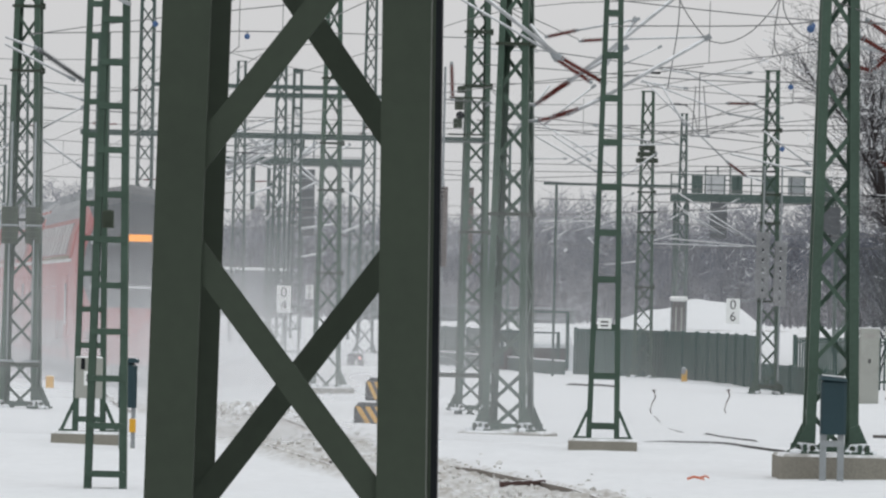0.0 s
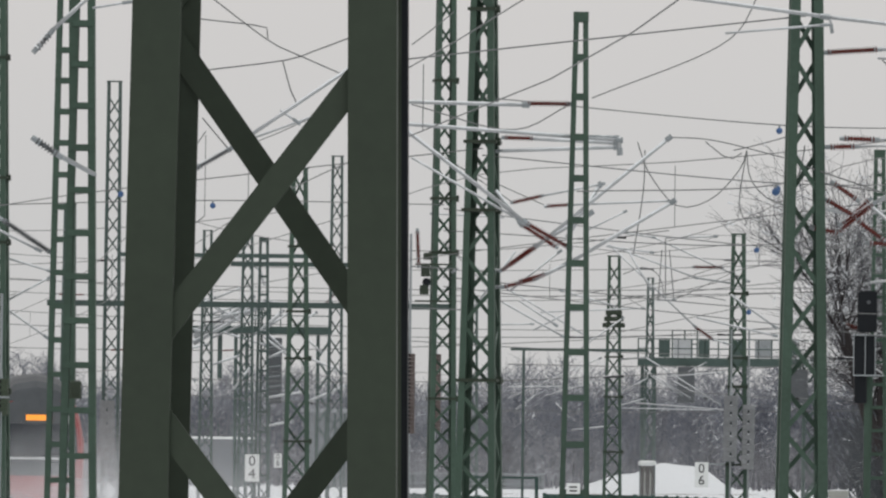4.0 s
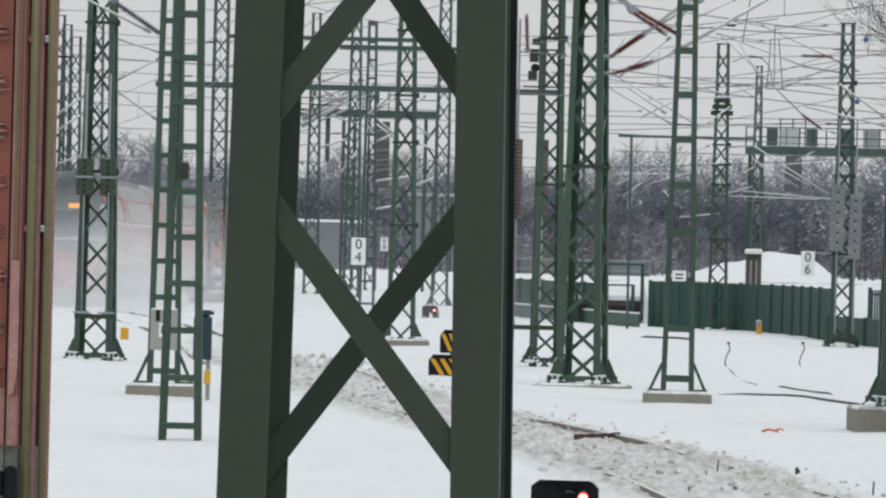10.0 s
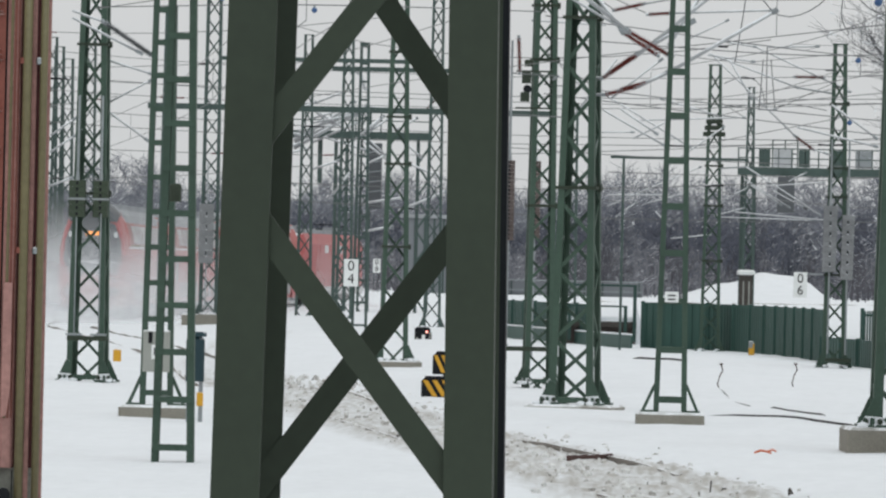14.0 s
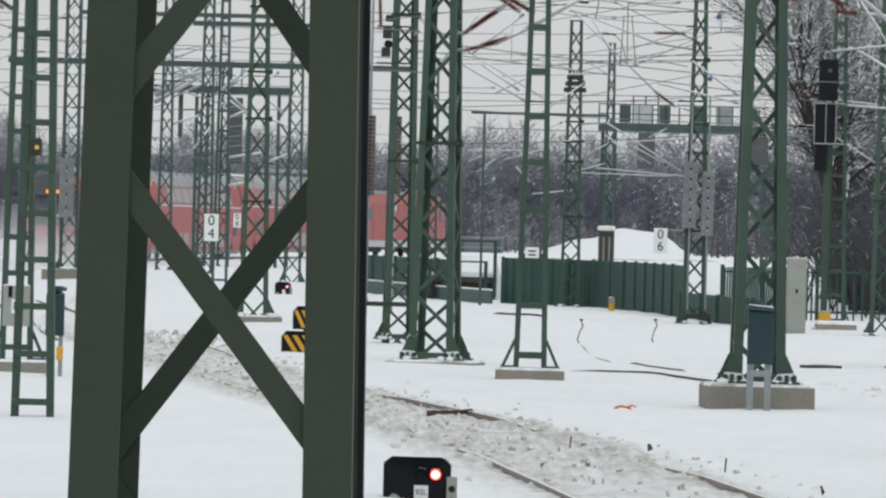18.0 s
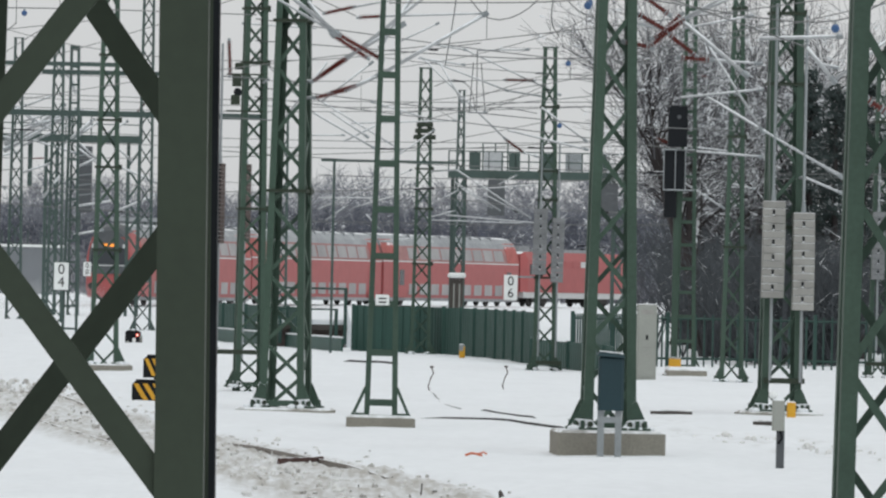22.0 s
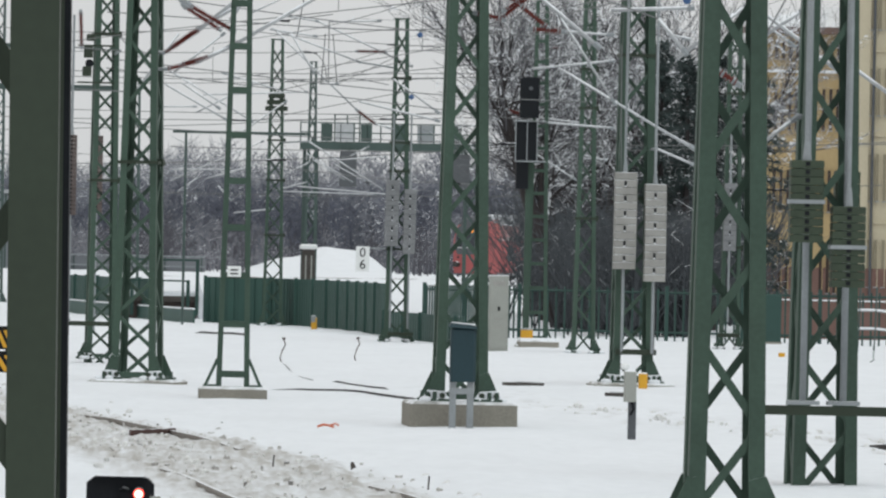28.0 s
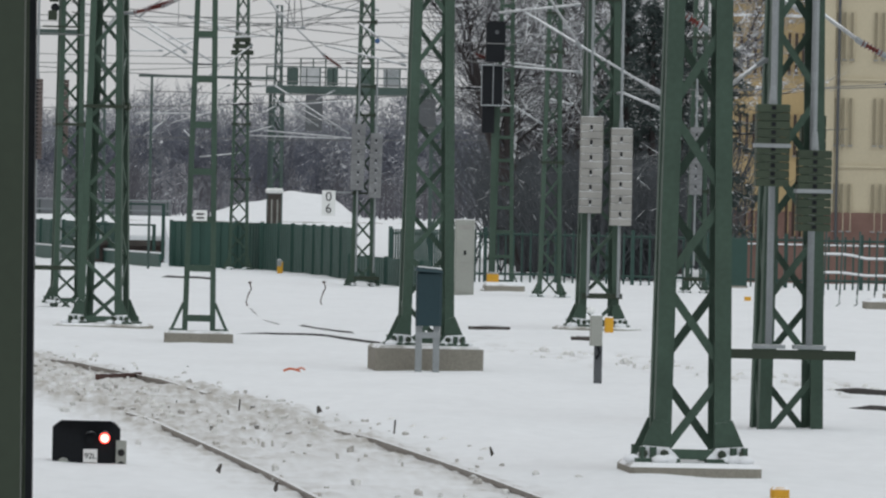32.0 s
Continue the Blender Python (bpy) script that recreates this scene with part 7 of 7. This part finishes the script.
        for sx in (-0.98, 0.84):
            part("upper_light", face([(sx, 3.22), (sx + 0.14, 3.22), (sx + 0.14, 3.44), (sx, 3.44)], front - 0.08, front - 0.052), LIGHTGREY, cab)
        part("bumper", face([(-1.15, 0.45), (1.15, 0.45), (1.18, 1.3), (-1.18, 1.3)], front - 0.12, front + 0.1), RED, cab)
        for sx in (-0.85, 0.85):
            part("buffer", Solid().tube((sx, tail - 2.0, 1.05), (sx, tail - 1.6, 1.05), 0.2, n=14), UNDER, cab)
            part("tail_light", Solid().tube((sx, tail - 1.6, 1.55), (sx, tail - 1.552, 1.55), 0.08, n=10), GLASSDARK, cab)
    return c


def locomotive():
    e = thing("electric_locomotive", pose(0, 0, 0), "traffic-red electric locomotive with a light grey frame", "locomotive")
    half = 9.0
    part("body", Solid().rings([[(x, y, z) for x, z in ((-1.45, 1.0), (1.45, 1.0), (1.45, 3.2), (1.15, 3.75), (-1.15, 3.75), (-1.45, 3.2))] for y in (-half + 0.9, half - 0.9)]), RED, e, "traffic-red body")
    for sg in (-1, 1):
        nose = part("cab", Solid().rings([[(-1.45, sg * (half - 0.9), 1.0), (1.45, sg * (half - 0.9), 1.0), (1.45, sg * (half - 0.9), 3.2), (1.15, sg * (half - 0.9), 3.75), (-1.15, sg * (half - 0.9), 3.75), (-1.45, sg * (half - 0.9), 3.2)], [(-1.3, sg * half, 1.0), (1.3, sg * half, 1.0), (1.25, sg * half, 2.3), (1.0, sg * (half - 0.55), 3.6), (-1.0, sg * (half - 0.55), 3.6), (-1.25, sg * half, 2.3)]]), RED, e)
        part("windscreen", Solid().hexa([(-0.95, sg * (half + 0.01), 2.4), (0.95, sg * (half + 0.01), 2.4), (0.95, sg * (half - 0.06), 2.4), (-0.95, sg * (half - 0.06), 2.4), (-0.85, sg * (half - 0.42), 3.35), (0.85, sg * (half - 0.42), 3.35), (0.85, sg * (half - 0.5), 3.35), (-0.85, sg * (half - 0.5), 3.35)]), GLASSDARK, nose)
        for sx in (-1, 1):
            part("cab_door", Solid().box(min(sx * 1.44, sx * 1.465), max(sx * 1.44, sx * 1.465), sg * (half - 2.4) - 0.35, sg * (half - 2.4) + 0.35, 1.1, 3.1), RED, e)
            part("side_window", Solid().box(min(sx * 1.45, sx * 1.475), max(sx * 1.45, sx * 1.475), sg * (half - 1.5) - 0.3, sg * (half - 1.5) + 0.3, 2.2, 2.9), GLASSDARK, e)
        bogie(sg * 5.2, e)
    part("frame", Solid().box(-1.4, 1.4, -half + 0.3, half - 0.3, 0.6, 1.02), LIGHTGREY, e, "light grey frame")
    part("roof_gear", Solid().box(-0.7, 0.7, -5, 5, 3.75, 3.98).box(-0.3, 0.3, -7.2, -5.4, 3.75, 4.15).box(-0.3, 0.3, 5.4, 7.2, 3.75, 4.15), ROOFGREY, e)
    for sx in (-1, 1):
        for k in range(7):
            part("grille", Solid().box(min(sx * 1.45, sx * 1.47), max(sx * 1.45, sx * 1.47), -4.6 + k * 1.35, -3.6 + k * 1.35, 2.75, 3.15), LIGHTGREY if k % 3 == 1 else RED, e)
    part("panto", Solid().bar((-0.6, 5.0, 4.0), (0.6, 6.9, 4.25), 0.06, 0.06).bar((-0.7, 5.0, 4.3), (0.7, 5.0, 4.3), 0.06, 0.06), DARK, e)
    return e


control_car = coach("dusty red double-deck control coach with a dark grey face", True)
second_coach = coach("red double-deck coach with a snow-dusted roof")
third_coach = coach("red double-deck coach with a snow-dusted roof")
engine = locomotive()


def snow_cloud(seed, high, shift, label):
    rnd = random.Random(seed)
    c = thing("snow_cloud", pose(0, 0, 0), label, "snow cloud", "whirled-up snow round the train")
    # one bulging sheet of blown snow, a few metres across
    s, n = Solid(), 24
    for i in range(13):
        for j in range(n):
            a, r = 2 * math.pi * j / n, i / 12
            s.v.append((r * math.cos(a), 0.35 * r * r + 0.06 * noise.noise((r * math.cos(a) * 3, r * math.sin(a) * 3, seed)), r * math.sin(a)))
    s.f = [(i * n + j, i * n + (j + 1) % n, i * n + n + (j + 1) % n, i * n + n + j) for i in range(12) for j in range(n)]
    puff = part("puff", s, DUST, c, smooth=True)
    puff.matrix_basis = Matrix.Translation((rnd.uniform(-1.0, 1.4) + shift, 0, 0.4 + 0.5 * high)) @ Matrix.Diagonal((rnd.uniform(5.0, 6.5), 2.0, 3.0 + high, 1))
    return c


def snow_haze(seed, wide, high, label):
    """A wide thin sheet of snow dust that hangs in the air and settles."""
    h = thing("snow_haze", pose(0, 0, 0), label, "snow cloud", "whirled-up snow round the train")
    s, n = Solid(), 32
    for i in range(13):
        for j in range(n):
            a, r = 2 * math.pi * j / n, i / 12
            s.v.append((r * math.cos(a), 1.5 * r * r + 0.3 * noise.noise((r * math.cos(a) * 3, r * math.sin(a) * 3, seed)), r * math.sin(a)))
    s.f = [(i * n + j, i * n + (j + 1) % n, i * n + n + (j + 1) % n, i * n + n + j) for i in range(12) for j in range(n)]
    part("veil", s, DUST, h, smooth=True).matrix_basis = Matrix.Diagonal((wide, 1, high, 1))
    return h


# See-through sheets added to stand in for haze; they pale what lies behind.
near_haze = snow_haze(3, 12.5, 10.0, "thin haze of snow dust drifting over the yard")
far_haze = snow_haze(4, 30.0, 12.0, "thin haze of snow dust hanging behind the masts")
clouds = [snow_cloud(20 + k, (0.2, 0.6, 1.0, 1.0, 0.8, 0.8, 0.9)[k], (0, 0, 0, -2.2, -2.4, -1.5, -0.5)[k], "pale cloud of snow whirled up by the train") for k in range(7)]
ARC = np.concatenate([[0], np.cumsum(np.sqrt((np.diff(TRAIN_WAY, axis=0) ** 2).sum(1)))])


def on_way(s):
    """Place on the train's track at s metres along it."""
    x, y = np.interp(s, ARC, TRAIN_WAY[:, 0]), np.interp(s, ARC, TRAIN_WAY[:, 1])
    return Vector((x, y, way_rise(y) + 0.05))


def car_pose(s, base):
    """A car whose middle is at s and whose bogies stand base metres apart."""
    a, b = on_way(s - base / 2), on_way(s + base / 2)
    m, d = (a + b) / 2, b - a
    return pose(m.x, m.y, m.z, 0, 0, math.degrees(math.atan2(-d.x, d.y)))


# seconds, how far up the yard the tail stands
TAIL = [(0, 158), (3, 182), (8.5, 225), (10.5, 241), (13.5, 266), (16, 291), (19, 338), (21, 372), (22, 389), (24, 416), (25, 428), (27.5, 469), (28.3, 486), (30, 511), (32, 538)]


def tail_arc(t):
    ys = [y for _, y in TAIL]
    arcs = [float(np.interp(y, TRAIN_WAY[:, 1], ARC)) for y in ys]
    fit = np.polyfit([q for q, _ in TAIL], arcs, 6)
    return float(np.polyval(fit, t))


def motions():
    times = [float(k) for k in range(33)]
    for car, off, base in ((control_car, 13.2, 19.0), (second_coach, 40.0, 19.0), (third_coach, 66.8, 19.0), (engine, 89.8, 10.4)):
        walk(car, [(t, car_pose(tail_arc(t) + off, base)) for t in times])
    # the added flap swings off the lens so the lamp seems to switch on
    walk(lamp_flap, [(t, pose(0.02, -0.105, 0.062, -a)) for t, a in ((0.0, 0), (17.3, 0), (17.7, 85), (32.0, 85))])
    walk(near_haze, [(t, pose(-4.0 - 0.2 * t, 92 + 2 * t, -4.3 - 0.85 * t)) for t in times])
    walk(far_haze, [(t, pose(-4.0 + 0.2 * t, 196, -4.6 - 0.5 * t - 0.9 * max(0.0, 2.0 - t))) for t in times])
    for c, off in zip(clouds, (-22.0, -12.0, -4.0, 9.0, 30.0, 58.0, 86.0)):
        # the whirled snow falls behind and settles once the train leaves the loose drifts
        walk(c, [(t, Matrix.Translation((0, 0, -(0.3 if off < 0 else 0.17) * max(0.0, 6.0 - abs(t - 2.0)) + (0.8 if off > 0 else -0.5) * max(0.0, 1 - abs(t - 12.5) / 4) - (1.7 if off > 50 else 0.4) * max(0.0, t - 14.0 + (0.8 if off > 50 else 0.0)))) @ car_pose(tail_arc(t) + off - 2.0 * max(0.0, t - 13.0), 4.0)) for t in times])


motions()
